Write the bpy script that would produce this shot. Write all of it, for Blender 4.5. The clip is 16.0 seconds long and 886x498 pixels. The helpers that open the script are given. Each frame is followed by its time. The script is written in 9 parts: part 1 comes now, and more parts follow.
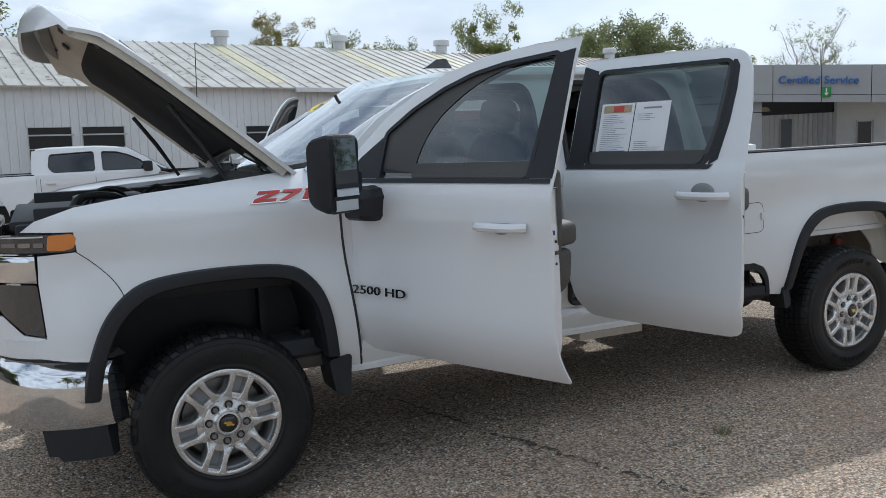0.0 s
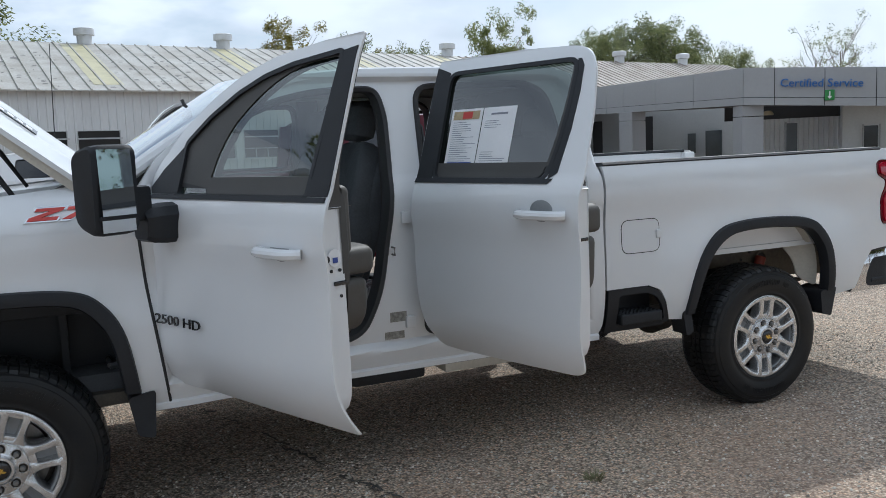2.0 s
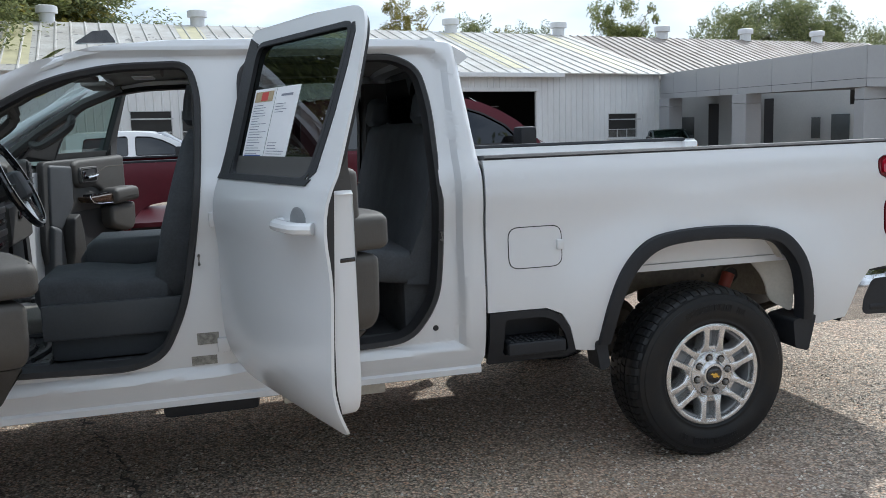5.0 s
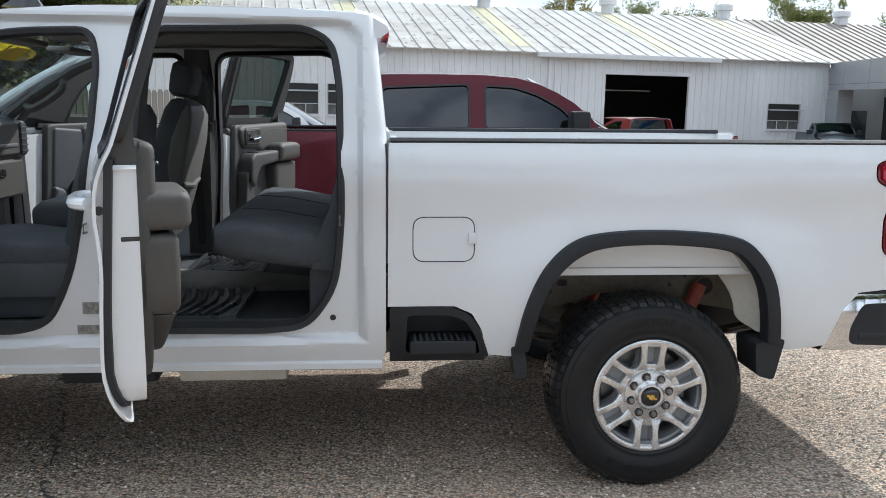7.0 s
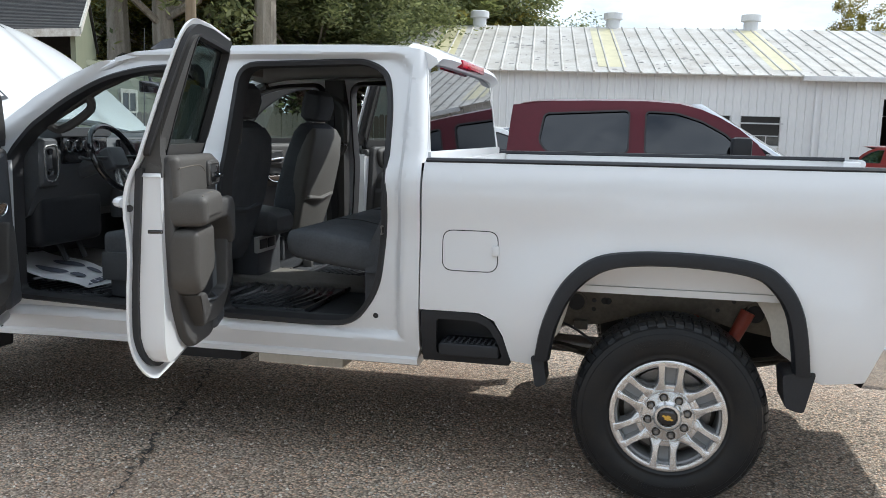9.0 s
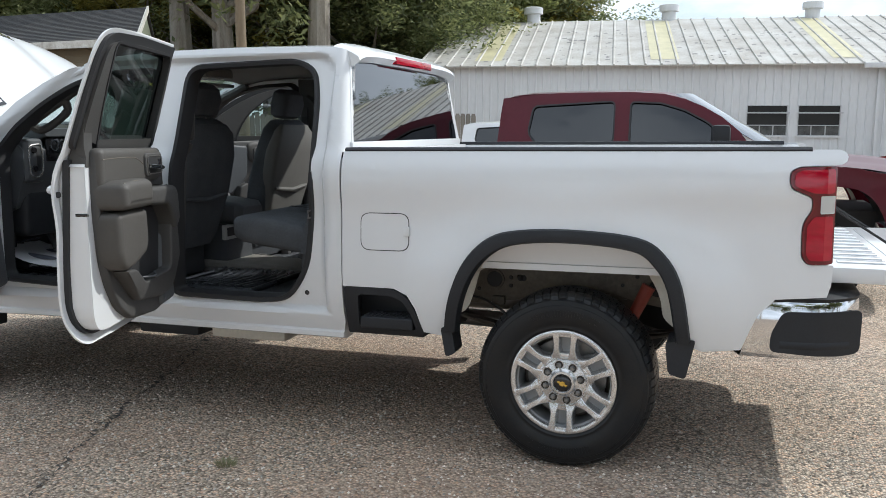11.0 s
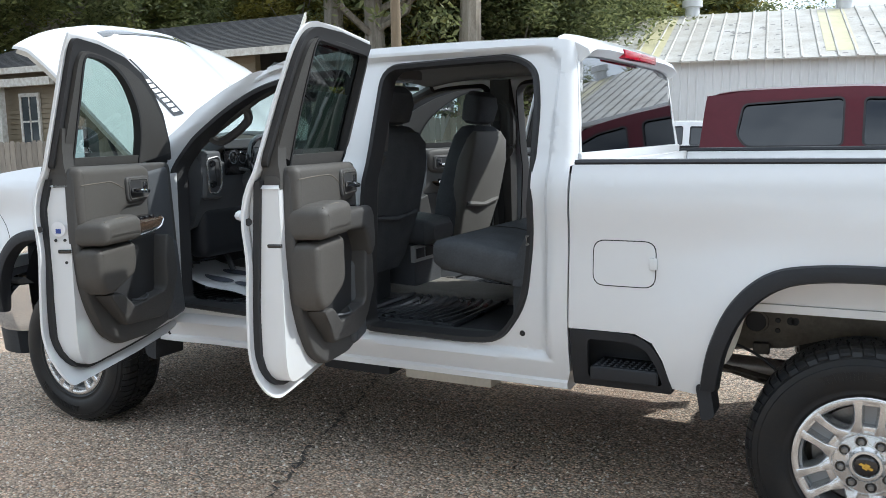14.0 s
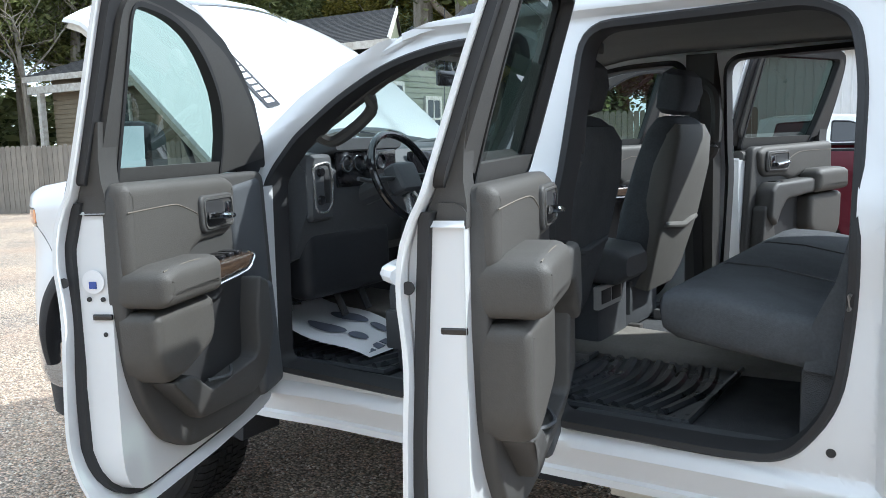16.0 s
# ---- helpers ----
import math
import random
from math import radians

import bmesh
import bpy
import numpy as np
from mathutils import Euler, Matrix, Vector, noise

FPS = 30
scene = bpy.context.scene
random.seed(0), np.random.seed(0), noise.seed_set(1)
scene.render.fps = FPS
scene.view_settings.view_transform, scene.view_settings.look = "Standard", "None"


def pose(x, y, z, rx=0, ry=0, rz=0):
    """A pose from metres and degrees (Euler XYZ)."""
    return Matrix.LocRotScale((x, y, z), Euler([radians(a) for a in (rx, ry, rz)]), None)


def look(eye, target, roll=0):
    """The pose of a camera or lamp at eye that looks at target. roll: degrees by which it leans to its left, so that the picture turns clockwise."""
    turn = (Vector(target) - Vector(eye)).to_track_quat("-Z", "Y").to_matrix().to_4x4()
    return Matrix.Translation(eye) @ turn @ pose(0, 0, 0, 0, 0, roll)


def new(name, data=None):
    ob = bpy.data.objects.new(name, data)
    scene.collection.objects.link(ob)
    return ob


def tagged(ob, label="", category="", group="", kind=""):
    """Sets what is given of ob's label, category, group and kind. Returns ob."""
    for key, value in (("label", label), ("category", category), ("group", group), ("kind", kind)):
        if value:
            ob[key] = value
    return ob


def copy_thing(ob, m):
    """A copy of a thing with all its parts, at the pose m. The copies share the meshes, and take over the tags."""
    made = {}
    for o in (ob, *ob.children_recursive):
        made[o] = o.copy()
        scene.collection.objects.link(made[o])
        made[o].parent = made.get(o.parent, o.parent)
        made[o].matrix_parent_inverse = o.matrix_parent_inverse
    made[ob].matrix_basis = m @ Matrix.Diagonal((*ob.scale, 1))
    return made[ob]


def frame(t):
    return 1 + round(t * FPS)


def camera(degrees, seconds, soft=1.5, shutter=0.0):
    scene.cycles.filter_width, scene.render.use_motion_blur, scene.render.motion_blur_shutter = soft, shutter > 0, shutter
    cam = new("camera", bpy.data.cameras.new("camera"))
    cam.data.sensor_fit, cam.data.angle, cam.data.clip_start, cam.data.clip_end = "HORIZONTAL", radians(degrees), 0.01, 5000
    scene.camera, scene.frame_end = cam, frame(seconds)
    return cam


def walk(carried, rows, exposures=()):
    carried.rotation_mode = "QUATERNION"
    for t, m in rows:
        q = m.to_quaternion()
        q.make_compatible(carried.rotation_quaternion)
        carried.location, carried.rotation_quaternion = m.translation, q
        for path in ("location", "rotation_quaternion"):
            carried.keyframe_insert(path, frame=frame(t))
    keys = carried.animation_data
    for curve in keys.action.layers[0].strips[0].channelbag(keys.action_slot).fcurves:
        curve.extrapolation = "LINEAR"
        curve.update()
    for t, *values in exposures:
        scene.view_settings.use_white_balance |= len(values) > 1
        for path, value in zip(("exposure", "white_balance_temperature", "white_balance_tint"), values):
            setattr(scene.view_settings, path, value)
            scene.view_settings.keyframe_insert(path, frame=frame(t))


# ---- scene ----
cam = camera(55.0, 16.0, 0.5)
PATH = [
    (0, (-0.668, -3.813, 1.632), (0.175, -2.019, 1.371), -2.4),
    (0.5, (-0.406, -3.851, 1.63), (0.415, -2.045, 1.379), -2.3),
    (1, (-0.178, -3.812, 1.614), (0.631, -2.0, 1.367), -2.4),
    (1.5, (0.051, -3.761, 1.629), (0.858, -1.949, 1.376), -2.4),
    (2, (0.33, -3.747, 1.623), (1.131, -1.932, 1.372), -2.4),
    (2.5, (0.582, -3.722, 1.62), (1.379, -1.905, 1.369), -2.4),
    (3, (0.813, -3.672, 1.62), (1.61, -1.855, 1.37), -2.4),
    (3.5, (1.05, -3.635, 1.623), (1.842, -1.816, 1.369), -2.3),
    (3.7, (1.145, -3.628, 1.622), (1.924, -1.804, 1.367), -2.2),
    (5.8, (2.202, -3.317, 1.594), (2.623, -1.384, 1.301), -2.0),
    (6, (2.303, -3.302, 1.594), (2.731, -1.371, 1.302), -2.0),
    (6.5, (2.609, -3.328, 1.591), (2.903, -1.373, 1.288), -0.9),
    (7, (2.887, -3.38, 1.587), (3.043, -1.413, 1.264), 0.5),
    (7.5, (3.14, -3.46, 1.594), (3.091, -1.486, 1.277), 0.6),
    (8, (3.466, -3.509, 1.592), (3.272, -1.538, 1.311), 1.0),
    (8.2, (3.57, -3.545, 1.59), (3.312, -1.58, 1.324), 1.1),
    (10.3, (4.424, -3.717, 1.584), (3.796, -1.839, 1.299), -0.2),
    (10.5, (4.515, -3.733, 1.576), (3.877, -1.858, 1.294), -0.3),
    (11, (4.707, -3.781, 1.551), (4.085, -1.9, 1.276), -0.4),
    (11.5, (4.814, -3.815, 1.543), (4.252, -1.916, 1.267), -0.9),
    (12, (4.818, -3.804, 1.534), (4.26, -1.904, 1.26), -0.9),
    (12.5, (4.718, -3.726, 1.532), (4.129, -1.836, 1.249), -1.0),
    (13, (4.455, -3.613, 1.549), (3.828, -1.736, 1.259), -1.3),
    (13.5, (4.259, -3.467, 1.563), (3.471, -1.65, 1.281), -1.7),
    (14, (4.069, -3.235, 1.59), (3.144, -1.482, 1.321), -1.2),
    (14.5, (3.85, -3.01, 1.588), (2.875, -1.285, 1.317), -1.2),
    (15, (3.605, -2.81, 1.592), (2.603, -1.101, 1.32), -1.5),
    (15.5, (3.328, -2.523, 1.59), (2.273, -0.845, 1.325), -1.8),
    (16, (3.042, -2.247, 1.586), (1.952, -0.592, 1.319), -1.7),
]
# the clip's camera opens up as it comes round to the shaded cabin
EXPOSURES = [(0, -0.46, 5620, 6), (3.7, -0.32, 5600, 6), (5.8, 0.06, 5660, 6), (8.2, 0.18, 5740, 6), (10.3, 0.12, 5840, 6), (11.3, 0.02, 5850, 6), (12.2, 0.02, 5800, 6), (13.4, 0.28, 5780, 6),
             (14.0, 0.33, 5700, 5), (16.0, 0.75, 5520, 4)]
walk(cam, [(t, look(eye, target, roll)) for t, eye, target, roll in PATH], EXPOSURES)

# ---- sky and sun ----
SUN_WAY = Vector((-0.85, -0.74, -1.0)).normalized()
world = bpy.data.worlds.new("sky")
scene.world = world
world.use_nodes = True
wn, wl = world.node_tree.nodes, world.node_tree.links
wn.clear()
sky = wn.new("ShaderNodeTexSky")
sky.sky_type, sky.sun_disc = "NISHITA", False
sky.sun_elevation = math.asin(-SUN_WAY.z)
sky.sun_rotation = math.atan2(-SUN_WAY.x, -SUN_WAY.y)
sky.air_density, sky.dust_density, sky.altitude = 1.0, 1.5, 30
bg_sky = wn.new("ShaderNodeBackground")
bg_sky.inputs["Strength"].default_value = 0.12
wl.new(sky.outputs[0], bg_sky.inputs["Color"])
way_in = wn.new("ShaderNodeTexCoord")
squash = wn.new("ShaderNodeMapping")
squash.inputs["Scale"].default_value = (1.0, 1.0, 2.6)
wl.new(way_in.outputs["Generated"], squash.inputs["Vector"])
puffs = wn.new("ShaderNodeTexNoise")
puffs.inputs["Scale"].default_value, puffs.inputs["Detail"].default_value = 2.6, 9
puffs.inputs["Roughness"].default_value = 0.6
wl.new(squash.outputs[0], puffs.inputs["Vector"])
cover = wn.new("ShaderNodeValToRGB")
cover.color_ramp.elements[0].position, cover.color_ramp.elements[1].position = 0.29, 0.49
wl.new(puffs.outputs["Fac"], cover.inputs["Fac"])
shade = wn.new("ShaderNodeTexNoise")
shade.inputs["Scale"].default_value, shade.inputs["Detail"].default_value = 5.0, 8
wl.new(squash.outputs[0], shade.inputs["Vector"])
tone = wn.new("ShaderNodeValToRGB")
tone.color_ramp.elements[0].position, tone.color_ramp.elements[0].color = 0.33, (0.69, 0.712, 0.755, 1)
tone.color_ramp.elements[1].position, tone.color_ramp.elements[1].color = 0.62, (0.955, 0.97, 0.99, 1)
wl.new(shade.outputs["Fac"], tone.inputs["Fac"])
bg_cloud = wn.new("ShaderNodeBackground")
bg_cloud.inputs["Strength"].default_value = 1.4
wl.new(tone.outputs[0], bg_cloud.inputs["Color"])
blend = wn.new("ShaderNodeMixShader")
wl.new(cover.outputs[0], blend.inputs["Fac"])
wl.new(bg_sky.outputs[0], blend.inputs[1])
wl.new(bg_cloud.outputs[0], blend.inputs[2])
wout = wn.new("ShaderNodeOutputWorld")
wl.new(blend.outputs[0], wout.inputs["Surface"])

sun = new("sun", bpy.data.lights.new("sun", "SUN"))
sun.data.energy, sun.data.angle, sun.data.color = 3.5, radians(0.9), (1.0, 0.92, 0.81)
sun.matrix_world = look((0, 0, 20), Vector((0, 0, 20)) + SUN_WAY)

# ---- materials ----
def mat(name, color, rough=0.5, metal=0.0, vary=0.0, scale=3.0, bump=0.0, bump_scale=60.0, color2=None, coat=0.0,
        spec=0.5, stretch=(1, 1, 1), object_random=0.0, rough_vary=0.0):
    m = bpy.data.materials.new(name)
    m.use_nodes = True
    n, l = m.node_tree.nodes, m.node_tree.links
    b = n["Principled BSDF"]
    b.inputs["Base Color"].default_value = (*color, 1)
    b.inputs["Roughness"].default_value, b.inputs["Metallic"].default_value = rough, metal
    b.inputs["Coat Weight"].default_value, b.inputs["Coat Roughness"].default_value = coat, 0.05
    b.inputs["Specular IOR Level"].default_value = spec
    if vary or bump or rough_vary or object_random:
        tc, mp = n.new("ShaderNodeTexCoord"), n.new("ShaderNodeMapping")
        mp.inputs["Scale"].default_value = stretch
        l.new(tc.outputs["Object"], mp.inputs["Vector"])
    if vary:
        big, small = n.new("ShaderNodeTexNoise"), n.new("ShaderNodeTexNoise")
        big.inputs["Scale"].default_value, big.inputs["Detail"].default_value = scale, 6
        small.inputs["Scale"].default_value, small.inputs["Detail"].default_value = scale * 14, 4
        for t in (big, small):
            l.new(mp.outputs[0], t.inputs["Vector"])
        mixf = n.new("ShaderNodeMix")
        mixf.inputs[0].default_value = 0.4
        l.new(big.outputs["Fac"], mixf.inputs[2]); l.new(small.outputs["Fac"], mixf.inputs[3])
        ramp = n.new("ShaderNodeValToRGB")
        other = color2 or tuple(c * (1 - vary) for c in color)
        ramp.color_ramp.elements[0].position, ramp.color_ramp.elements[0].color = 0.36, (*other, 1)
        ramp.color_ramp.elements[1].position, ramp.color_ramp.elements[1].color = 0.62, (*color, 1)
        l.new(mixf.outputs[0], ramp.inputs["Fac"])
        last = ramp.outputs["Color"]
        if object_random:
            info, hsv, mr = n.new("ShaderNodeObjectInfo"), n.new("ShaderNodeHueSaturation"), n.new("ShaderNodeMapRange")
            mr.inputs["To Min"].default_value, mr.inputs["To Max"].default_value = 1 - object_random, 1 + object_random
            l.new(info.outputs["Random"], mr.inputs["Value"]); l.new(mr.outputs[0], hsv.inputs["Value"])
            l.new(last, hsv.inputs["Color"])
            last = hsv.outputs[0]
        l.new(last, b.inputs["Base Color"])
        if rough_vary:
            rr = n.new("ShaderNodeMapRange")
            rr.inputs["To Min"].default_value, rr.inputs["To Max"].default_value = max(0.02, rough - rough_vary), min(1, rough + rough_vary)
            l.new(big.outputs["Fac"], rr.inputs["Value"]); l.new(rr.outputs[0], b.inputs["Roughness"])
    if bump:
        fine, bp = n.new("ShaderNodeTexNoise"), n.new("ShaderNodeBump")
        fine.inputs["Scale"].default_value, fine.inputs["Detail"].default_value = bump_scale, 5
        bp.inputs["Strength"].default_value, bp.inputs["Distance"].default_value = bump, 0.01
        l.new(mp.outputs[0], fine.inputs["Vector"])
        l.new(fine.outputs["Fac"], bp.inputs["Height"]); l.new(bp.outputs[0], b.inputs["Normal"])
    return m


def glass_mat(name, tint, clear=0.85, rough=0.02, shine=0.07):
    """Thin car or window glass: a tinted see-through sheet with a Fresnel gloss."""
    m = bpy.data.materials.new(name)
    m.use_nodes = True
    n, l = m.node_tree.nodes, m.node_tree.links
    n.clear()
    see, gloss, mix, edge, out = (n.new("ShaderNode" + k) for k in ("BsdfTransparent", "BsdfGlossy", "MixShader", "LayerWeight", "OutputMaterial"))
    see.inputs["Color"].default_value = (*(c * clear for c in tint), 1)
    gloss.inputs["Color"].default_value, gloss.inputs["Roughness"].default_value = (0.95, 0.97, 1, 1), rough
    edge.inputs["Blend"].default_value = 0.5
    power, scale = n.new("ShaderNodeMath"), n.new("ShaderNodeMath")
    power.operation, scale.operation = "POWER", "MULTIPLY_ADD"
    power.inputs[1].default_value = 4.5
    scale.inputs[1].default_value, scale.inputs[2].default_value = 0.88, shine
    l.new(edge.outputs["Facing"], power.inputs[0]); l.new(power.outputs[0], scale.inputs[0])
    l.new(scale.outputs[0], mix.inputs[0]); l.new(see.outputs[0], mix.inputs[1]); l.new(gloss.outputs[0], mix.inputs[2])
    l.new(mix.outputs[0], out.inputs["Surface"])
    return m


WHITE = mat("white_paint", (0.70, 0.712, 0.73), 0.30, coat=0.7, vary=0.015, scale=1.2)
CREAM = mat("primer_cream", (0.56, 0.525, 0.455), 0.55, vary=0.18, scale=5, bump=0.05)
MAROON = mat("maroon_paint", (0.085, 0.006, 0.014), 0.36, metal=0.3, coat=0.12, spec=0.35, vary=0.15, scale=2)
RED = mat("red_paint", (0.20, 0.018, 0.018), 0.35, coat=0.5, vary=0.2, scale=2)
OLIVE_DARK = mat("dark_green_paint", (0.075, 0.10, 0.105), 0.4, coat=0.3, vary=0.2, scale=3)
NAVY = mat("navy_paint", (0.02, 0.035, 0.06), 0.3, coat=0.6, vary=0.1, scale=2)
PLASTIC = mat("black_textured_plastic", (0.017, 0.019, 0.0235), 0.55, spec=0.4, vary=0.25, scale=8, bump=0.12, bump_scale=500)
GLOSSBLACK = mat("gloss_black", (0.012, 0.012, 0.014), 0.12, coat=0.5)
RUBBER = mat("tyre_rubber", (0.009, 0.0105, 0.013), 0.38, vary=0.35, scale=9, spec=0.28, color2=(0.016, 0.0155, 0.015), bump=0.06, bump_scale=150, rough_vary=0.10)
SEAL = mat("rubber_seal", (0.022, 0.022, 0.024), 0.6)
CHROME = mat("chrome", (0.66, 0.67, 0.69), 0.08, metal=1.0, vary=0.04, scale=4)
ALLOY = mat("machined_alloy", (0.66, 0.66, 0.66), 0.27, metal=0.85, vary=0.08, scale=12)
DARKALLOY = mat("painted_alloy_recess", (0.30, 0.31, 0.32), 0.45, metal=0.4, vary=0.1, scale=10)
STEEL = mat("dull_steel", (0.30, 0.29, 0.28), 0.45, metal=0.8, vary=0.3, scale=10)
FRAME = mat("waxed_frame_steel", (0.055, 0.048, 0.040), 0.6, vary=0.5, scale=6, color2=(0.10, 0.085, 0.065), bump=0.2, bump_scale=60)
WAXED = mat("brown_waxed_frame", (0.155, 0.132, 0.098), 0.55, vary=0.45, scale=4, color2=(0.085, 0.072, 0.056), bump=0.25, bump_scale=50)
GOLD = mat("gold_badge", (0.72, 0.48, 0.10), 0.25, metal=0.8)
CLOTH = mat("black_seat_cloth", (0.086, 0.093, 0.104), 0.9, vary=0.3, scale=8, bump=0.35, bump_scale=420)
VINYL = mat("charcoal_vinyl", (0.072, 0.067, 0.061), 0.6, vary=0.12, scale=5, bump=0.12, bump_scale=260)
TRIM = mat("dark_trim_plastic", (0.074, 0.079, 0.087), 0.55, vary=0.15, scale=6, bump=0.15, bump_scale=380)
GREYTRIM = mat("charcoal_door_trim", (0.062, 0.060, 0.058), 0.58, vary=0.12, scale=6, bump=0.12, bump_scale=380)
HEADLINER = mat("headliner_fabric", (0.27, 0.268, 0.255), 0.95, vary=0.1, scale=6)
CARPET = mat("black_carpet", (0.090, 0.094, 0.102), 1.0, vary=0.3, scale=12, bump=0.5, bump_scale=300)
MATRUBBER = mat("rubber_floor_liner", (0.050, 0.054, 0.060), 0.30, vary=0.25, scale=9, rough_vary=0.12)
PAPER = mat("white_paper", (0.78, 0.78, 0.80), 0.8, vary=0.04, scale=9)
INK = mat("grey_ink", (0.12, 0.13, 0.17), 0.8)
INKBLUE = mat("blue_ink", (0.05, 0.08, 0.30), 0.7)
INKRED = mat("red_ink", (0.50, 0.06, 0.05), 0.7)
YELLOW = mat("yellow_film", (0.85, 0.62, 0.02), 0.5)
TAILRED = mat("red_lamp_lens", (0.40, 0.003, 0.022), 0.10, coat=0.35, spec=0.4, vary=0.25, scale=20, stretch=(1, 1, 3))
TAILDARK = mat("dark_red_lamp_edge", (0.13, 0.004, 0.010), 0.10, coat=0.35)
AMBER = mat("amber_lens", (0.62, 0.20, 0.03), 0.12, coat=1.0)
LAMPCLEAR = mat("smoked_lamp_lens", (0.040, 0.041, 0.043), 0.06, coat=1.0, vary=0.5, scale=25)
PEARL = mat("pale_lamp_plastic", (0.55, 0.56, 0.56), 0.25, coat=0.6)
SHOCKRED = mat("red_shock_paint", (0.30, 0.045, 0.025), 0.5, vary=0.3, scale=12)
TUNNEL = mat("tunnel_floor_vinyl", (0.25, 0.235, 0.21), 0.7, vary=0.2, scale=6, bump=0.2, bump_scale=200)
SEATBACK = mat("grey_seat_board", (0.14, 0.135, 0.125), 0.65, vary=0.1, scale=5, bump=0.1, bump_scale=260)
HOODPAD = mat("black_hood_felt", (0.018, 0.019, 0.021), 0.95, vary=0.3, scale=6, bump=0.3, bump_scale=90)
WOODTRIM = mat("wood_look_trim", (0.085, 0.055, 0.035), 0.22, coat=0.6, vary=0.7, scale=9, stretch=(1, 4, 14), color2=(0.03, 0.02, 0.015))
WOOD = mat("interior_wood_trim", (0.10, 0.065, 0.035), 0.3, vary=0.5, scale=20, stretch=(1, 6, 6))
STITCH = mat("tan_stitching", (0.16, 0.14, 0.115), 0.8)
GLASS_SIDE = glass_mat("privacy_glass", (0.17, 0.225, 0.20), 0.75, shine=0.11)
GLASS_FRONT = glass_mat("door_glass", (0.58, 0.74, 0.67), 0.60, shine=0.12)
GLASS_SCREEN = glass_mat("windscreen_glass", (0.80, 0.92, 0.89), 0.90, shine=0.26)
GLASS_REAR = glass_mat("rear_privacy_glass", (0.045, 0.05, 0.055), 0.7, shine=0.15)
GLASS_DARK = glass_mat("dark_tinted_glass", (0.03, 0.035, 0.04), 0.8)
MIRROR = mat("mirror_glass", (0.62, 0.64, 0.66), 0.02, metal=1.0)

# ---- building tools ----
W = 2.08          # width of the white truck; its camera side lies at y = 0


def part(name, bm, material, parent=None, label="", smooth=True, m=None):
    me = bpy.data.meshes.new(name)
    bmesh.ops.recalc_face_normals(bm, faces=bm.faces[:])
    if smooth:
        for f in bm.faces:
            f.smooth = True
        for e in bm.edges:
            if len(e.link_faces) == 2 and e.calc_face_angle(0) > 0.6:
                e.smooth = False
    bm.to_mesh(me)
    bm.free()
    for x in (material if isinstance(material, (list, tuple)) else [material]):
        me.materials.append(x)
    ob = new(name, me)
    if parent is not None:
        ob.parent = parent
    if m is not None:
        ob.matrix_basis = m
    if label:
        ob["label"] = label
    return ob


def thing(name, label, category, group="", kind="", m=None):
    ob = new(name)
    ob.empty_display_size = 0.2
    if m is not None:
        ob.matrix_basis = m
    return tagged(ob, label, category, group, kind)


def add_box(bm, x0, x1, y0, y1, z0, z1, bevel=0.0, seg=2, m=None):
    r = bmesh.ops.create_cube(bm, size=1)
    v = r["verts"]
    bmesh.ops.scale(bm, vec=(abs(x1 - x0), abs(y1 - y0), abs(z1 - z0)), verts=v)
    bmesh.ops.translate(bm, vec=((x0 + x1) / 2, (y0 + y1) / 2, (z0 + z1) / 2), verts=v)
    if bevel:
        es = list({e for q in v for e in q.link_edges})
        r = bmesh.ops.bevel(bm, geom=es, offset=bevel, segments=seg, affect="EDGES", profile=0.6)
        v = list({q for f in r["faces"] for q in f.verts} | {q for q in v if q.is_valid})
    if m is not None:
        bmesh.ops.transform(bm, matrix=m, verts=v)
    return v


def box(x0, x1, y0, y1, z0, z1, bevel=0.0, seg=2, m=None):
    bm = bmesh.new()
    add_box(bm, x0, x1, y0, y1, z0, z1, bevel, seg, m)
    return bm


def loft(rings, closed=True, caps=True, bm=None):
    """Skin through rings of points, each ring as long as the others."""
    bm = bm or bmesh.new()
    vs = [[bm.verts.new(p) for p in ring] for ring in rings]
    n = len(vs[0])
    for a, b in zip(vs, vs[1:]):
        for i in range(n if closed else n - 1):
            j = (i + 1) % n
            try:
                bm.faces.new((a[i], a[j], b[j], b[i]))
            except ValueError:
                pass
    if caps and closed:
        for ring in (vs[0], vs[-1]):
            try:
                bm.faces.new(ring)
            except ValueError:
                pass
    return bm


def tube(points, radius, n=10, bm=None, flat=1.0):
    """A round bar along points; radius a number or one a point."""
    pts = [Vector(p) for p in points]
    rads = radius if isinstance(radius, (list, tuple)) else [radius] * len(pts)
    rings, up = [], Vector((0, 0, 1))
    for i, p in enumerate(pts):
        t = (pts[min(i + 1, len(pts) - 1)] - pts[max(i - 1, 0)]).normalized()
        a = t.cross(up if abs(t.z) < 0.95 else Vector((1, 0, 0))).normalized()
        b = a.cross(t)
        rings.append([p + float(rads[i]) * (math.cos(k * math.tau / n) * a + flat * math.sin(k * math.tau / n) * b) for k in range(n)])
    return loft(rings, bm=bm)


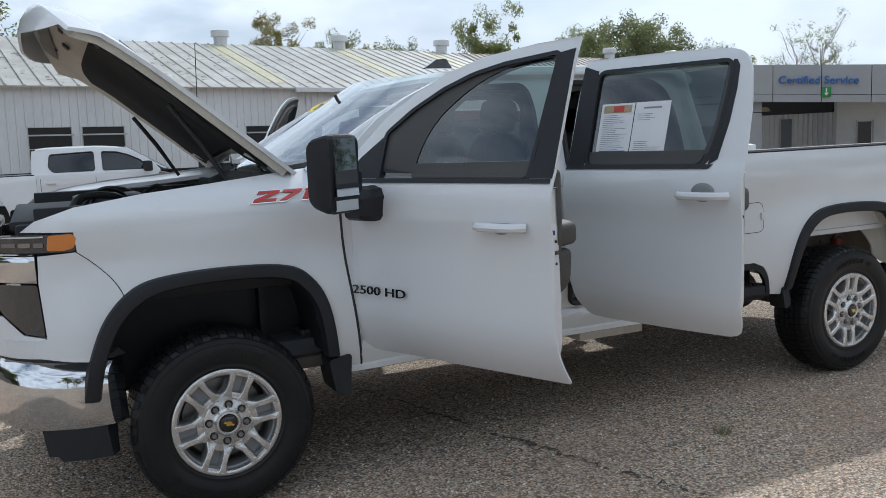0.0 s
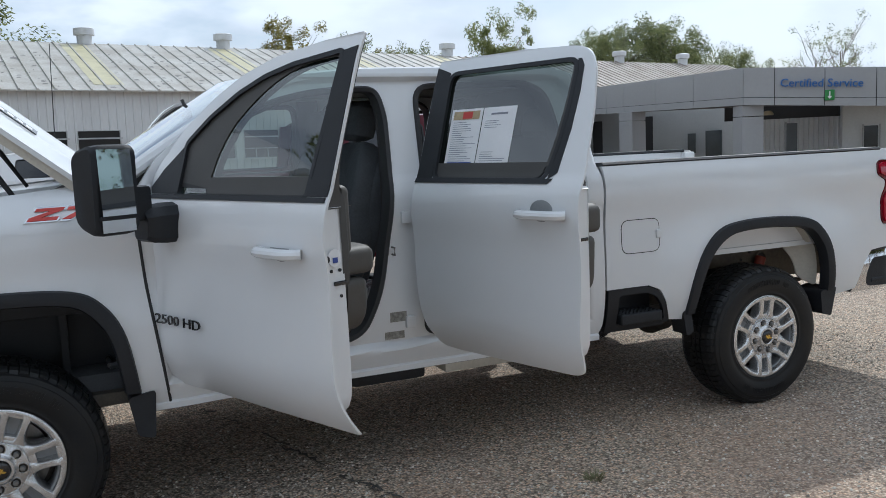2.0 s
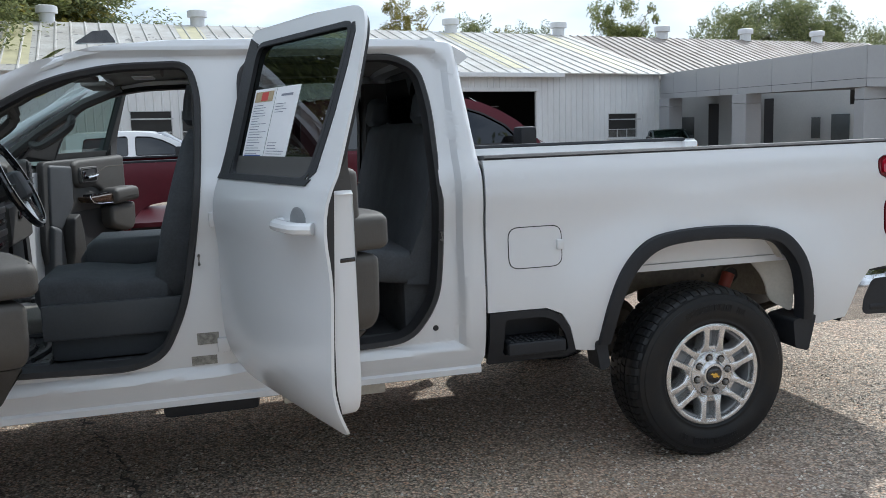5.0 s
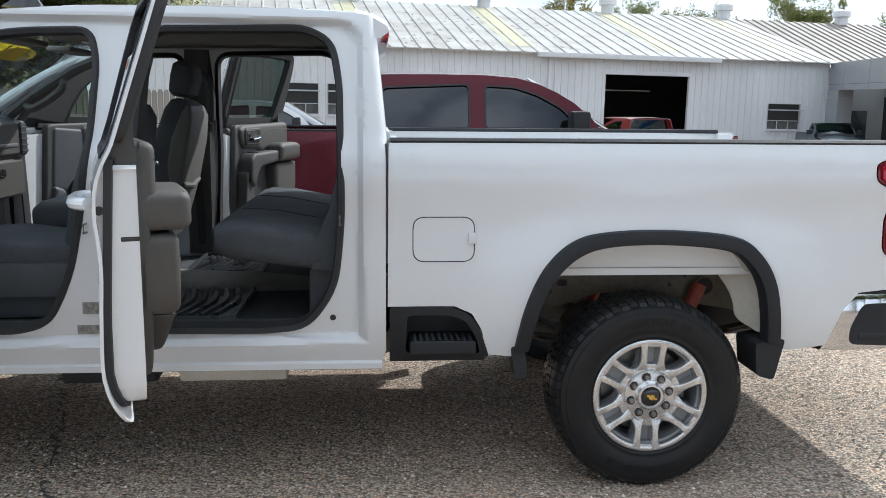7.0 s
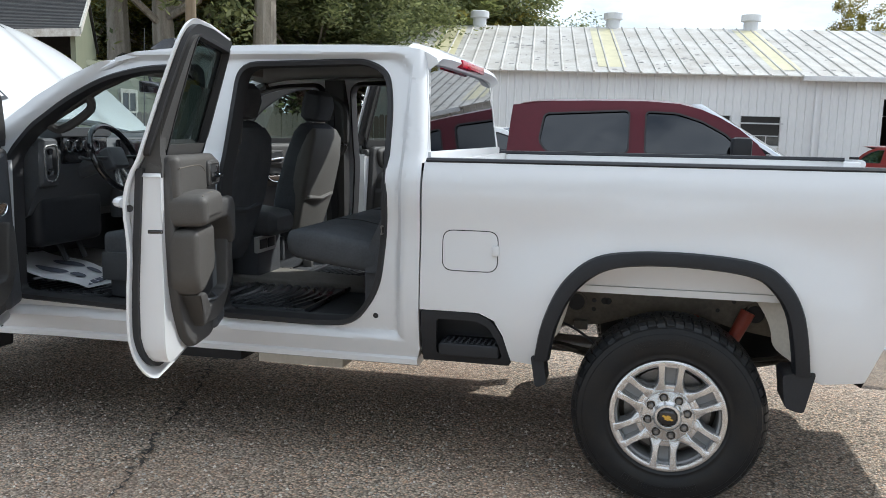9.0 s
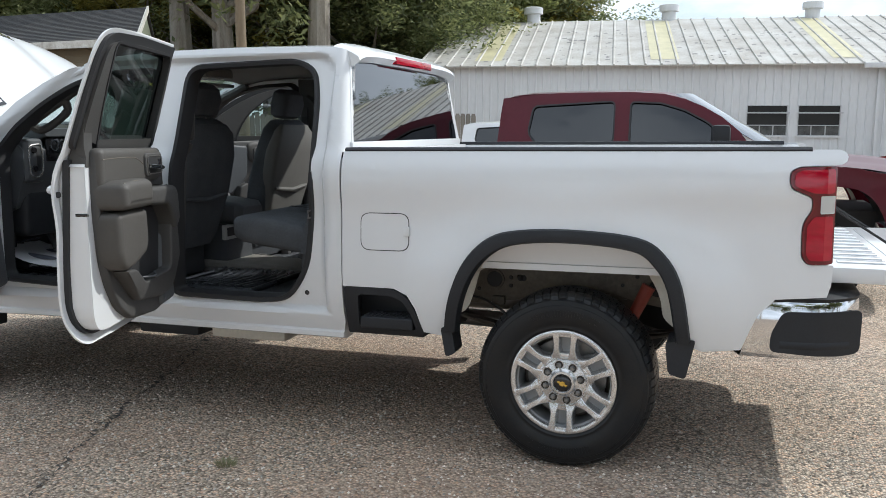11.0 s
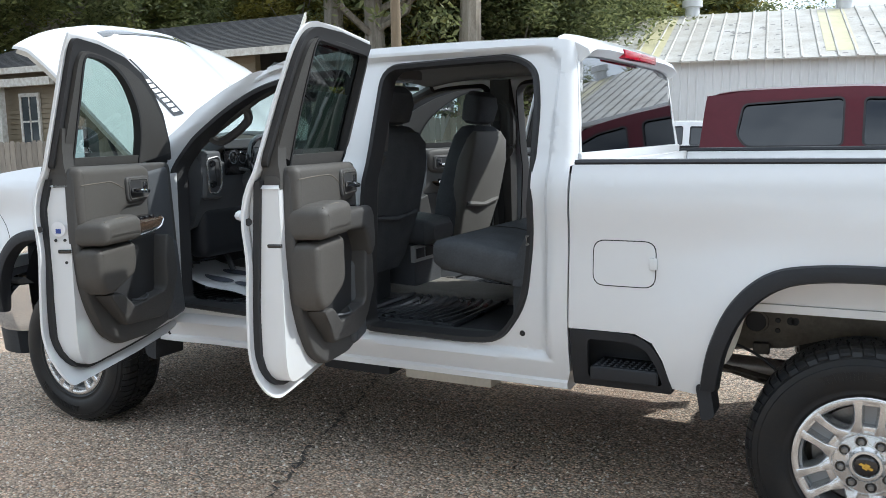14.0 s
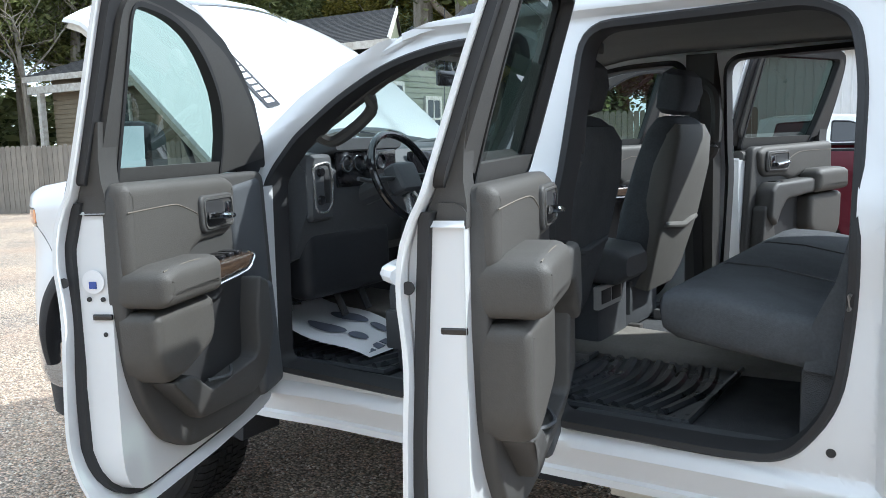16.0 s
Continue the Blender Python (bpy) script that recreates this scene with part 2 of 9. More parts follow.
def lathe(profile, n=48, bm=None, center=(0, 0, 0), close=False):
    """Turn (radius, y) points about the y axis."""
    bm = bm or bmesh.new()
    c = Vector(center)
    rings = [[bm.verts.new(c + Vector((r * math.cos(k * math.tau / n), y, r * math.sin(k * math.tau / n)))) for k in range(n)] for r, y in profile]
    pairs = list(zip(rings, rings[1:])) + ([(rings[-1], rings[0])] if close else [])
    for a, b in pairs:
        for k in range(n):
            bm.faces.new((a[k], a[(k + 1) % n], b[(k + 1) % n], b[k]))
    return bm


def smooth_line(points, per=6, closed=False):
    """A Catmull-Rom curve through points of any dimension."""
    p = [np.array(q, float) for q in points]
    out, n = [], len(p)
    for i in range(n if closed else n - 1):
        a, b, c, d = (p[k % n] if closed else p[min(max(k, 0), n - 1)] for k in (i - 1, i, i + 1, i + 2))
        for s in range(per):
            t = s / per
            out.append(0.5 * (2 * b + (c - a) * t + (2 * a - 5 * b + 4 * c - d) * t * t + (3 * b - a - 3 * c + d) * t ** 3))
    if not closed:
        out.append(p[-1])
    return [tuple(float(v) for v in q) for q in out]


def rounded(points, radius, seg=5):
    """A polygon with its corners rounded; radius a number or one a corner."""
    out, n = [], len(points)
    for i, p in enumerate(points):
        r = radius[i] if isinstance(radius, (list, tuple)) else radius
        p, a, b = Vector(p), Vector(points[i - 1]), Vector(points[(i + 1) % n])
        if r <= 0:
            out.append(tuple(p)); continue
        da, db = (a - p), (b - p)
        r = min(r, da.length * 0.48, db.length * 0.48)
        s, e = p + da.normalized() * r, p + db.normalized() * r
        for k in range(seg + 1):
            t = k / seg
            out.append(tuple((1 - t) ** 2 * s + 2 * t * (1 - t) * p + t * t * e))
    return out


def ease(xs, ys):
    """A smooth function through (xs, ys)."""
    line = smooth_line(list(zip(xs, ys)), 8)
    ax, ay = [q[0] for q in line], [q[1] for q in line]
    return lambda v: float(np.interp(v, ax, ay))


def fill(outline, holes=()):
    from mathutils.geometry import tessellate_polygon
    loops = [[Vector((p[0], p[1], 0)) for p in lp] for lp in (outline, *holes)]
    flat = [p for lp in loops for p in lp]
    bm = bmesh.new()
    vs = [bm.verts.new((p.x, 0, p.y)) for p in flat]
    for tri in tessellate_polygon(loops):
        try:
            bm.faces.new([vs[i] for i in tri])
        except ValueError:
            pass
    return bm


def panel(outline, holes=(), ymap=None, step=0.06, thick=0.02):
    """A sheet over an outline in x and z (with holes), bent by ymap(x, z), with thickness inwards (+y)."""
    bm = fill(outline, holes)
    xs, zs = [p[0] for p in outline], [p[1] for p in outline]
    for lo, hi, axis in ((min(xs), max(xs), 0), (min(zs), max(zs), 2)):
        k = max(1, int((hi - lo) / step))
        for i in range(1, k):
            co, no = [0, 0, 0], [0, 0, 0]
            co[axis], no[axis] = lo + (hi - lo) * i / k, 1
            bmesh.ops.bisect_plane(bm, geom=bm.verts[:] + bm.edges[:] + bm.faces[:], plane_co=co, plane_no=no, dist=1e-5)
    bmesh.ops.remove_doubles(bm, verts=bm.verts[:], dist=1e-5)
    ymap = ymap or (lambda x, z: 0.0)
    backs = set()
    if thick:
        faces, rim = bm.faces[:], [e for e in bm.edges if len(e.link_faces) == 1]
        twin = {v: bm.verts.new(v.co) for v in bm.verts[:]}
        backs = set(twin.values())
        for f in faces:
            bm.faces.new([twin[v] for v in reversed(f.verts)])
        for e in rim:
            a, b = e.verts
            bm.faces.new((a, b, twin[b], twin[a]))
    for v in bm.verts:
        v.co.y = ymap(v.co.x, v.co.z) + (thick if v in backs else 0.0)
    return bm


def mirrored(bm):
    """A copy on the far side of the truck."""
    o = bm.copy()
    for v in o.verts:
        v.co.y = W - v.co.y
    bmesh.ops.reverse_faces(o, faces=o.faces[:])
    return o


def both(name, bm, material, parent, label=""):
    far = mirrored(bm)
    return part(name, bm, material, parent, label), part(name, far, material, parent, label)


def strip(outer, inner, ymap, lift, depth):
    """A raised band between two lines of x and z, as round a wheel arch."""
    rings = []
    for (xo, zo), (xi, zi) in zip(outer, inner):
        mx, mz = (xo + xi) / 2, (zo + zi) / 2
        rings.append([(xo, ymap(xo, zo) + 0.012, zo), (xo + (xi - xo) * 0.12, ymap(xo, zo) - lift * 0.8, zo + (zi - zo) * 0.12),
                      (mx, ymap(mx, mz) - lift, mz), (xi + (xo - xi) * 0.12, ymap(xi, zi) - lift * 0.75, zi + (zo - zi) * 0.12),
                      (xi, ymap(xi, zi) + 0.004, zi), (xi, ymap(xi, zi) + depth, zi), (xo, ymap(xo, zo) + depth, zo)])
    return loft(rings)


def soft_panel(outline, y0, y1, r=0.02, ymap=None):
    """A padded trim piece over an outline in x and z, from y0 to y1 deep, its inner (+y) edge rounded over."""
    bm = bmesh.new()
    ymap = ymap or (lambda x, z: 0.0)
    loops = [(outline, y0), (outline, y1 - r), (inset(outline, r * 0.12), y1 - r * 0.55), (inset(outline, r * 0.38), y1 - r * 0.2), (inset(outline, r * 0.75), y1 - r * 0.04), (inset(outline, r * 1.2), y1)]
    vs = [[bm.verts.new((p[0], y + ymap(p[0], p[1]), p[1])) for p in lp] for lp, y in loops]
    n = len(outline)
    for a, b in zip(vs, vs[1:]):
        for i in range(n):
            bm.faces.new((a[i], a[(i + 1) % n], b[(i + 1) % n], b[i]))
    from mathutils.geometry import tessellate_polygon
    for tri in tessellate_polygon([[Vector((v.co.x, v.co.z, 0)) for v in vs[-1]]]):
        try:
            bm.faces.new([vs[-1][i] for i in tri])
        except ValueError:
            pass
    return bm


def inset(points, d):
    """A closed outline moved inwards by d."""
    out, n = [], len(points)
    area = sum(points[i - 1][0] * points[i][1] - points[i][0] * points[i - 1][1] for i in range(n))
    s = 1 if area > 0 else -1
    for i in range(n):
        a, p, b = Vector(points[i - 1]), Vector(points[i]), Vector(points[(i + 1) % n])
        u, v = (p - a), (b - p)
        u, v = (u.normalized() if u.length else Vector((0, 1))), (v.normalized() if v.length else Vector((0, 1)))
        nu, nv = Vector((-u.y, u.x)) * s, Vector((-v.y, v.x)) * s
        m0 = nu + nv
        m0 = m0.normalized() if m0.length > 1e-4 else nu
        out.append(tuple(p + m0 * d / max(0.5, m0.dot(nu))))
    return out


def text_bm(words, size, depth=0.002, m=None, slant=0.0):
    cu = bpy.data.curves.new("lettering", "FONT")
    cu.body, cu.size, cu.extrude, cu.shear = words, size, depth, slant
    cu.align_x, cu.resolution_u = "CENTER", 3
    ob = bpy.data.objects.new("lettering", cu)
    scene.collection.objects.link(ob)
    me = bpy.data.meshes.new_from_object(ob.evaluated_get(bpy.context.evaluated_depsgraph_get()))
    bpy.data.objects.remove(ob)
    bm = bmesh.new()
    bm.from_mesh(me)
    bpy.data.meshes.remove(me)
    if m is not None:
        bmesh.ops.transform(bm, matrix=m, verts=bm.verts[:])
    return bm

# ---- ground ----
def ground_z(x, y):
    """The lot falls gently away behind the parked trucks."""
    d = max(0.0, y - 4.0) + 0.5 * max(0.0, x - 8.0) + 0.5 * max(0.0, -6.0 - x)
    return -0.013 * min(d, 60.0)


def gravel_mat():
    m = bpy.data.materials.new("chip_seal_gravel")
    m.use_nodes = True
    n, l = m.node_tree.nodes, m.node_tree.links
    b = n["Principled BSDF"]
    b.inputs["Roughness"].default_value = 0.9
    tc = n.new("ShaderNodeTexCoord")
    cell = n.new("ShaderNodeTexVoronoi")
    cell.inputs["Scale"].default_value = 75
    l.new(tc.outputs["Object"], cell.inputs["Vector"])
    stone = n.new("ShaderNodeValToRGB")
    cr = stone.color_ramp
    cr.elements[0].position, cr.elements[0].color = 0.0, (0.16, 0.14, 0.12, 1)
    cr.elements[1].position, cr.elements[1].color = 1.0, (0.88, 0.82, 0.73, 1)
    for pos, col in ((0.28, (0.43, 0.39, 0.34, 1)), (0.52, (0.57, 0.53, 0.47, 1)), (0.68, (0.74, 0.68, 0.59, 1)), (0.82, (0.72, 0.54, 0.41, 1))):
        e = cr.elements.new(pos)
        e.color = col
    sep = n.new("ShaderNodeSeparateColor")
    l.new(cell.outputs["Color"], sep.inputs[0]); l.new(sep.outputs[0], stone.inputs["Fac"])
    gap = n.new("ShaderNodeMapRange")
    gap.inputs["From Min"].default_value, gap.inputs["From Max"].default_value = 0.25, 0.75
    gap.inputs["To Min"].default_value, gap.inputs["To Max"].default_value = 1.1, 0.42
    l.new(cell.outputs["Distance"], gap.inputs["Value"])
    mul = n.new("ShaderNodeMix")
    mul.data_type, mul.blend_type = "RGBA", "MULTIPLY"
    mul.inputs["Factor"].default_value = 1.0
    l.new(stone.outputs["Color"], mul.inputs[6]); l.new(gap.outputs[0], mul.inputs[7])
    big = n.new("ShaderNodeTexNoise")
    big.inputs["Scale"].default_value, big.inputs["Detail"].default_value = 0.55, 7
    l.new(tc.outputs["Object"], big.inputs["Vector"])
    stain = n.new("ShaderNodeValToRGB")
    stain.color_ramp.elements[0].position, stain.color_ramp.elements[0].color = 0.33, (0.66, 0.61, 0.57, 1)
    stain.color_ramp.elements[1].position, stain.color_ramp.elements[1].color = 0.60, (1.0, 0.885, 0.76, 1)
    l.new(big.outputs["Fac"], stain.inputs["Fac"])
    mul2 = n.new("ShaderNodeMix")
    mul2.data_type, mul2.blend_type = "RGBA", "MULTIPLY"
    mul2.inputs["Factor"].default_value = 0.85
    l.new(mul.outputs[2], mul2.inputs[6]); l.new(stain.outputs["Color"], mul2.inputs[7])
    # red clay fines lie between the chippings in broad worn patches
    clay, mask, soil = n.new("ShaderNodeTexNoise"), n.new("ShaderNodeValToRGB"), n.new("ShaderNodeMix")
    clay.inputs["Scale"].default_value, clay.inputs["Detail"].default_value, clay.inputs["Roughness"].default_value = 0.42, 10, 0.68
    mask.color_ramp.elements[0].position, mask.color_ramp.elements[1].position = 0.46, 0.66
    mask.color_ramp.elements[1].color = (0.40, 0.40, 0.40, 1)
    soil.data_type = "RGBA"
    soil.inputs[7].default_value = (0.44, 0.29, 0.20, 1)
    l.new(tc.outputs["Object"], clay.inputs["Vector"]); l.new(clay.outputs["Fac"], mask.inputs["Fac"])
    l.new(mask.outputs["Color"], soil.inputs["Factor"]); l.new(mul2.outputs[2], soil.inputs[6])
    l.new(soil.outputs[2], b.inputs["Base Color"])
    bp = n.new("ShaderNodeBump")
    bp.inputs["Strength"].default_value, bp.inputs["Distance"].default_value, bp.invert = 0.9, 0.010, True
    l.new(cell.outputs["Distance"], bp.inputs["Height"]); l.new(bp.outputs[0], b.inputs["Normal"])
    return m


GRAVEL = gravel_mat()
bm = bmesh.new()
gx = sorted(set(list(np.linspace(-12, 14, 53)) + [-400, -150, -70, -40, -25, -18, 18, 25, 32, 40, 55, 80, 160, 400]))
gy = sorted(set(list(np.linspace(-8, 10, 37)) + [-400, -120, -40, -18, 13, 17, 22, 28, 34, 40, 50, 70, 120, 400]))
gv = [[bm.verts.new((x, y, ground_z(x, y) + (0.010 * noise.noise(Vector((x * 0.7, y * 0.7, 0))) if abs(x) < 14 and abs(y) < 11 else 0) - 0.004)) for y in gy] for x in gx]
for i in range(len(gx) - 1):
    for j in range(len(gy) - 1):
        bm.faces.new((gv[i][j], gv[i + 1][j], gv[i + 1][j + 1], gv[i][j + 1]))
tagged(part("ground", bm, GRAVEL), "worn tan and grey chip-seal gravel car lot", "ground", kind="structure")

# cracks in the worn surface, as thin sunken-looking ribbons of tar-dark grit
CRACK = mat("dark_crack_grit", (0.050, 0.046, 0.042), 0.95, vary=0.5, scale=20, color2=(0.12, 0.105, 0.09), bump=0.5, bump_scale=120)
crng = random.Random(17)
CRACK_LINES = (((1.02, 1.65), (1.22, 1.10), (1.38, 0.53), (1.45, 0.20), (1.57, -0.08), (1.70, -0.52), (1.86, -0.90), (1.97, -1.30), (2.12, -1.95)), ((-0.9, -0.5), (0.2, -0.9), (0.9, -0.62), (1.6, -0.12)), ((3.4, 0.2), (3.0, -0.6), (2.75, -1.4)))
for line, wide in zip(CRACK_LINES, (0.015, 0.006, 0.006)):
    pts = smooth_line(line, 26)
    verts, faces = [], []
    for i, (x, y) in enumerate(pts):
        jx, jy = crng.gauss(0, 0.016), crng.gauss(0, 0.016)
        w = wide * crng.uniform(0.10, 1.0) ** 1.6
        zg = ground_z(x, y) + 0.010 * noise.noise(Vector((x * 0.7, y * 0.7, 0))) + 0.003
        verts += [(x + jx - w * 0.6, y + jy - w, zg), (x + jx + w * 0.6, y + jy + w, zg)]
        if i and noise.noise(Vector((x * 4.5, y * 4.5, 3.1))) > -0.16:
            faces.append((2 * i - 2, 2 * i - 1, 2 * i + 1, 2 * i))
    me = bpy.data.meshes.new("crack")
    me.from_pydata(verts, [], faces)
    me.materials.append(CRACK)
    tagged(new("crack", me), "dark jagged crack in the gravel surface", "crack", kind="structure")
# a small weed in the gravel
WEED = mat("dusty_green_weed", (0.27, 0.265, 0.14), 0.8, vary=0.5, scale=30)
verts, faces = [], []
for k in range(90):
    a, r0 = crng.uniform(0, math.tau), crng.random() ** 0.7 * 0.045
    bx, by = 2.52 + r0 * math.cos(a), -0.46 + r0 * math.sin(a)
    h, l0 = crng.uniform(0.012, 0.035), crng.uniform(0.01, 0.03)
    i = len(verts)
    verts += [(bx - 0.003, by, -0.004), (bx + 0.003, by, -0.004), (bx + l0 * math.cos(a), by + l0 * math.sin(a), h)]
    faces.append((i, i + 1, i + 2))
me = bpy.data.meshes.new("weed_tuft")
me.from_pydata(verts, [], faces)
me.materials.append(WEED)
tagged(new("weed_tuft", me), "small dusty green weed in the gravel", "weed")
# loose chippings
PEBBLE = leaf_like = bpy.data.materials.new("loose_chipping")
PEBBLE.use_nodes = True
pn, pl = PEBBLE.node_tree.nodes, PEBBLE.node_tree.links
pg, pr = pn.new("ShaderNodeNewGeometry"), pn.new("ShaderNodeValToRGB")
pr.color_ramp.elements[0].color, pr.color_ramp.elements[1].color = (0.16, 0.14, 0.12, 1), (0.85, 0.79, 0.69, 1)
pl.new(pg.outputs["Random Per Island"], pr.inputs["Fac"]); pl.new(pr.outputs["Color"], pn["Principled BSDF"].inputs["Base Color"])
pn["Principled BSDF"].inputs["Roughness"].default_value = 0.85
verts, faces = [], []
for k in range(26000):
    x, y = crng.uniform(-2.5, 8.5), crng.uniform(-2.9, 1.2)
    r = 0.0035 + 0.0075 * crng.random() ** 2.5
    zg = ground_z(x, y) + 0.010 * noise.noise(Vector((x * 0.7, y * 0.7, 0))) - 0.004
    a = crng.uniform(0, math.tau)
    i = len(verts)
    for q in range(4):
        rr = r * crng.uniform(0.7, 1.2)
        verts.append((x + rr * math.cos(a + q * 1.571), y + rr * math.sin(a + q * 1.571), zg + r * 0.1))
    verts.append((x + crng.uniform(-0.3, 0.3) * r, y, zg + r * crng.uniform(0.7, 1.2)))
    faces += [(i, i + 1, i + 4), (i + 1, i + 2, i + 4), (i + 2, i + 3, i + 4), (i + 3, i, i + 4)]
me = bpy.data.meshes.new("loose_gravel")
me.from_pydata(verts, [], faces)
me.materials.append(PEBBLE)
tagged(new("loose_gravel", me), "loose tan and grey stone chippings", "gravel", kind="stuff")

# ---- the long metal workshop behind ----
SIDING = mat("white_metal_siding", (0.68, 0.69, 0.70), 0.5, metal=0.0, vary=0.12, scale=0.8, stretch=(1, 1, 0.25), bump=0.03, bump_scale=20)
ROOFMETAL = mat("weathered_white_roof_metal", (0.54, 0.53, 0.50), 0.55, vary=0.55, scale=0.9, color2=(0.37, 0.34, 0.30), bump=0.05, bump_scale=30)
SKYLIGHT = mat("yellowed_fibreglass_roof_sheet", (0.62, 0.57, 0.36), 0.45, vary=0.2, scale=2)
RUSTROOF = mat("rusty_brown_roof_metal", (0.21, 0.175, 0.145), 0.65, vary=0.5, scale=1.2, color2=(0.34, 0.31, 0.28), stretch=(1, 0.3, 1))
# near black: the shade of unlit depths is put into this colour
DARKSHADE = mat("painted_near_black_shade", (0.03, 0.03, 0.032), 0.9)
WINFRAME = mat("grey_steel_window_frame", (0.45, 0.46, 0.47), 0.5, vary=0.1, scale=10)
WINSHADE = mat("near_black_window_shade", (0.012, 0.013, 0.013), 0.35, vary=0.4, scale=6)
PANELGREY = mat("grey_composite_panel", (0.36, 0.37, 0.385), 0.38, metal=0.2, vary=0.06, scale=0.7)
CONCRETE = mat("concrete", (0.38, 0.37, 0.34), 0.85, vary=0.2, scale=3, bump=0.1)

WALL_ANG = 7.32
shop_m = Matrix.Translation((9.455, 32.18, 0)) @ Matrix.Rotation(radians(WALL_ANG), 4, "Z") @ Matrix.Rotation(radians(0.7), 4, "Y")
S0, S1, EAVE, RIDGE, HALF, BASE = -16.85, 13.66, 4.02, 6.75, 9.0, -0.75
shop = thing("workshop_building", "long white metal workshop building with a weathered ribbed roof", "building", m=shop_m)
BAY = (3.10, 6.93, 3.16)
wins = [(-10.43, -8.91, 1.25, 2.47), (-8.57, -7.02, 1.25, 2.47), (-4.08, -2.57, 1.24, 2.40), (-2.20, -0.66, 1.24, 2.40), (10.77, 12.39, 0.98, 2.12)]
holes = [[(a, c), (a, d), (b, d), (b, c)] for a, b, c, d in wins]
line = [(S0, BASE), (S0, EAVE), (S1, EAVE), (S1, BASE), (BAY[1], BASE), (BAY[1], BAY[2]), (BAY[0], BAY[2]), (BAY[0], BASE)]
part("front_wall", panel(line, holes, None, 50, 0.15), SIDING, shop, smooth=False)
bm = bmesh.new()
x = S0
while x < S1:
    tops = [(BASE, EAVE)]
    for a, b, c, d in wins:
        if a - 0.03 < x < b + 0.03:
            tops = [(BASE, c), (d, EAVE)]
    if BAY[0] - 0.03 < x < BAY[1] + 0.03:
        tops = [(BAY[2], EAVE)]
    for z0, z1 in tops:
        v = [bm.verts.new(p) for p in ((x - 0.035, -0.002, z0), (x - 0.018, -0.028, z0), (x + 0.018, -0.028, z0), (x + 0.035, -0.002, z0),
                                       (x - 0.035, -0.002, z1), (x - 0.018, -0.028, z1), (x + 0.018, -0.028, z1), (x + 0.035, -0.002, z1))]
        for q in range(3):
            bm.faces.new((v[q], v[q + 1], v[q + 5], v[q + 4]))
    x += 0.305
tagged(part("siding_rib", bm, SIDING, shop, smooth=False), kind="stuff")
bm = box(S0, S0 + 0.15, 0.15, 2 * HALF, BASE, EAVE)
add_box(bm, S1 - 0.15, S1, 0.15, 2 * HALF, BASE, EAVE)
add_box(bm, S0, S1, 2 * HALF - 0.15, 2 * HALF, BASE, EAVE)
part("end_wall", bm, SIDING, shop, smooth=False)
for sx in (S0 + 0.07, S1 - 0.07):
    bm = loft([[(sx + d, 0.0, EAVE), (sx + d, HALF, RIDGE - 0.1), (sx + d, 2 * HALF, EAVE)] for d in (-0.07, 0.07)])
    part("gable", bm, SIDING, shop, smooth=False)
over = 0.35
slope = (RIDGE - EAVE) / HALF


def roof_z(y):
    return EAVE + 0.04 + slope * (HALF - abs(y - HALF))


bm = loft([[(sx, -over, roof_z(-over)), (sx, HALF, roof_z(HALF)), (sx, 2 * HALF + over, roof_z(2 * HALF + over)),
            (sx, 2 * HALF + over, roof_z(2 * HALF + over) - 0.05), (sx, HALF, roof_z(HALF) - 0.05), (sx, -over, roof_z(-over) - 0.05)] for sx in (S0 - 0.3, S1 + 0.25)])
part("roof_sheet", bm, ROOFMETAL, shop, smooth=False)
bm = bmesh.new()
x = S0 - 0.28
while x < S1 + 0.25:
    for y0, y1 in ((-over - 0.01, HALF),):
        za, zb = roof_z(y0), roof_z(y1)
        v = [bm.verts.new(p) for p in ((x - 0.05, y0, za + 0.001), (x - 0.025, y0, za + 0.05), (x + 0.025, y0, za + 0.05), (x + 0.05, y0, za + 0.001),
                                       (x - 0.05, y1, zb + 0.001), (x - 0.025, y1, zb + 0.05), (x + 0.025, y1, zb + 0.05), (x + 0.05, y1, zb + 0.001))]
        for q in range(3):
            bm.faces.new((v[q], v[q + 1], v[q + 5], v[q + 4]))
        bm.faces.new(v[:4])
    x += 0.61
tagged(part("roof_rib", bm, ROOFMETAL, shop, smooth=False), kind="stuff")
for sx in (-14.3, -7.2, -0.4, 6.4, 12.2):
    bm = loft([[(sx + d, y, roof_z(y) + 0.012) for d in (-0.55, 0.55)] for y in (0.5, HALF - 0.4)], closed=False)
    part("translucent_roof_sheet", bm, SKYLIGHT, shop, smooth=False)
rng = random.Random(4)
bm = bmesh.new()
for k in range(300):
    sx, y = rng.uniform(S0, 2), rng.uniform(0, HALF * 0.75)
    w, d = rng.uniform(0.04, 0.25), rng.uniform(0.05, 0.3)
    z = roof_z(y) + 0.006
    bm.faces.new([bm.verts.new(p) for p in ((sx, y, z), (sx + w, y + 0.03, z + slope * 0.03), (sx + w * 0.8, y + d, z + slope * d), (sx + 0.02, y + d * 0.8, z + slope * d * 0.8))])
FLAKE = mat("bare_grey_roof_patch", (0.27, 0.26, 0.25), 0.7, vary=0.3, scale=5)
tagged(part("peeled_patch", bm, FLAKE, shop, smooth=False), kind="stuff")
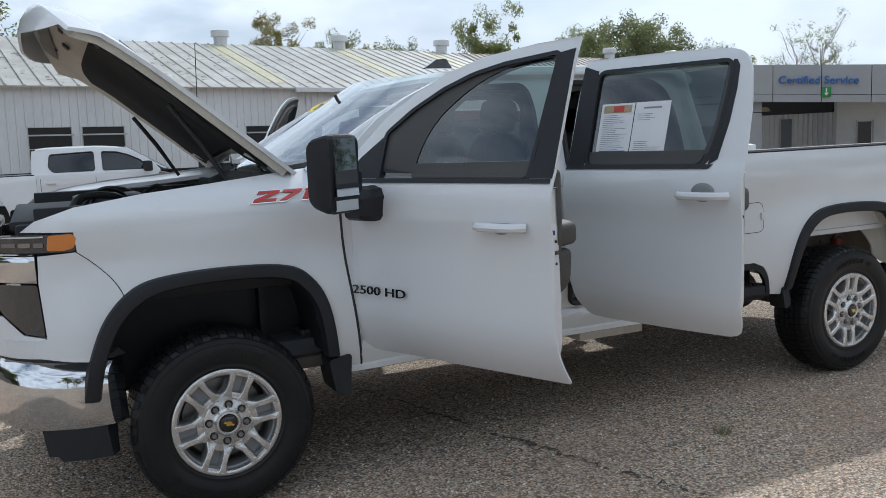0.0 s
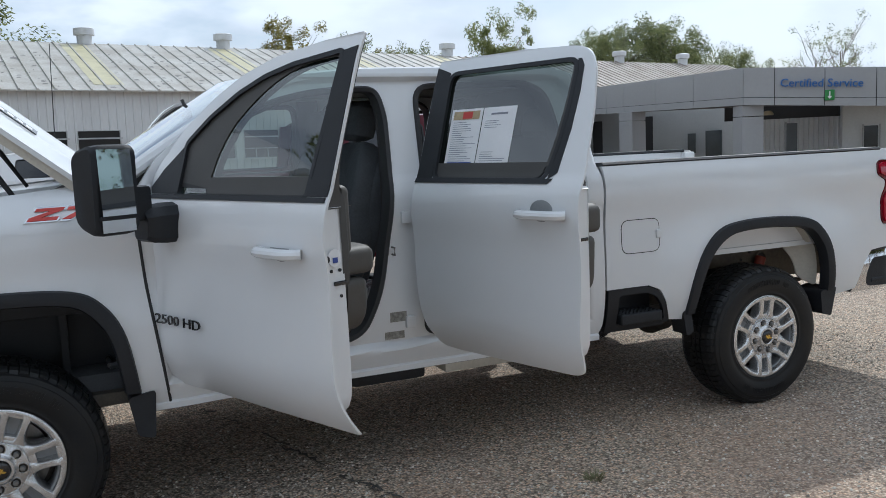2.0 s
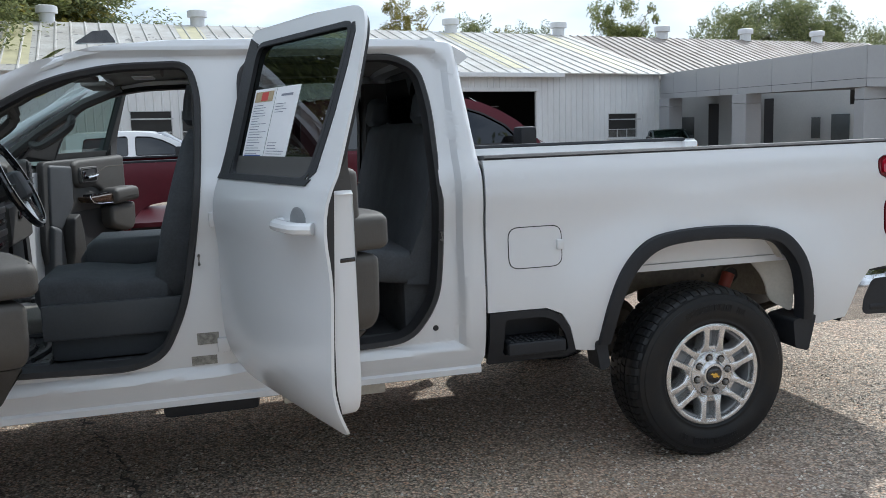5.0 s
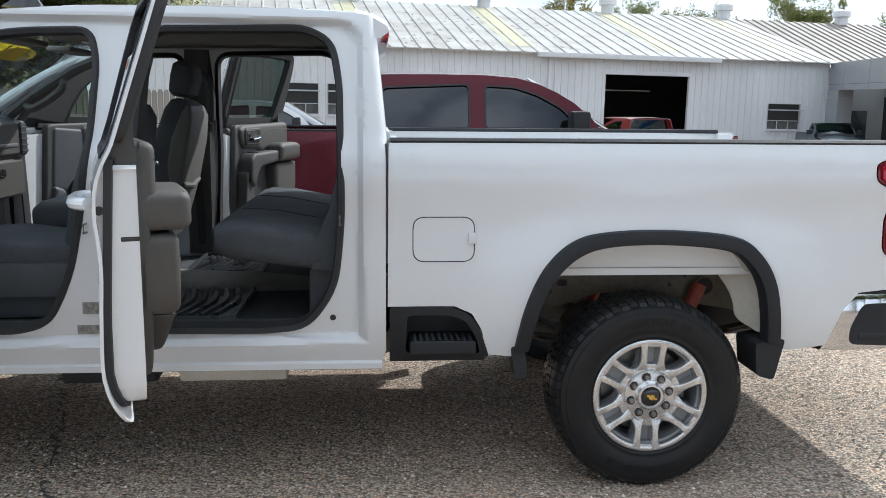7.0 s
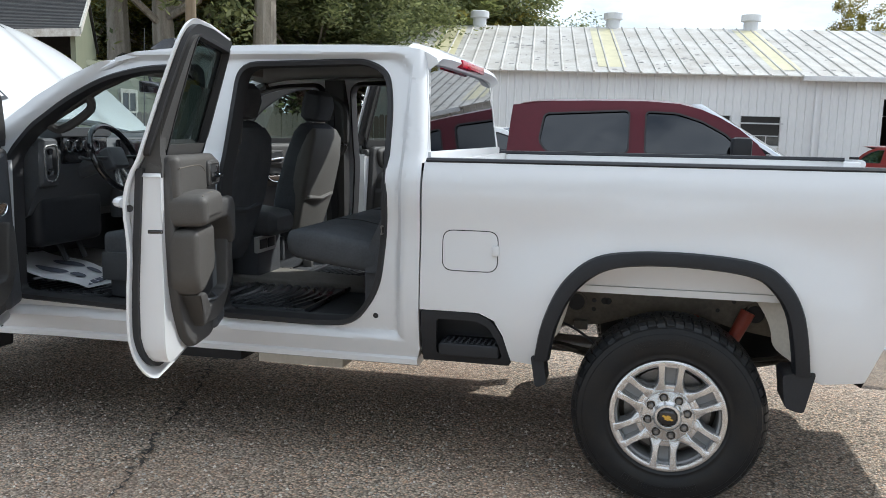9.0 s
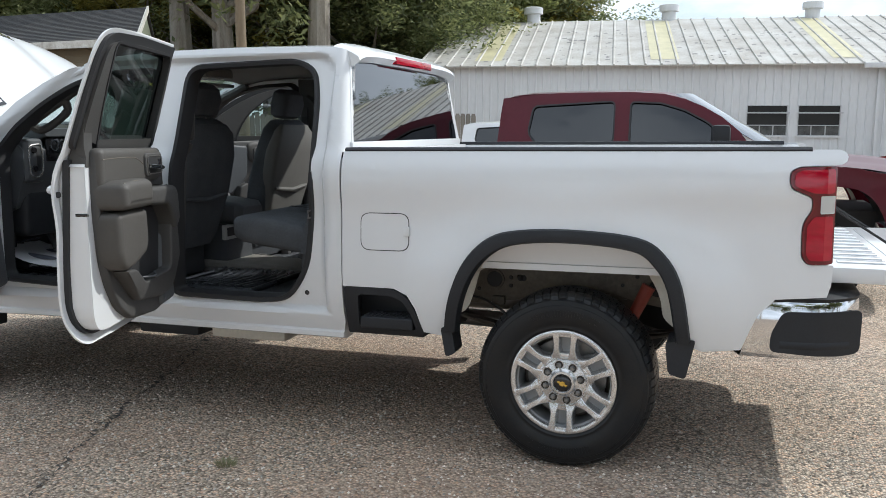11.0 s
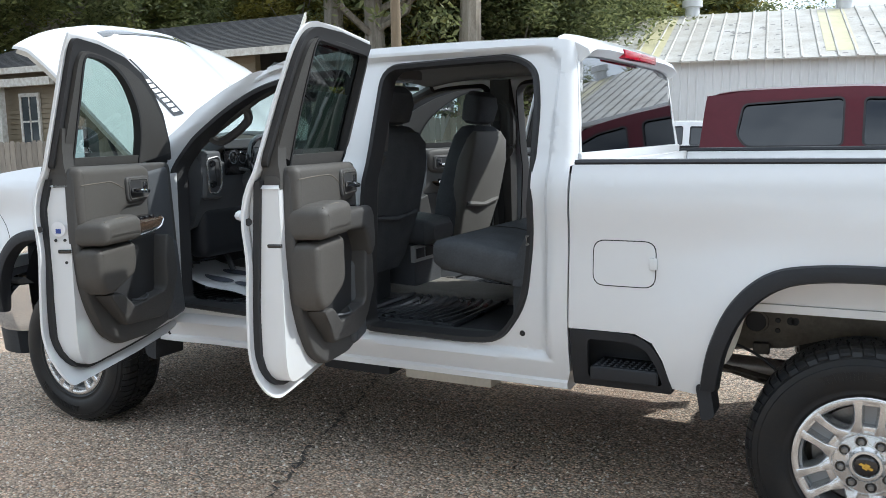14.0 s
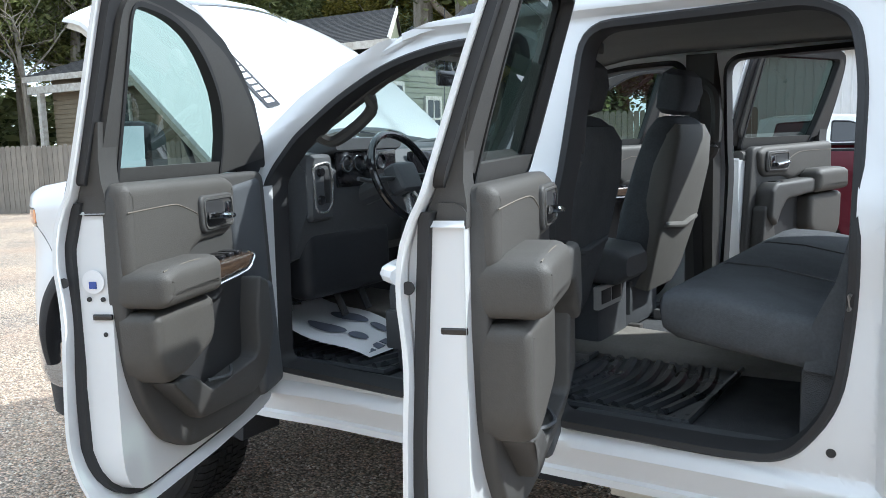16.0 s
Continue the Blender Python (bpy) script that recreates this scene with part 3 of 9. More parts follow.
for i, sx in enumerate((-13.2, -6.6, 0.0, 6.7, 13.4, 20.6)):
    if sx > S1:
        continue
    z = roof_z(HALF)
    bm = lathe([(0.34, 0), (0.34, 0.44), (0.47, 0.47), (0.47, 0.76), (0.38, 0.80), (0.01, 0.82)], 20)
    bmesh.ops.transform(bm, matrix=Matrix.Translation((sx, HALF, z - 0.1)) @ Matrix.Rotation(radians(90), 4, "X"), verts=bm.verts[:])
    part("ridge_vent", bm, SIDING, shop, "round white sheet-metal ridge vent")
part("gutter", box(-0.05, 8.15, -over - 0.12, -over + 0.02, EAVE - 0.26, EAVE - 0.06, 0.02), SIDING, shop)
part("downspout", box(0.52, 0.64, -0.14, -0.02, BASE, EAVE - 0.2, 0.02), SIDING, shop)
bm = box(BAY[0] - 0.1, BAY[1] + 0.1, -0.05, 0.10, BAY[2], BAY[2] + 0.16, 0.01)
part("bay_header", bm, SIDING, shop)
part("bay_light_tube", box(BAY[0] + 0.4, BAY[1] - 0.4, 3.0, 3.05, 2.58, 2.62), mat("white_tube", (0.8, 0.8, 0.8), 0.4), shop)
part("workshop_lining", loft([[(S0 + 0.2, 0.16, BASE), (S1 - 0.2, 0.16, BASE), (S1 - 0.2, 2 * HALF - 0.2, BASE), (S0 + 0.2, 2 * HALF - 0.2, BASE)]] * 1 + [[(S0 + 0.2, 0.16, BASE + 0.02), (S1 - 0.2, 0.16, BASE + 0.02), (S1 - 0.2, 2 * HALF - 0.2, BASE + 0.02), (S0 + 0.2, 2 * HALF - 0.2, BASE + 0.02)]]), CONCRETE, shop, smooth=False)
# near-black sheet partway in, standing for the workshop's unlit depth
part("back_lining", box(S0 + 0.2, S1 - 0.2, 7.9, 8.0, BASE, EAVE + 2), DARKSHADE, shop, smooth=False)
bw = part("back_window", box(4.4, 5.6, 7.86, 7.89, 0.9, 2.1), mat("bright_back_window", (0.6, 0.62, 0.55), 0.4, vary=0.3, scale=2), shop, smooth=False)
for a, b, c, d in wins:
    # near-black sheet across the window; the dark room behind is in its colour
    w = part("workshop_window", box(a, b, 0.06, 0.08, c, d), WINSHADE, shop, "steel awning window with its top light open", smooth=False)
    bm = bmesh.new()
    mid = c + (d - c) * 0.33
    for x0, x1, z0, z1 in ((a, a + 0.03, c, d), (b - 0.03, b, c, d), (a, b, c, c + 0.03), (a, b, d - 0.02, d), (a, b, mid, mid + 0.035)):
        add_box(bm, x0, x1, -0.02, 0.07, z0, z1)
    for k in (1, 2):
        add_box(bm, a + (b - a) * k / 3 - 0.018, a + (b - a) * k / 3 + 0.018, 0.02, 0.07, c, mid)
    part("frame", bm, WINFRAME, w, smooth=False)
    # the top light stands out on its pivots, seen nearly edge on
    zt = d - (d - c) * 0.25
    bm = box(a - 0.02, b + 0.02, -0.30, -0.255, zt - 0.025, zt + 0.03)
    for x0 in (a - 0.02, b - 0.01):
        loft([[(x0, -0.02, zt + 0.02), (x0 + 0.03, -0.02, zt + 0.02), (x0 + 0.03, -0.02, zt - 0.005), (x0, -0.02, zt - 0.005)], [(x0, -0.29, zt + 0.02), (x0 + 0.03, -0.29, zt + 0.02), (x0 + 0.03, -0.29, zt - 0.01), (x0, -0.29, zt - 0.01)]], bm=bm)
    part("open_sash", bm, WINFRAME, w, smooth=False)
    for k in range(3):
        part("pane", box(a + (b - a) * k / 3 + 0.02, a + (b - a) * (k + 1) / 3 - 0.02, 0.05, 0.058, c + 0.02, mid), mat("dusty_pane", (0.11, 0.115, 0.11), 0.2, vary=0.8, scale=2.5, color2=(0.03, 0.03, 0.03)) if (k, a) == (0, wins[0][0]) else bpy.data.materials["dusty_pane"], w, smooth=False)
    part("sill", box(a - 0.05, b + 0.05, -0.08, 0.0, c - 0.06, c), SIDING, w, smooth=False)

# second roof beyond, behind the canopy
annex = thing("annex_building", "lower annex with a rust-streaked ribbed metal roof", "building", m=shop_m)
bm = box(S1 + 0.3, S1 + 24, 2.0, 2 * HALF, BASE, 3.9)
part("wall", bm, SIDING, annex, smooth=False)
bm = loft([[(sx, 1.2, 3.75), (sx, HALF, RIDGE), (sx, 2 * HALF, 3.9), (sx, 2 * HALF, 3.8), (sx, HALF, RIDGE - 0.1), (sx, 1.2, 3.65)] for sx in (S1 + 0.26, S1 + 24)])
part("roof", bm, RUSTROOF, annex, smooth=False)
bm = bmesh.new()
x = S1 + 0.5
while x < S1 + 24:
    add = [(x - 0.05, 1.2, 3.75), (x - 0.02, 1.2, 3.81), (x + 0.02, 1.2, 3.81), (x + 0.05, 1.2, 3.75)]
    e2 = [(a, HALF, RIDGE + c - 3.75) for a, _, c in add]
    loft([add, e2], closed=False, bm=bm)
    x += 0.5
tagged(part("roof_rib", bm, RUSTROOF, annex, smooth=False), kind="stuff")
for sx in (20.6, 27.0, 33.0):
    bm = lathe([(0.34, 0), (0.34, 0.44), (0.47, 0.47), (0.47, 0.76), (0.38, 0.80), (0.01, 0.82)], 20)
    bmesh.ops.transform(bm, matrix=Matrix.Translation((sx, HALF, RIDGE - 0.1)) @ Matrix.Rotation(radians(90), 4, "X"), verts=bm.verts[:])
    part("ridge_vent", bm, SIDING, annex, "round white sheet-metal ridge vent")

# ---- service canopy and office beyond the bed ----
canopy = thing("service_canopy", "grey panelled service entrance canopy on square pillars", "canopy")
TOPS = [Vector((23.1, 33.9, 3.78)), Vector((20.47, 17.55, 3.55)), Vector((25.5, 13.2, 3.18))]


def fascia(a, b, cuts, inward):
    """Two rows of composite panels from a to b, with open joints."""
    d, n = b - a, len(cuts) - 1
    for k in range(n):
        p, q = a + d * cuts[k], a + d * cuts[k + 1]
        g = d.normalized() * 0.012
        for top, low in ((0.0, -0.93), (-0.945, -1.18)):
            v = [(p + g), (q - g), (q - g), (p + g)]
            zz = (top, top, low, low)
            front = [Vector((c.x, c.y, c.z + h)) for c, h in zip(v, zz)]
            part("panel", loft([front, [c + inward * 0.05 for c in front]]), PANELGREY, canopy, smooth=False)
    v = [a + Vector((0, 0, -0.01)), b + Vector((0, 0, -0.01)), b + Vector((0, 0, -1.17)), a + Vector((0, 0, -1.17))]
    part("fascia_backing", loft([[c + inward * 0.04 for c in v], [c + inward * 0.30 for c in v]]), DARKSHADE, canopy, smooth=False)


fascia(TOPS[0], TOPS[1], [0, 0.10, 0.26, 0.40, 0.50, 0.66, 0.82, 1.0], Vector((0.99, -0.15, 0)))
fascia(TOPS[1], TOPS[2], [0, 0.14, 0.36, 0.58, 0.80, 1.0], Vector((0.65, 0.75, 0)))
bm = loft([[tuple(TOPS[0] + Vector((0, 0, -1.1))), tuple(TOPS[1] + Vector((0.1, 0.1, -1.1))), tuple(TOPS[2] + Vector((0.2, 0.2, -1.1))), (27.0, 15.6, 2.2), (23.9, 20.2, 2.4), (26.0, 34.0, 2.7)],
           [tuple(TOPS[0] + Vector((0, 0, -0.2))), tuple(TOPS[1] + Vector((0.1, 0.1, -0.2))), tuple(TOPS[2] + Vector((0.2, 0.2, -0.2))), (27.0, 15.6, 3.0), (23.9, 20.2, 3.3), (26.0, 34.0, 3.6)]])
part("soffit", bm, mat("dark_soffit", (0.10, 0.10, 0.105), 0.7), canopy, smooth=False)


def pillar(cx, cy, w, top, ang):
    m0 = Matrix.Translation((cx, cy, 0)) @ Matrix.Rotation(radians(ang), 4, "Z")
    bm = bmesh.new()
    add_box(bm, -w / 2, w / 2, -w / 2, w / 2, -0.6, top - 1.55, 0.01, m=m0)
    add_box(bm, -w / 2, w / 2, -w / 2, w / 2, top - 1.53, top - 1.18, 0.01, m=m0)
    part("pillar", bm, PANELGREY, canopy, "square grey clad pillar", smooth=False)


pillar(20.95, 17.85, 0.72, 3.54, -20)
pillar(21.95, 25.4, 0.75, 3.66, 8)
pillar(23.25, 33.2, 0.75, 3.77, 8)
# lettering on the fascia
d = (TOPS[2] - TOPS[1]).normalized()
face = Vector((-0.65, -0.75, 0)).normalized()
ang = math.atan2(d.y, d.x)
at = TOPS[1] + d * 2.28 + face * 0.07 + Vector((0, 0, -0.60))
m0 = Matrix.Translation(at) @ Matrix.Rotation(ang, 4, "Z") @ Matrix.Rotation(math.asin(-d.z), 4, "Y") @ Matrix.Rotation(radians(90), 4, "X")
SIGNBLUE = mat("blue_sign_letters", (0.03, 0.15, 0.46), 0.4, vary=0.1, scale=5)
SIGNGREEN = mat("green_sign", (0.03, 0.22, 0.05), 0.4)
part("sign_lettering", text_bm("Certified Service", 0.355, 0.04, m0), SIGNBLUE, canopy, "blue raised sign letters")
bm = box(-0.14, 0.14, -0.02, 0.02, -0.16, 0.16, 0.01)
bmesh.ops.transform(bm, matrix=Matrix.Translation(at + d * 0.25 + Vector((0, 0, -0.26))) @ Matrix.Rotation(ang, 4, "Z"), verts=bm.verts[:])
gs = part("arrow_sign", bm, SIGNGREEN, canopy, "green entrance arrow sign")
bm = bmesh.new()
add_box(bm, -0.018, 0.018, -0.03, -0.02, -0.06, 0.12)
loft([[(-0.07, -0.03, -0.03), (0.07, -0.03, -0.03), (0, -0.03, -0.12)], [(-0.07, -0.02, -0.03), (0.07, -0.02, -0.03), (0, -0.02, -0.12)]], bm=bm)
bmesh.ops.transform(bm, matrix=Matrix.Translation(at + d * 0.25 + Vector((0, 0, -0.26))) @ Matrix.Rotation(ang, 4, "Z"), verts=bm.verts[:])
part("arrow", bm, PAPER, gs)
# office behind the canopy
office = thing("office_building", "low white ribbed office building under the canopy", "building")


def wall_between(name, a, b, z0, z1, material, off=0.0, parent=None, ribs=0.0):
    a, b = Vector((a[0], a[1], 0)), Vector((b[0], b[1], 0))
    t = (b - a).normalized()
    nrm = Vector((t.y, -t.x, 0))
    bm = bmesh.new()
    loft([[a + nrm * off + Vector((0, 0, z0)), b + nrm * off + Vector((0, 0, z0)), b + nrm * off + Vector((0, 0, z1)), a + nrm * off + Vector((0, 0, z1))],
          [a + nrm * (off - 0.12) + Vector((0, 0, z0)), b + nrm * (off - 0.12) + Vector((0, 0, z0)), b + nrm * (off - 0.12) + Vector((0, 0, z1)), a + nrm * (off - 0.12) + Vector((0, 0, z1))]], bm=bm)
    if ribs:
        k = int((b - a).length / ribs)
        for i in range(k):
            p = a + t * (i + 0.5) * ribs + nrm * (off + 0.012)
            loft([[p - t * 0.03 - nrm * 0.012, p - t * 0.012, p + t * 0.012, p + t * 0.03 - nrm * 0.012]] * 1 + [[q + Vector((0, 0, z1 - z0)) for q in (p - t * 0.03 - nrm * 0.012, p - t * 0.012, p + t * 0.012, p + t * 0.03 - nrm * 0.012)]], closed=False, bm=bm)
    return part(name, bm, material, parent or office, smooth=False)


OFFICEWALL = mat("pale_office_siding", (0.76, 0.78, 0.78), 0.55, vary=0.1, scale=1.2)
DOORGREY = mat("grey_steel_door", (0.20, 0.22, 0.24), 0.5, vary=0.1, scale=4)
DARKWIN = mat("dark_office_glass", (0.03, 0.04, 0.045), 0.1, vary=0.3, scale=3)


def polar(az, dist):
    return (1.1 + dist * math.sin(radians(az)), -3.63 + dist * math.cos(radians(az)))


wall_between("wall", polar(42.0, 35.5), polar(48.3, 33.0), -0.7, 2.5, OFFICEWALL)
for az in np.arange(42.2, 48.2, 0.28):
    p = polar(az, 35.4 - (az - 42) * 0.4)
    part("wall_rib", box(p[0] - 0.03, p[0] + 0.03, p[1] - 0.03, p[1] + 0.02, -0.7, 2.5), OFFICEWALL, office, smooth=False)
# dark band: the canopy's shade painted along the top of the wall
wall_between("eave_beam", polar(41.6, 35.3), polar(48.2, 32.8), 1.93, 2.52, DARKSHADE, 0.14)
wall_between("front_room", polar(48.3, 32.0), polar(56, 31.5), -0.7, 2.4, OFFICEWALL)
wall_between("front_room_side", polar(48.3, 34.5), polar(48.3, 32.0), -0.7, 2.4, OFFICEWALL)
wall_between("front_room_roof_edge", polar(47.6, 31.8), polar(56, 31.3), 2.4, 2.62, PANELGREY, 0.2)
for a0, a1, z0, z1, nm, mt in ((43.0, 43.9, -0.3, 1.55, "window", DARKWIN), (45.05, 46.2, -0.55, 1.75, "door", DOORGREY), (49.4, 51.2, 0.55, 1.55, "window", DARKWIN)):
    dd = 35.15 - (a0 - 42) * 0.40 if a0 < 48 else 31.85
    wall_between(nm, polar(a0, dd), polar(a1, dd), z0, z1, mt, 0.03)
    for q in (a0, a1 - 0.08) + (((a0 + a1) / 2,) if a0 > 49 else ()):
        wall_between("window_frame" if nm == "window" else "door_frame", polar(q, dd - 0.05), polar(q + 0.1, dd - 0.05), z0 - 0.03, z1 + 0.05, WINFRAME, 0.05)
wall_between("notice_board", polar(43.25, 34.2), polar(44.15, 34.2), -0.1, 0.55, PAPER, 0.05)
wall_between("notice_panel", polar(43.35, 34.15), polar(44.05, 34.15), -0.03, 0.48, INK, 0.05)
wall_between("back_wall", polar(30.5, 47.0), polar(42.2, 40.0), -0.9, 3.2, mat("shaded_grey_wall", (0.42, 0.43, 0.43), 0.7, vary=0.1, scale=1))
# flat sheets on the wall; near-black ones carry the shade of open doorways
for a0, a1, z0, z1, mt in ((31.6, 32.6, 0.3, 1.7, DARKWIN), (33.3, 34.1, -0.8, 2.3, DARKSHADE), (36.6, 38.3, -0.8, 2.4, DARKSHADE), (39.3, 39.8, 0.6, 1.5, DARKWIN), (40.4, 41.4, 0.4, 1.6, DARKWIN)):
    dd = 46.0 - (a0 - 31) * 0.6
    wall_between("opening", polar(a0, dd), polar(a1, dd), z0, z1, mt, 0.1)
for az, dd, z in ((44.0, 31.5, 2.05),):
    p = polar(az, dd)
    bm = lathe([(0.01, 0.16), (0.10, 0.15), (0.17, 0.08), (0.19, 0.0)], 18)
    bmesh.ops.transform(bm, matrix=Matrix.Translation((p[0], p[1], z)) @ Matrix.Rotation(radians(90), 4, "X"), verts=bm.verts[:])
    tagged(part("dome_light", bm, mat("cream_lamp_shade", (0.7, 0.62, 0.45), 0.5)), "small cream dome lamp under the canopy", "lamp")
fence_rail = thing("low_guard_rail", "low white pipe guard rail before the office", "rail")
for z in (0.05, 0.45):
    a, b = polar(46.6, 30.8), polar(56, 29.5)
    part("rail", tube([(a[0], a[1], z), (b[0], b[1], z)], 0.035, 8), SIDING, fence_rail)
for az in (46.7, 49.0, 51.3, 53.6):
    a = polar(az, 30.7 - (az - 46.6) * 0.138)
    part("post", tube([(a[0], a[1], -0.5), (a[0], a[1], 0.5)], 0.04, 8), SIDING, fence_rail)

# ---- house, fence, pole ----
SHINGLE = mat("dark_asphalt_shingle", (0.055, 0.056, 0.060), 0.9, vary=0.45, scale=2.5, color2=(0.085, 0.083, 0.08), stretch=(1, 1, 3), bump=0.3, bump_scale=25)
SAGE = mat("sage_green_clapboard", (0.17, 0.185, 0.125), 0.7, vary=0.12, scale=1.5)
TAN = mat("tan_clapboard", (0.20, 0.165, 0.11), 0.7, vary=0.15, scale=1.5)
TRIMWHITE = mat("peeling_white_trim", (0.62, 0.62, 0.58), 0.6, vary=0.3, scale=8, color2=(0.38, 0.35, 0.30))
FENCEWOOD = mat("weathered_grey_fence_wood", (0.26, 0.235, 0.20), 0.85, vary=0.35, scale=4, stretch=(4, 4, 0.6), bump=0.2, bump_scale=30, object_random=0.18)
house = thing("house", "old wooden house with a dark shingle roof and white trim", "house")
HX0, HX1, HY0, HY1, HE, HR = -26.6, -10.2, 15.6, 22.0, 4.05, 5.35
HYM = (HY0 + HY1) / 2
WX = HX1 - 1.8
part("front_wall", box(HX0 + 1.0, WX, HY0 + 0.5, HY0 + 0.7, -0.8, HE + 0.1), TAN, house, smooth=False)
part("side_wall", box(WX - 0.2, WX, HYM, HY1 + 2.0, -0.8, 3.55), SAGE, house, smooth=False)
for i in range(28):
    z = -0.6 + i * 0.165
    b0 = box(HX0 + 1.0, WX - 0.01, HY0 + 0.465, HY0 + 0.50, z, z + 0.15)
    for v in b0.verts:
        if v.co.z > z + 0.1 and v.co.y < HY0 + 0.48:
            v.co.y += 0.025
    part("clapboard", b0, TAN, house, smooth=False)
    if z < 3.4:
        b0 = box(WX - 0.01, WX + 0.025, HY0 + 0.9, HY1 + 2.0, z, z + 0.15)
        for v in b0.verts:
            if v.co.z > z + 0.1 and v.co.x > WX + 0.01:
                v.co.x -= 0.025
        part("clapboard", b0, SAGE, house, smooth=False)
# hipped at both ends, in courses of shingle
n = 22
for k in range(n):
    a, b = k / n, (k + 1.06) / n
    za, zb = HE + (HR - HE) * a + 0.03, HE + (HR - HE) * b
    ya, yb = HY0 + (HYM - HY0) * a, HY0 + (HYM - HY0) * b
    xa, xb = HX0 + 3.0 * a, HX0 + 3.0 * b
    ra, rb = HX1 - 2.0 * a, HX1 - 2.0 * b
    bm = loft([[(xa, ya, za), (ra, ya, za), (ra, ya, za - 0.03), (xa, ya, za - 0.03)], [(xb, yb, zb), (rb, yb, zb), (rb, yb, zb - 0.03), (xb, yb, zb - 0.03)]])
    part("shingle_course", bm, SHINGLE, house, smooth=False)
bm = loft([[(HX0 + 3, HYM, HR), (HX1 - 2, HYM, HR), (HX1 - 4, HY1, HE), (HX0, HY1, HE)], [(HX0 + 3, HYM, HR - 0.05), (HX1 - 2, HYM, HR - 0.05), (HX1 - 4, HY1, HE - 0.05), (HX0, HY1, HE - 0.05)]])
part("rear_roof", bm, SHINGLE, house, smooth=False)
for xe, xr in ((HX0, HX0 + 3),):
    part("hip_roof", loft([[(xe, HY0, HE), (xr, HYM, HR), (xe, HY1, HE)], [(xe, HY0, HE - 0.05), (xr, HYM, HR - 0.05), (xe, HY1, HE - 0.05)]]), SHINGLE, house, smooth=False)
part("gable_wall", loft([[(HX1 - 0.3 + d, HY0 + 0.2, -0.8), (HX1 - 3.9 + d, HY1 - 0.3, -0.8), (HX1 - 3.9 + d, HY1 - 0.3, HE), (HX1 - 2.1 + d, HYM, HR - 0.1), (HX1 - 0.3 + d, HY0 + 0.2, HE)] for d in (-0.15, 0.0)]), SAGE, house, smooth=False)
part("rake_board", loft([[(HX1 + d, HY0, HE - 0.14), (HX1 + d, HY0, HE + 0.04), (HX1 - 2 + d, HYM, HR + 0.04), (HX1 - 2 + d, HYM, HR - 0.14)] for d in (-0.03, 0.04)]), TRIMWHITE, house, smooth=False)
part("eave_board", box(HX0, HX1, HY0 - 0.03, HY0 + 0.02, HE - 0.20, HE + 0.0), TRIMWHITE, house, smooth=False)
part("porch_beam", box(HX0 + 0.2, HX0 + 6.5, HY0 + 0.0, HY0 + 0.22, HE - 0.62, HE - 0.36), TRIMWHITE, house, smooth=False)
for x in (HX0 + 0.75, HX0 + 3.75):
    part("porch_post", box(x, x + 0.2, HY0 + 0.02, HY0 + 0.22, -0.8, HE - 0.6), TRIMWHITE, house, smooth=False)


def house_window(x, y, z0, z1, w, along_x):
    m0 = Matrix.Translation((x, y, 0)) @ Matrix.Rotation(radians(0 if along_x else 90), 4, "Z")
    bm = box(-w / 2, w / 2, -0.02, 0.02, z0, z1)
    bmesh.ops.transform(bm, matrix=m0, verts=bm.verts[:])
    win = part("house_window", bm, DARKWIN, house, smooth=False)
    bm = bmesh.new()
    for x0, x1, a, b in ((-w / 2 - 0.1, -w / 2, z0, z1), (w / 2, w / 2 + 0.1, z0, z1), (-w / 2 - 0.1, w / 2 + 0.1, z1, z1 + 0.12), (-w / 2 - 0.12, w / 2 + 0.12, z0 - 0.1, z0), (-w / 2, w / 2, (z0 + z1) / 2 - 0.03, (z0 + z1) / 2 + 0.03), (-0.02, 0.02, z0, z1)):
        add_box(bm, x0, x1, -0.05, 0.03, a, b, m=m0)
    part("window_frame", bm, TRIMWHITE, win, smooth=False)


house_window(HX0 + 4.9, HY0 + 0.45, 1.45, 3.1, 0.8, True)
house_window(WX + 0.04, 18.2, 2.0, 3.05, 0.7, False)
house_window(WX + 0.04, 20.2, 1.5, 2.65, 0.7, False)

fence = thing("board_fence", "weathered grey wooden board fence", "fence")
board = None
rng = random.Random(12)
FA, FB = Vector((-26.0, 7.0, 0)), Vector((-12.6, 13.4, 0))
run = (FB - FA).length
t = (FB - FA).normalized()
board_me = None
pos = 0.0
while pos < run:
    h = 1.80 + rng.uniform(-0.03, 0.03)
    p = FA + t * pos
    if board_me is None:
        ob = part("board", loft([[(-0.068, 0, 0), (0.068, 0, 0), (0.068, 0, 1.74), (0.04, 0, 1.80), (-0.04, 0, 1.80), (-0.068, 0, 1.74)], [(-0.068, 0.02, 0), (0.068, 0.02, 0), (0.068, 0.02, 1.74), (0.04, 0.02, 1.80), (-0.04, 0.02, 1.80), (-0.068, 0.02, 1.74)]]), FENCEWOOD, fence, smooth=False)
        board_me = ob.data
    else:
        ob = new("board", board_me)
        ob.parent = fence
    ob.matrix_basis = Matrix.Translation((p.x, p.y, ground_z(p.x, p.y) - 0.02 + rng.uniform(-0.02, 0.02))) @ Matrix.Rotation(math.atan2(t.y, t.x) + rng.uniform(-0.02, 0.02), 4, "Z")
    pos += 0.148
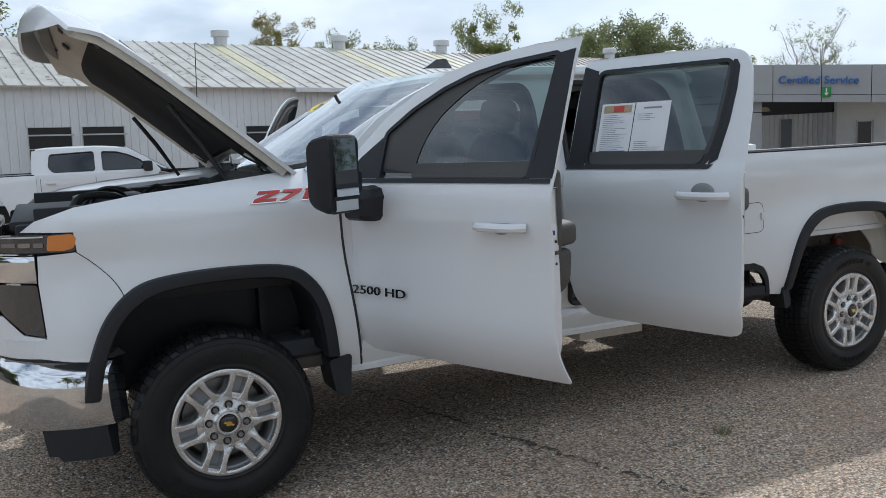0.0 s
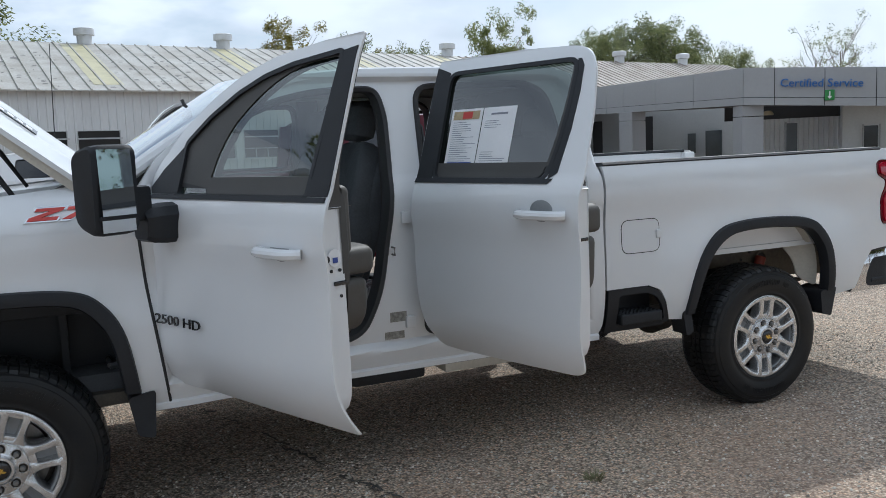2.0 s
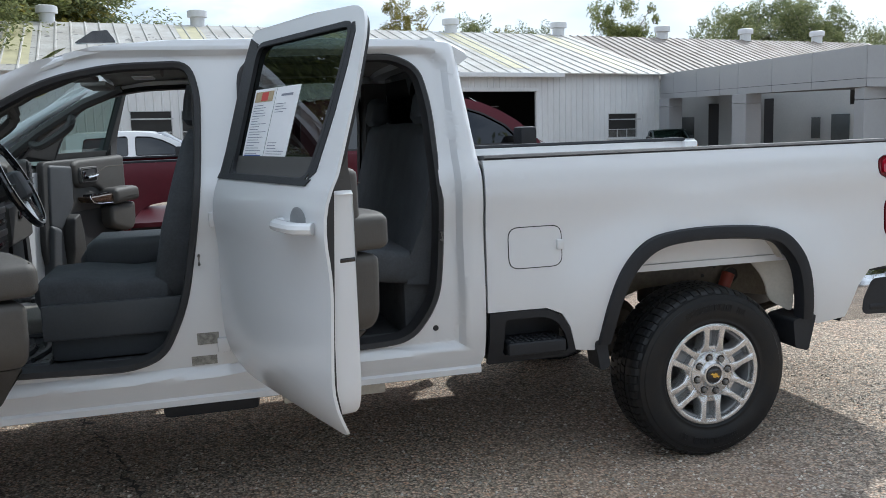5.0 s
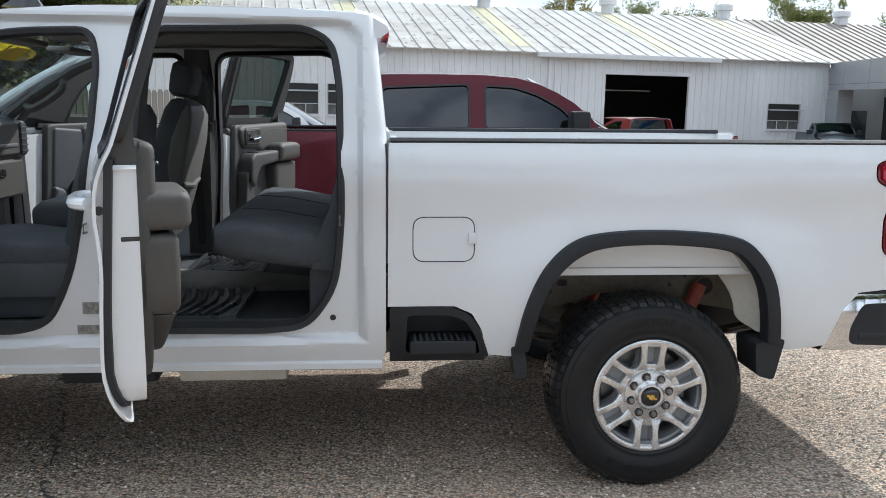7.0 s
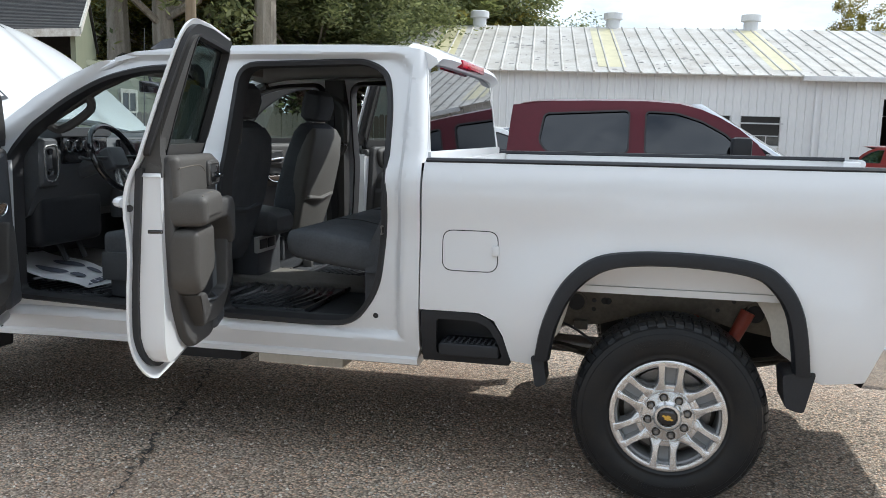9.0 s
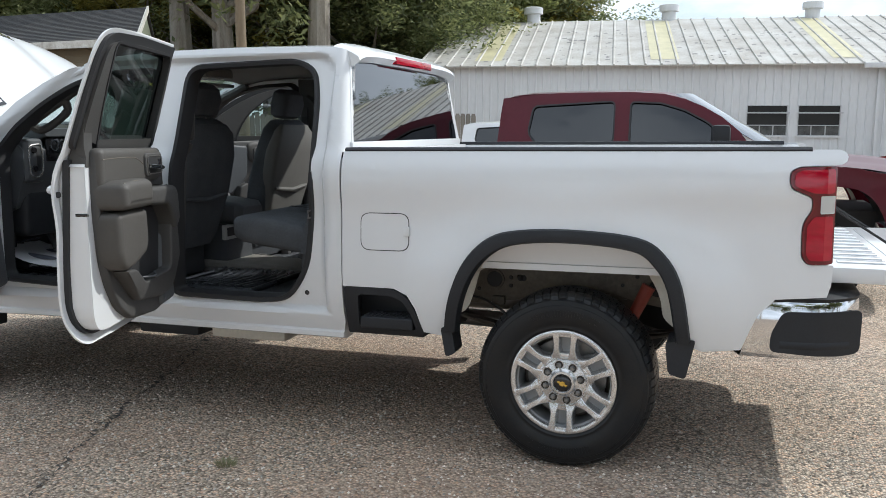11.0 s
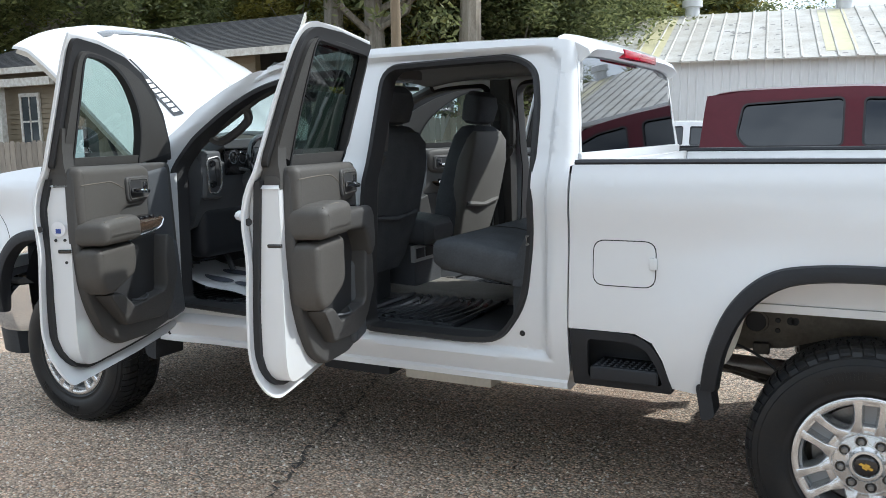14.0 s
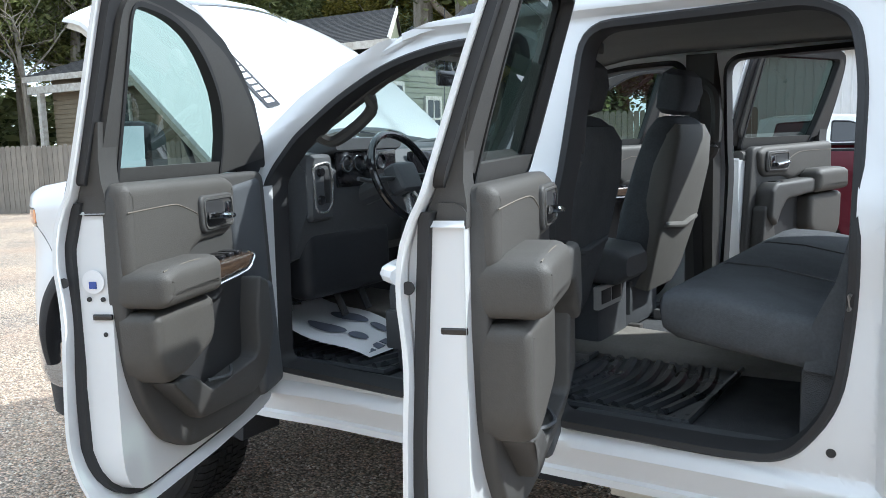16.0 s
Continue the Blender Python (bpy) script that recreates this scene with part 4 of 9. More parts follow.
for z in (0.35, 1.35):
    part("rail", loft([[FA + Vector((0, 0.03, z - 0.25)), FA + Vector((0, 0.07, z - 0.25)), FA + Vector((0, 0.07, z - 0.16)), FA + Vector((0, 0.03, z - 0.16))], [FB + Vector((0, 0.03, z - 0.15)), FB + Vector((0, 0.07, z - 0.15)), FB + Vector((0, 0.07, z - 0.06)), FB + Vector((0, 0.03, z - 0.06))]]), FENCEWOOD, fence, smooth=False)
# second run of fence between the house and the workshop
fence2 = thing("side_board_fence", "weathered grey wooden board fence beside the house", "fence")
FA, FB = Vector((-9.5, 17.0, 0)), Vector((-2.0, 19.5, 0))
t, pos, run = (FB - FA).normalized(), 0.0, (FB - FA).length
while pos < run:
    p = FA + t * pos
    ob = new("board", board_me)
    ob.parent = fence2
    ob.matrix_basis = Matrix.Translation((p.x, p.y, ground_z(p.x, p.y) - 0.02 + rng.uniform(-0.03, 0.03))) @ Matrix.Rotation(math.atan2(t.y, t.x) + rng.uniform(-0.02, 0.02), 4, "Z") @ Matrix.Diagonal((1, 1, 1.25, 1))
    pos += 0.148
POLEWOOD = mat("utility_pole_wood", (0.20, 0.155, 0.10), 0.85, vary=0.3, scale=3, stretch=(5, 5, 0.4), bump=0.2)
tagged(part("utility_pole", tube([(-7.9, 17.0, -0.6), (-7.9, 17.0, 11.0)], [0.16, 0.11], 12), POLEWOOD), "tall brown wooden utility pole", "pole")

# ---- trees ----
BARK = mat("grey_brown_bark", (0.21, 0.18, 0.145), 0.95, vary=0.5, scale=2.5, stretch=(3, 3, 0.5), bump=0.8, bump_scale=18, color2=(0.38, 0.35, 0.30))


def leaf_mat(name, a, b):
    m = bpy.data.materials.new(name)
    m.use_nodes = True
    n, l = m.node_tree.nodes, m.node_tree.links
    p = n["Principled BSDF"]
    p.inputs["Roughness"].default_value = 0.65
    geo, ramp = n.new("ShaderNodeNewGeometry"), n.new("ShaderNodeValToRGB")
    ramp.color_ramp.elements[0].color, ramp.color_ramp.elements[1].color = (*a, 1), (*b, 1)
    l.new(geo.outputs["Random Per Island"], ramp.inputs["Fac"]); l.new(ramp.outputs["Color"], p.inputs["Base Color"])
    tr, ad = n.new("ShaderNodeBsdfTranslucent"), n.new("ShaderNodeMixShader")
    l.new(ramp.outputs["Color"], tr.inputs["Color"])
    ad.inputs[0].default_value = 0.55
    out = n["Material Output"]
    l.new(p.outputs[0], ad.inputs[1]); l.new(tr.outputs[0], ad.inputs[2]); l.new(ad.outputs[0], out.inputs["Surface"])
    return m


LEAF = leaf_mat("green_leaves", (0.088, 0.112, 0.038), (0.35, 0.37, 0.135))
LEAFDARK = leaf_mat("dark_oak_leaves", (0.080, 0.105, 0.044), (0.32, 0.34, 0.15))
LEAFGOLD = leaf_mat("yellowing_leaves", (0.10, 0.10, 0.025), (0.36, 0.31, 0.07))


def make_tree(label, height, spread, seed, leaves, leaf, material, trunk_r=0.28, low=0.35, clumps=46, bare=False):
    rng = random.Random(seed)
    root = thing("tree", label, "tree", group="trees round the lot")
    lean = (rng.uniform(-0.05, 0.05) * height, rng.uniform(-0.05, 0.05) * height)
    pts = [(lean[0] * k * k, lean[1] * k * k, height * 0.72 * k) for k in np.linspace(0, 1, 7)]
    bm = tube([(x + rng.uniform(-0.05, 0.05), y, z - 0.6 * (i == 0)) for i, (x, y, z) in enumerate(pts)], [trunk_r * (1.25 - 0.95 * k) for k in np.linspace(0, 1, 7)], 9)
    tips = []
    for k in range(15):
        h = rng.uniform(low, 0.70) * height
        f = h / (height * 0.72)
        a = rng.uniform(0, math.tau)
        ln = spread * rng.uniform(0.5, 1.0) * (1.1 - 0.35 * f)
        s = Vector((lean[0] * f * f, lean[1] * f * f, h))
        e = s + Vector((math.cos(a) * ln, math.sin(a) * ln, height * rng.uniform(0.08, 0.28)))
        mid = (s + e) / 2 + Vector((rng.uniform(-0.3, 0.3), rng.uniform(-0.3, 0.3), -0.1 * ln))
        tube([s, mid, e], [trunk_r * 0.38 * (1.1 - f), trunk_r * 0.22, trunk_r * 0.08], 6, bm)
        tips += [e, mid + (e - mid) * 0.5]
        if bare:
            for q in range(7):
                s2 = mid + (e - mid) * rng.random()
                tube([s2, s2 + Vector((rng.uniform(-1, 1), rng.uniform(-1, 1), rng.uniform(0.2, 1.2)))], [0.03, 0.008], 4, bm)
    part("trunk", bm, BARK, root)
    centres = []
    for k in range(clumps):
        c = rng.choice(tips) + Vector((rng.gauss(0, spread * 0.26), rng.gauss(0, spread * 0.26), rng.gauss(0, height * 0.075)))
        c.z = min(c.z, height * 1.0)
        centres.append((c, rng.uniform(0.13, 0.27) * spread))
    verts, faces = [], []
    per = leaves // clumps
    for c, r in centres:
        for q in range(per):
            v = Vector((rng.gauss(0, 1), rng.gauss(0, 1), rng.gauss(0, 0.75)))
            v = c + v.normalized() * r * rng.random() ** 0.45
            a, b = rng.uniform(0, math.tau), rng.uniform(-0.9, 0.9)
            u = Vector((math.cos(a), math.sin(a), b)).normalized() * leaf * rng.uniform(0.6, 1.3)
            w = u.cross(Vector((rng.uniform(-1, 1), rng.uniform(-1, 1), 1))).normalized() * leaf * 0.42
            i = len(verts)
            verts += [v - u * 0.5, v + w * 0.5, v + u * 0.6, v - w * 0.5]
            faces.append((i, i + 1, i + 2, i + 3))
    me = bpy.data.meshes.new("crown")
    me.from_pydata([tuple(v) for v in verts], [], faces)
    me.materials.append(material)
    ob = new("crown", me)
    ob.parent = root
    return root


t_a = make_tree("broad green tree with uneven leafy crown", 13, 4.2, 1, 16000, 0.30, LEAF, 0.34, 0.35, 90)
t_b = make_tree("dark green spreading live oak", 12, 5.6, 2, 20000, 0.30, LEAFDARK, 0.42, 0.3, 110)
t_c = make_tree("slim tree with yellowing autumn leaves", 12, 3.0, 3, 8500, 0.26, LEAFGOLD, 0.24, 0.45, 60)
t_d = make_tree("thin half-bare grey tree", 13, 3.6, 4, 1800, 0.24, LEAF, 0.22, 0.4, 40, True)
placed = set()
FULL = {t_a: (1.30, 1.30, 1.32, 1), t_b: (1.05, 1.05, 1.20, 1), t_c: (1.20, 1.20, 1.28, 1), t_d: (0.90, 0.90, 1.0, 1)}     # size of the full-grown copies


def plant(kind, x, y, s, a, sz=None):
    m0 = Matrix.Translation((x, y, ground_z(x, y))) @ Matrix.Rotation(a, 4, "Z") @ Matrix.Diagonal((s, s, sz or s, 1))
    if kind in placed:
        c = copy_thing(kind, m0)
        c.matrix_basis = m0 @ Matrix.Diagonal(FULL[kind])
        return c
    placed.add(kind)
    kind.matrix_basis = m0
    return kind


# far crowns over the workshop roof
plant(t_c, 21.5, 76, 0.95, 0.3, 1.16)
plant(t_b, 27.5, 80, 0.72, 1.0, 1.05)
plant(t_c, 31.8, 82, 0.63, 2.0, 0.77)
plant(t_b, 36.5, 84, 0.63, 0.1, 0.86)
plant(t_a, 44.6, 80, 0.88, 4.0, 1.22)
plant(t_a, 50.5, 86, 0.40, 5.0, 0.64)
for x, y, s, a, sz in ((57.5, 80, 0.85, 0.5, 0.94), (63.0, 83, 1.0, 2.2, 1.07), (68.5, 80, 1.0, 3.7, 1.07), (74.0, 82, 0.85, 5.1, 0.92), (83.0, 86, 0.78, 1.1, 0.86)):
    plant(t_b, x, y, s, a, sz)
plant(t_d, 91.0, 80, 1.05, 0.9, 1.15)
plant(t_d, 96.5, 80, 1.15, 3.1, 1.30)
# the wood behind the house
rng = random.Random(21)
for k, (x, y) in enumerate(((-17.8, 28.5), (-15.4, 28.0), (-11.3, 28.5))):
    plant(t_a if k != 1 else t_b, x, y, 1.15, k * 1.7, 1.35)
for k in range(26):
    x = -44 + k * 1.72
    y = 31 + rng.uniform(0, 9) + (0 if x < -6 else 3)
    if x > -3.6:
        continue
    if x > -10:
        y += 10
    s = rng.uniform(0.75, 1.1)
    plant(rng.choice((t_a, t_b, t_c, t_c, t_a)), x, y, s, rng.uniform(0, 6.2), s * rng.uniform(0.75, 1.0) * (0.75 if x > -8 else 1))
for k in range(20):
    x = -46 + k * 2.2
    if x > -5:
        continue
    plant(rng.choice((t_b, t_a, t_c)), x, 42 + rng.uniform(0, 6), 0.95, rng.uniform(0, 6.2), 0.85)
for x, y, s in ((-31, 15, 0.8), (-34, 20, 1.0), (-30.5, 24, 1.0), (-38, 17, 1.0), (-32, 10.5, 0.85), (-36, 13, 0.9), (-29.5, 19.5, 0.75), (-42, 21, 1.1), (-40, 12, 1.0), (-46, 16, 1.1), (-38, 8, 0.9)):
    plant(rng.choice((t_c, t_b, t_a, t_b)), x, y, s, rng.uniform(0, 6), s * 0.95)
for x, y, s in ((-27.8, 13.2, 0.75), (-28.6, 17.0, 0.8)):
    plant(t_d, x, y, s, rng.uniform(0, 6), s)
for x, y, s in ((-11.8, 35.5, 0.9), (-9.0, 36.5, 0.75), (-14.2, 39.0, 0.9)):
    plant(t_b, x, y, s, x, s * 0.8)
# unseen trees added behind the camera to darken what glass and paint mirror
for x, y, s in ((-14, -26, 1.0), (-7, -30, 0.9), (2, -28, 1.0), (9, -32, 0.8), (18, -27, 1.0), (25, -19, 0.9), (29, -13, 1.0), (34, -18, 1.0), (31, -7, 0.8), (23, -26, 1.0), (38, -11, 1.0)):
    plant(rng.choice((t_b, t_a)), x, y, s, rng.uniform(0, 6))

# low brush along the far edge of the wood
verts, faces = [], []
for k in range(9000):
    x, y = rng.uniform(-46, -4), rng.uniform(27.5, 31)
    if x > -8.5:
        y += 3
    z = ground_z(x, y) + rng.random() ** 1.5 * 3.2
    a = rng.uniform(0, math.tau)
    u = Vector((math.cos(a), math.sin(a), rng.uniform(-0.8, 0.8))).normalized() * rng.uniform(0.15, 0.32)
    w = u.cross(Vector((rng.uniform(-1, 1), rng.uniform(-1, 1), 1))).normalized() * 0.11
    c = Vector((x, y, z))
    i = len(verts)
    verts += [tuple(c - u * 0.5), tuple(c + w), tuple(c + u * 0.6), tuple(c - w)]
    faces.append((i, i + 1, i + 2, i + 3))
for k in range(15000):
    x, y = rng.uniform(-56, -37), rng.uniform(3, 28)
    z = ground_z(x, y) + rng.random() ** 1.3 * 5.0
    a = rng.uniform(0, math.tau)
    u = Vector((math.cos(a), math.sin(a), rng.uniform(-0.8, 0.8))).normalized() * rng.uniform(0.5, 0.9)
    w = u.cross(Vector((rng.uniform(-1, 1), rng.uniform(-1, 1), 1))).normalized() * 0.26
    c = Vector((x, y, z))
    i = len(verts)
    verts += [tuple(c - u * 0.5), tuple(c + w), tuple(c + u * 0.6), tuple(c - w)]
    faces.append((i, i + 1, i + 2, i + 3))
me = bpy.data.meshes.new("brush")
me.from_pydata(verts, [], faces)
me.materials.append(LEAFDARK)
tagged(new("brush", me), "dense green undergrowth below the trees", "undergrowth", kind="stuff")

# ---- the white pickup truck: body ----
truck = thing("pickup_truck", "white crew cab pickup with doors, hood and tailgate open", "pickup truck")
WB = 4.036
side_z = ease([0.40, 0.52, 0.60, 0.72, 0.85, 1.0, 1.12, 1.20, 1.28, 1.36, 1.42, 1.47, 1.52, 1.75, 1.92, 1.99],
              [0.12, 0.070, 0.035, 0.008, 0.0, 0.004, 0.010, 0.008, 0.0, 0.004, 0.022, 0.046, 0.062, 0.128, 0.178, 0.208])


def side(x, z):
    """How far the truck's flank lies inside its widest plane."""
    y = side_z(z)
    k = max(0.0, min(1.0, (0.52 - x) / 0.75))
    y -= 0.085 * k * k * (3 - 2 * k)
    if x < -0.50:
        y += ((-0.50 - x) / 0.42) ** 2 * 0.30
    if x > 4.7:
        y += ((x - 4.7) / 0.45) ** 2 * 0.035
    if z > 1.45 and 1.9 < x < 2.95:
        y += 0.045 * (z - 1.45) * min(1.0, (x - 1.9) / 0.95)      # the greenhouse narrows to the rear
    for cx in (0.0, WB):
        d = math.hypot((x - cx) * 0.95, z - 0.42)
        if z > 0.4 and d < 0.95:
            k = max(0.0, min(1.0, (0.95 - d) / 0.28))
            y -= 0.022 * k * k * (3 - 2 * k) * (1 if z < 1.25 else max(0.0, 1 - (z - 1.25) / 0.15))
    return y


def jamb(x, z):
    """The flank with the door shuts set back."""
    lo, hi = 0.635, 1.955 - max(0.0, 1.25 - x) * 0.72
    d = min(x - 0.66, 2.845 - x, z - lo, (hi - z) * (0.5 if x < 1.25 else 1.0))
    if x > 2.725 and z > 1.835:
        d = 0.12 - math.hypot(x - 2.725, z - 1.835)
    k = max(0.0, min(1.0, d / 0.040))
    return side(x, z) + 0.006 + 0.042 * k * k * (3 - 2 * k)


ARCH_OUT = [(-0.585, 0.60), (-0.550, 0.78), (-0.475, 0.95), (-0.355, 1.065), (-0.20, 1.105), (0.06, 1.112), (0.325, 1.085), (0.445, 1.01), (0.52, 0.87), (0.562, 0.62)]
ARCH_IN = [(-0.515, 0.60), (-0.482, 0.76), (-0.415, 0.905), (-0.312, 1.00), (-0.18, 1.038), (0.05, 1.045), (0.29, 1.022), (0.385, 0.965), (0.452, 0.85), (0.492, 0.62)]


def arch(points, cx, per=5):
    return [(x + cx, z) for x, z in smooth_line(points, per)]


# front fender, with its wheel arch cut out
arch_f = arch(ARCH_OUT, 0.0)
arch_f = [(x * 0.975, 0.62 + (z - 0.62) * 0.975) for x, z in arch_f if z > 0.62]
fender_line = [(-0.60, 0.78), (-0.545, 0.775)] + arch_f[3:] + [(0.562, 0.60), (0.575, 0.535), (0.672, 0.525), (0.655, 0.66), (0.628, 0.88), (0.607, 1.06), (0.592, 1.28),
               (0.588, 1.42), (0.60, 1.505), (0.50, 1.512), (0.22, 1.487), (-0.28, 1.445), (-0.55, 1.408), (-0.70, 1.36), (-0.755, 1.318), (-0.56, 1.312), (-0.553, 1.230), (-0.700, 1.218), (-0.706, 1.105), (-0.694, 0.878), (-0.74, 0.86), (-0.76, 0.80)]


def fender_y(x, z):
    y = side(x, min(z, 1.40))
    if z > 1.33:
        k = (z - 1.33) / 0.18
        y += 0.16 * k * k
    return y


both("front_fender", panel(fender_line, ymap=fender_y, step=0.045, thick=0.012), WHITE, truck)
# dark strip added along the fender edge, painting the shade of the door gap
gap = smooth_line([(0.676, 0.530), (0.661, 0.66), (0.635, 0.88), (0.614, 1.06), (0.599, 1.28), (0.597, 1.40)], 4)
both("fender_gap_seal", tube([(x, fender_y(x, z) + 0.006, z) for x, z in gap], 0.0075, 6), SEAL, truck)
for cx, nm in ((0.0, "front_wheel_flare"), (WB, "rear_wheel_flare")):
    o, i = arch(ARCH_OUT, cx), arch(ARCH_IN, cx)
    both(nm, strip(o, i, side, 0.026, 0.045), PLASTIC, truck, "black plastic wheel arch moulding")

# cab side: pillars, rocker and roof rail round two door openings
cab_line = [(0.615, 0.520), (0.60, 1.0), (0.605, 1.47), (0.70, 1.60), (0.86, 1.735), (1.03, 1.835), (1.20, 1.91), (1.40, 1.962), (1.70, 1.985), (2.2, 1.99), (2.6, 1.985),
            (2.78, 1.978), (2.86, 1.966), (2.92, 1.952), (2.975, 1.945), (2.99, 1.80), (3.012, 1.475), (3.012, 1.458), (2.925, 1.450), (2.925, 0.60), (2.905, 0.535), (2.80, 0.518)]
open_f = rounded([(0.745, 0.72), (0.735, 1.46), (0.83, 1.585), (1.03, 1.735), (1.22, 1.835), (1.45, 1.885), (1.755, 1.893), (1.782, 1.76), (1.765, 1.45), (1.73, 1.20), (1.675, 0.92), (1.58, 0.73), (1.45, 0.69)],
                 [0.06, 0.05, 0.05, 0.1, 0.1, 0.1, 0.06, 0.05, 0.2, 0.2, 0.2, 0.1, 0.1])
open_r = rounded([(1.90, 0.69), (1.935, 1.50), (1.955, 1.90), (2.60, 1.915), (2.71, 1.86), (2.742, 1.70), (2.752, 1.15), (2.72, 0.86), (2.60, 0.70), (2.45, 0.685)],
                 [0.06, 0.2, 0.09, 0.12, 0.08, 0.1, 0.3, 0.2, 0.15, 0.1])
BACK_LEAN, CORNER = 0.095, 0.050


def round_corner(bm):
    """Bends the sheet of the cab side round the cab's rear corner above the belt."""
    for v in bm.verts:
        x, y, z = v.co
        k = max(0.0, min(1.0, (z - 1.40) / 0.06))
        x1 = 2.928 - (z - 1.5) * BACK_LEAN - CORNER
        arc, skin_y = x - x1, jamb(x1, z)
        if arc <= 0 or k == 0:
            continue
        deep = max(0.0, min(CORNER - 0.006, y - jamb(x, z)))
        a = min(arc / CORNER, math.pi / 2)
        over = max(0.0, arc - CORNER * math.pi / 2)
        bent = Vector((x1 + (CORNER - deep) * math.sin(a), skin_y + CORNER - (CORNER - deep) * math.cos(a) + over, z))
        v.co = v.co.lerp(bent, k)
    return bm


both("cab_side", round_corner(panel(cab_line, [open_f, open_r], jamb, 0.022, 0.05)), WHITE, truck, "white painted cab side with door jambs")
for loop in (open_f, open_r):
    ring = [(x, jamb(x, z) - 0.004, z) for x, z in loop]
    c = Vector((sum(p[0] for p in ring) / len(ring), 0, sum(p[2] for p in ring) / len(ring)))
    bm = bmesh.new()
    rings = []
    for k, (px, py, pz) in enumerate(ring):
        a, b = Vector(ring[k - 1]), Vector(ring[(k + 1) % len(ring)])
        t = (b - a).normalized()
        inn = Vector((t.z, 0, -t.x))
        if inn.dot(c - Vector((px, 0, pz))) < 0:
            inn = -inn
        p = Vector((px, py, pz))
        rings.append([p - inn * 0.012, p - inn * 0.004 + Vector((0, -0.012, 0)), p + inn * 0.014 + Vector((0, -0.008, 0)), p + inn * 0.020 + Vector((0, 0.03, 0)), p + inn * 0.016 + Vector((0, 0.10, 0)), p - inn * 0.012 + Vector((0, 0.055, 0))])
    rings.append(rings[0])
    bm = loft(rings, caps=False)
    both("door_opening_seal", bm, SEAL, truck, "black rubber door opening seal")

# rocker lip along the cab's foot
bm = loft([[(x, side(x, 0.53) + dy, z) for dy, z in ((0.0, 0.560), (-0.016, 0.545), (-0.014, 0.520), (0.02, 0.508), (0.10, 0.512), (0.10, 0.56))] for x in np.linspace(0.60, 2.91, 24)])
both("rocker_panel", bm, WHITE, truck)

# roof, windscreen and rear window
def roof_edge(x):
    return float(np.interp(x, [1.20, 1.40, 1.70, 2.2, 2.6, 2.78, 2.86, 2.92], [1.91, 1.962, 1.985, 1.99, 1.985, 1.978, 1.966, 1.952]))


rings = []
for x in np.linspace(1.29, 2.875, 22):
    z0, e = roof_edge(x), side(x, roof_edge(x)) + 0.012 + max(0.0, x - 2.835) ** 2 * 16
    rings.append([(x, e + (W - 2 * e) * k, z0 + (0.035 * (1 - (2 * k - 1) ** 4)) * min(1, (x - 1.15) / 0.2)) for k in np.linspace(0, 1, 15)])
bm = loft(rings, closed=False)
r = bmesh.ops.extrude_face_region(bm, geom=bm.faces[:])
bmesh.ops.translate(bm, vec=(0, 0, -0.025), verts=[g for g in r["geom"] if isinstance(g, bmesh.types.BMVert)])
part("roof", bm, WHITE, truck)
bm = loft([[(2.80, y, 2.014 - dz), (2.885, y, 1.990 - dz), (2.935, y, 1.962 - dz), (2.945, y, 1.940 - dz), (2.905, y, 1.912 - dz), (2.80, y, 1.915 - dz)] for y, dz in ((0.243, 0.036), (0.258, 0.026), (0.33, 0.010), (0.50, 0.0), (1.04, -0.004), (W - 0.50, 0.0), (W - 0.33, 0.010), (W - 0.258, 0.026), (W - 0.243, 0.036))])
part("roof_spoiler_lip", bm, WHITE, truck, "white roof edge spoiler")
part("stop_lamp", box(2.905, 2.950, 0.745, W - 0.745, 1.922, 1.962, 0.008), TAILRED, truck, "red high-mounted stop lamp")


def screen_ring(t, out):
    """A line across the windscreen, from cowl (0) to header (1)."""
    x, z = 0.50 + (1.30 - 0.50) * t, 1.47 + (1.962 - 1.47) * t
    e = 0.17 + 0.07 * t
    return [(x - out - 0.16 * (1 - (2 * k - 1) ** 2), e + (W - 2 * e) * k, z + 0.02 * (1 - (2 * k - 1) ** 2)) for k in np.linspace(0, 1, 13)]


part("windscreen", loft([screen_ring(t, 0) for t in np.linspace(0, 1, 8)], closed=False), GLASS_SCREEN, truck, "large clear laminated windscreen").visible_shadow = False
bm = box(2.91, 2.945, 0.13, W - 0.13, 0.95, 1.50, 0.01)
part("cab_back", bm, WHITE, truck)
back_line = rounded([(0.140, 1.455), (0.246, 1.945), (W - 0.246, 1.945), (W - 0.140, 1.455)], [0, 0.05, 0.05, 0])
glass_line = rounded([(0.172, 1.490), (0.262, 1.925), (W - 0.262, 1.925), (W - 0.172, 1.490)], 0.022)


def turn_back(bm, x0, lean=0.095):
    for v in bm.verts:
        a, d, c = v.co.x, v.co.y, v.co.z
        v.co = (x0 - (c - 1.5) * lean - d, a, c)
    return bm


part("cab_back_frame", turn_back(panel(back_line, [glass_line], None, 0.2, 0.03), 2.930), WHITE, truck)
part("rear_window", turn_back(panel(glass_line, [], None, 0.2, 0.004), 2.928), GLASS_REAR, truck, "tinted rear cab window")
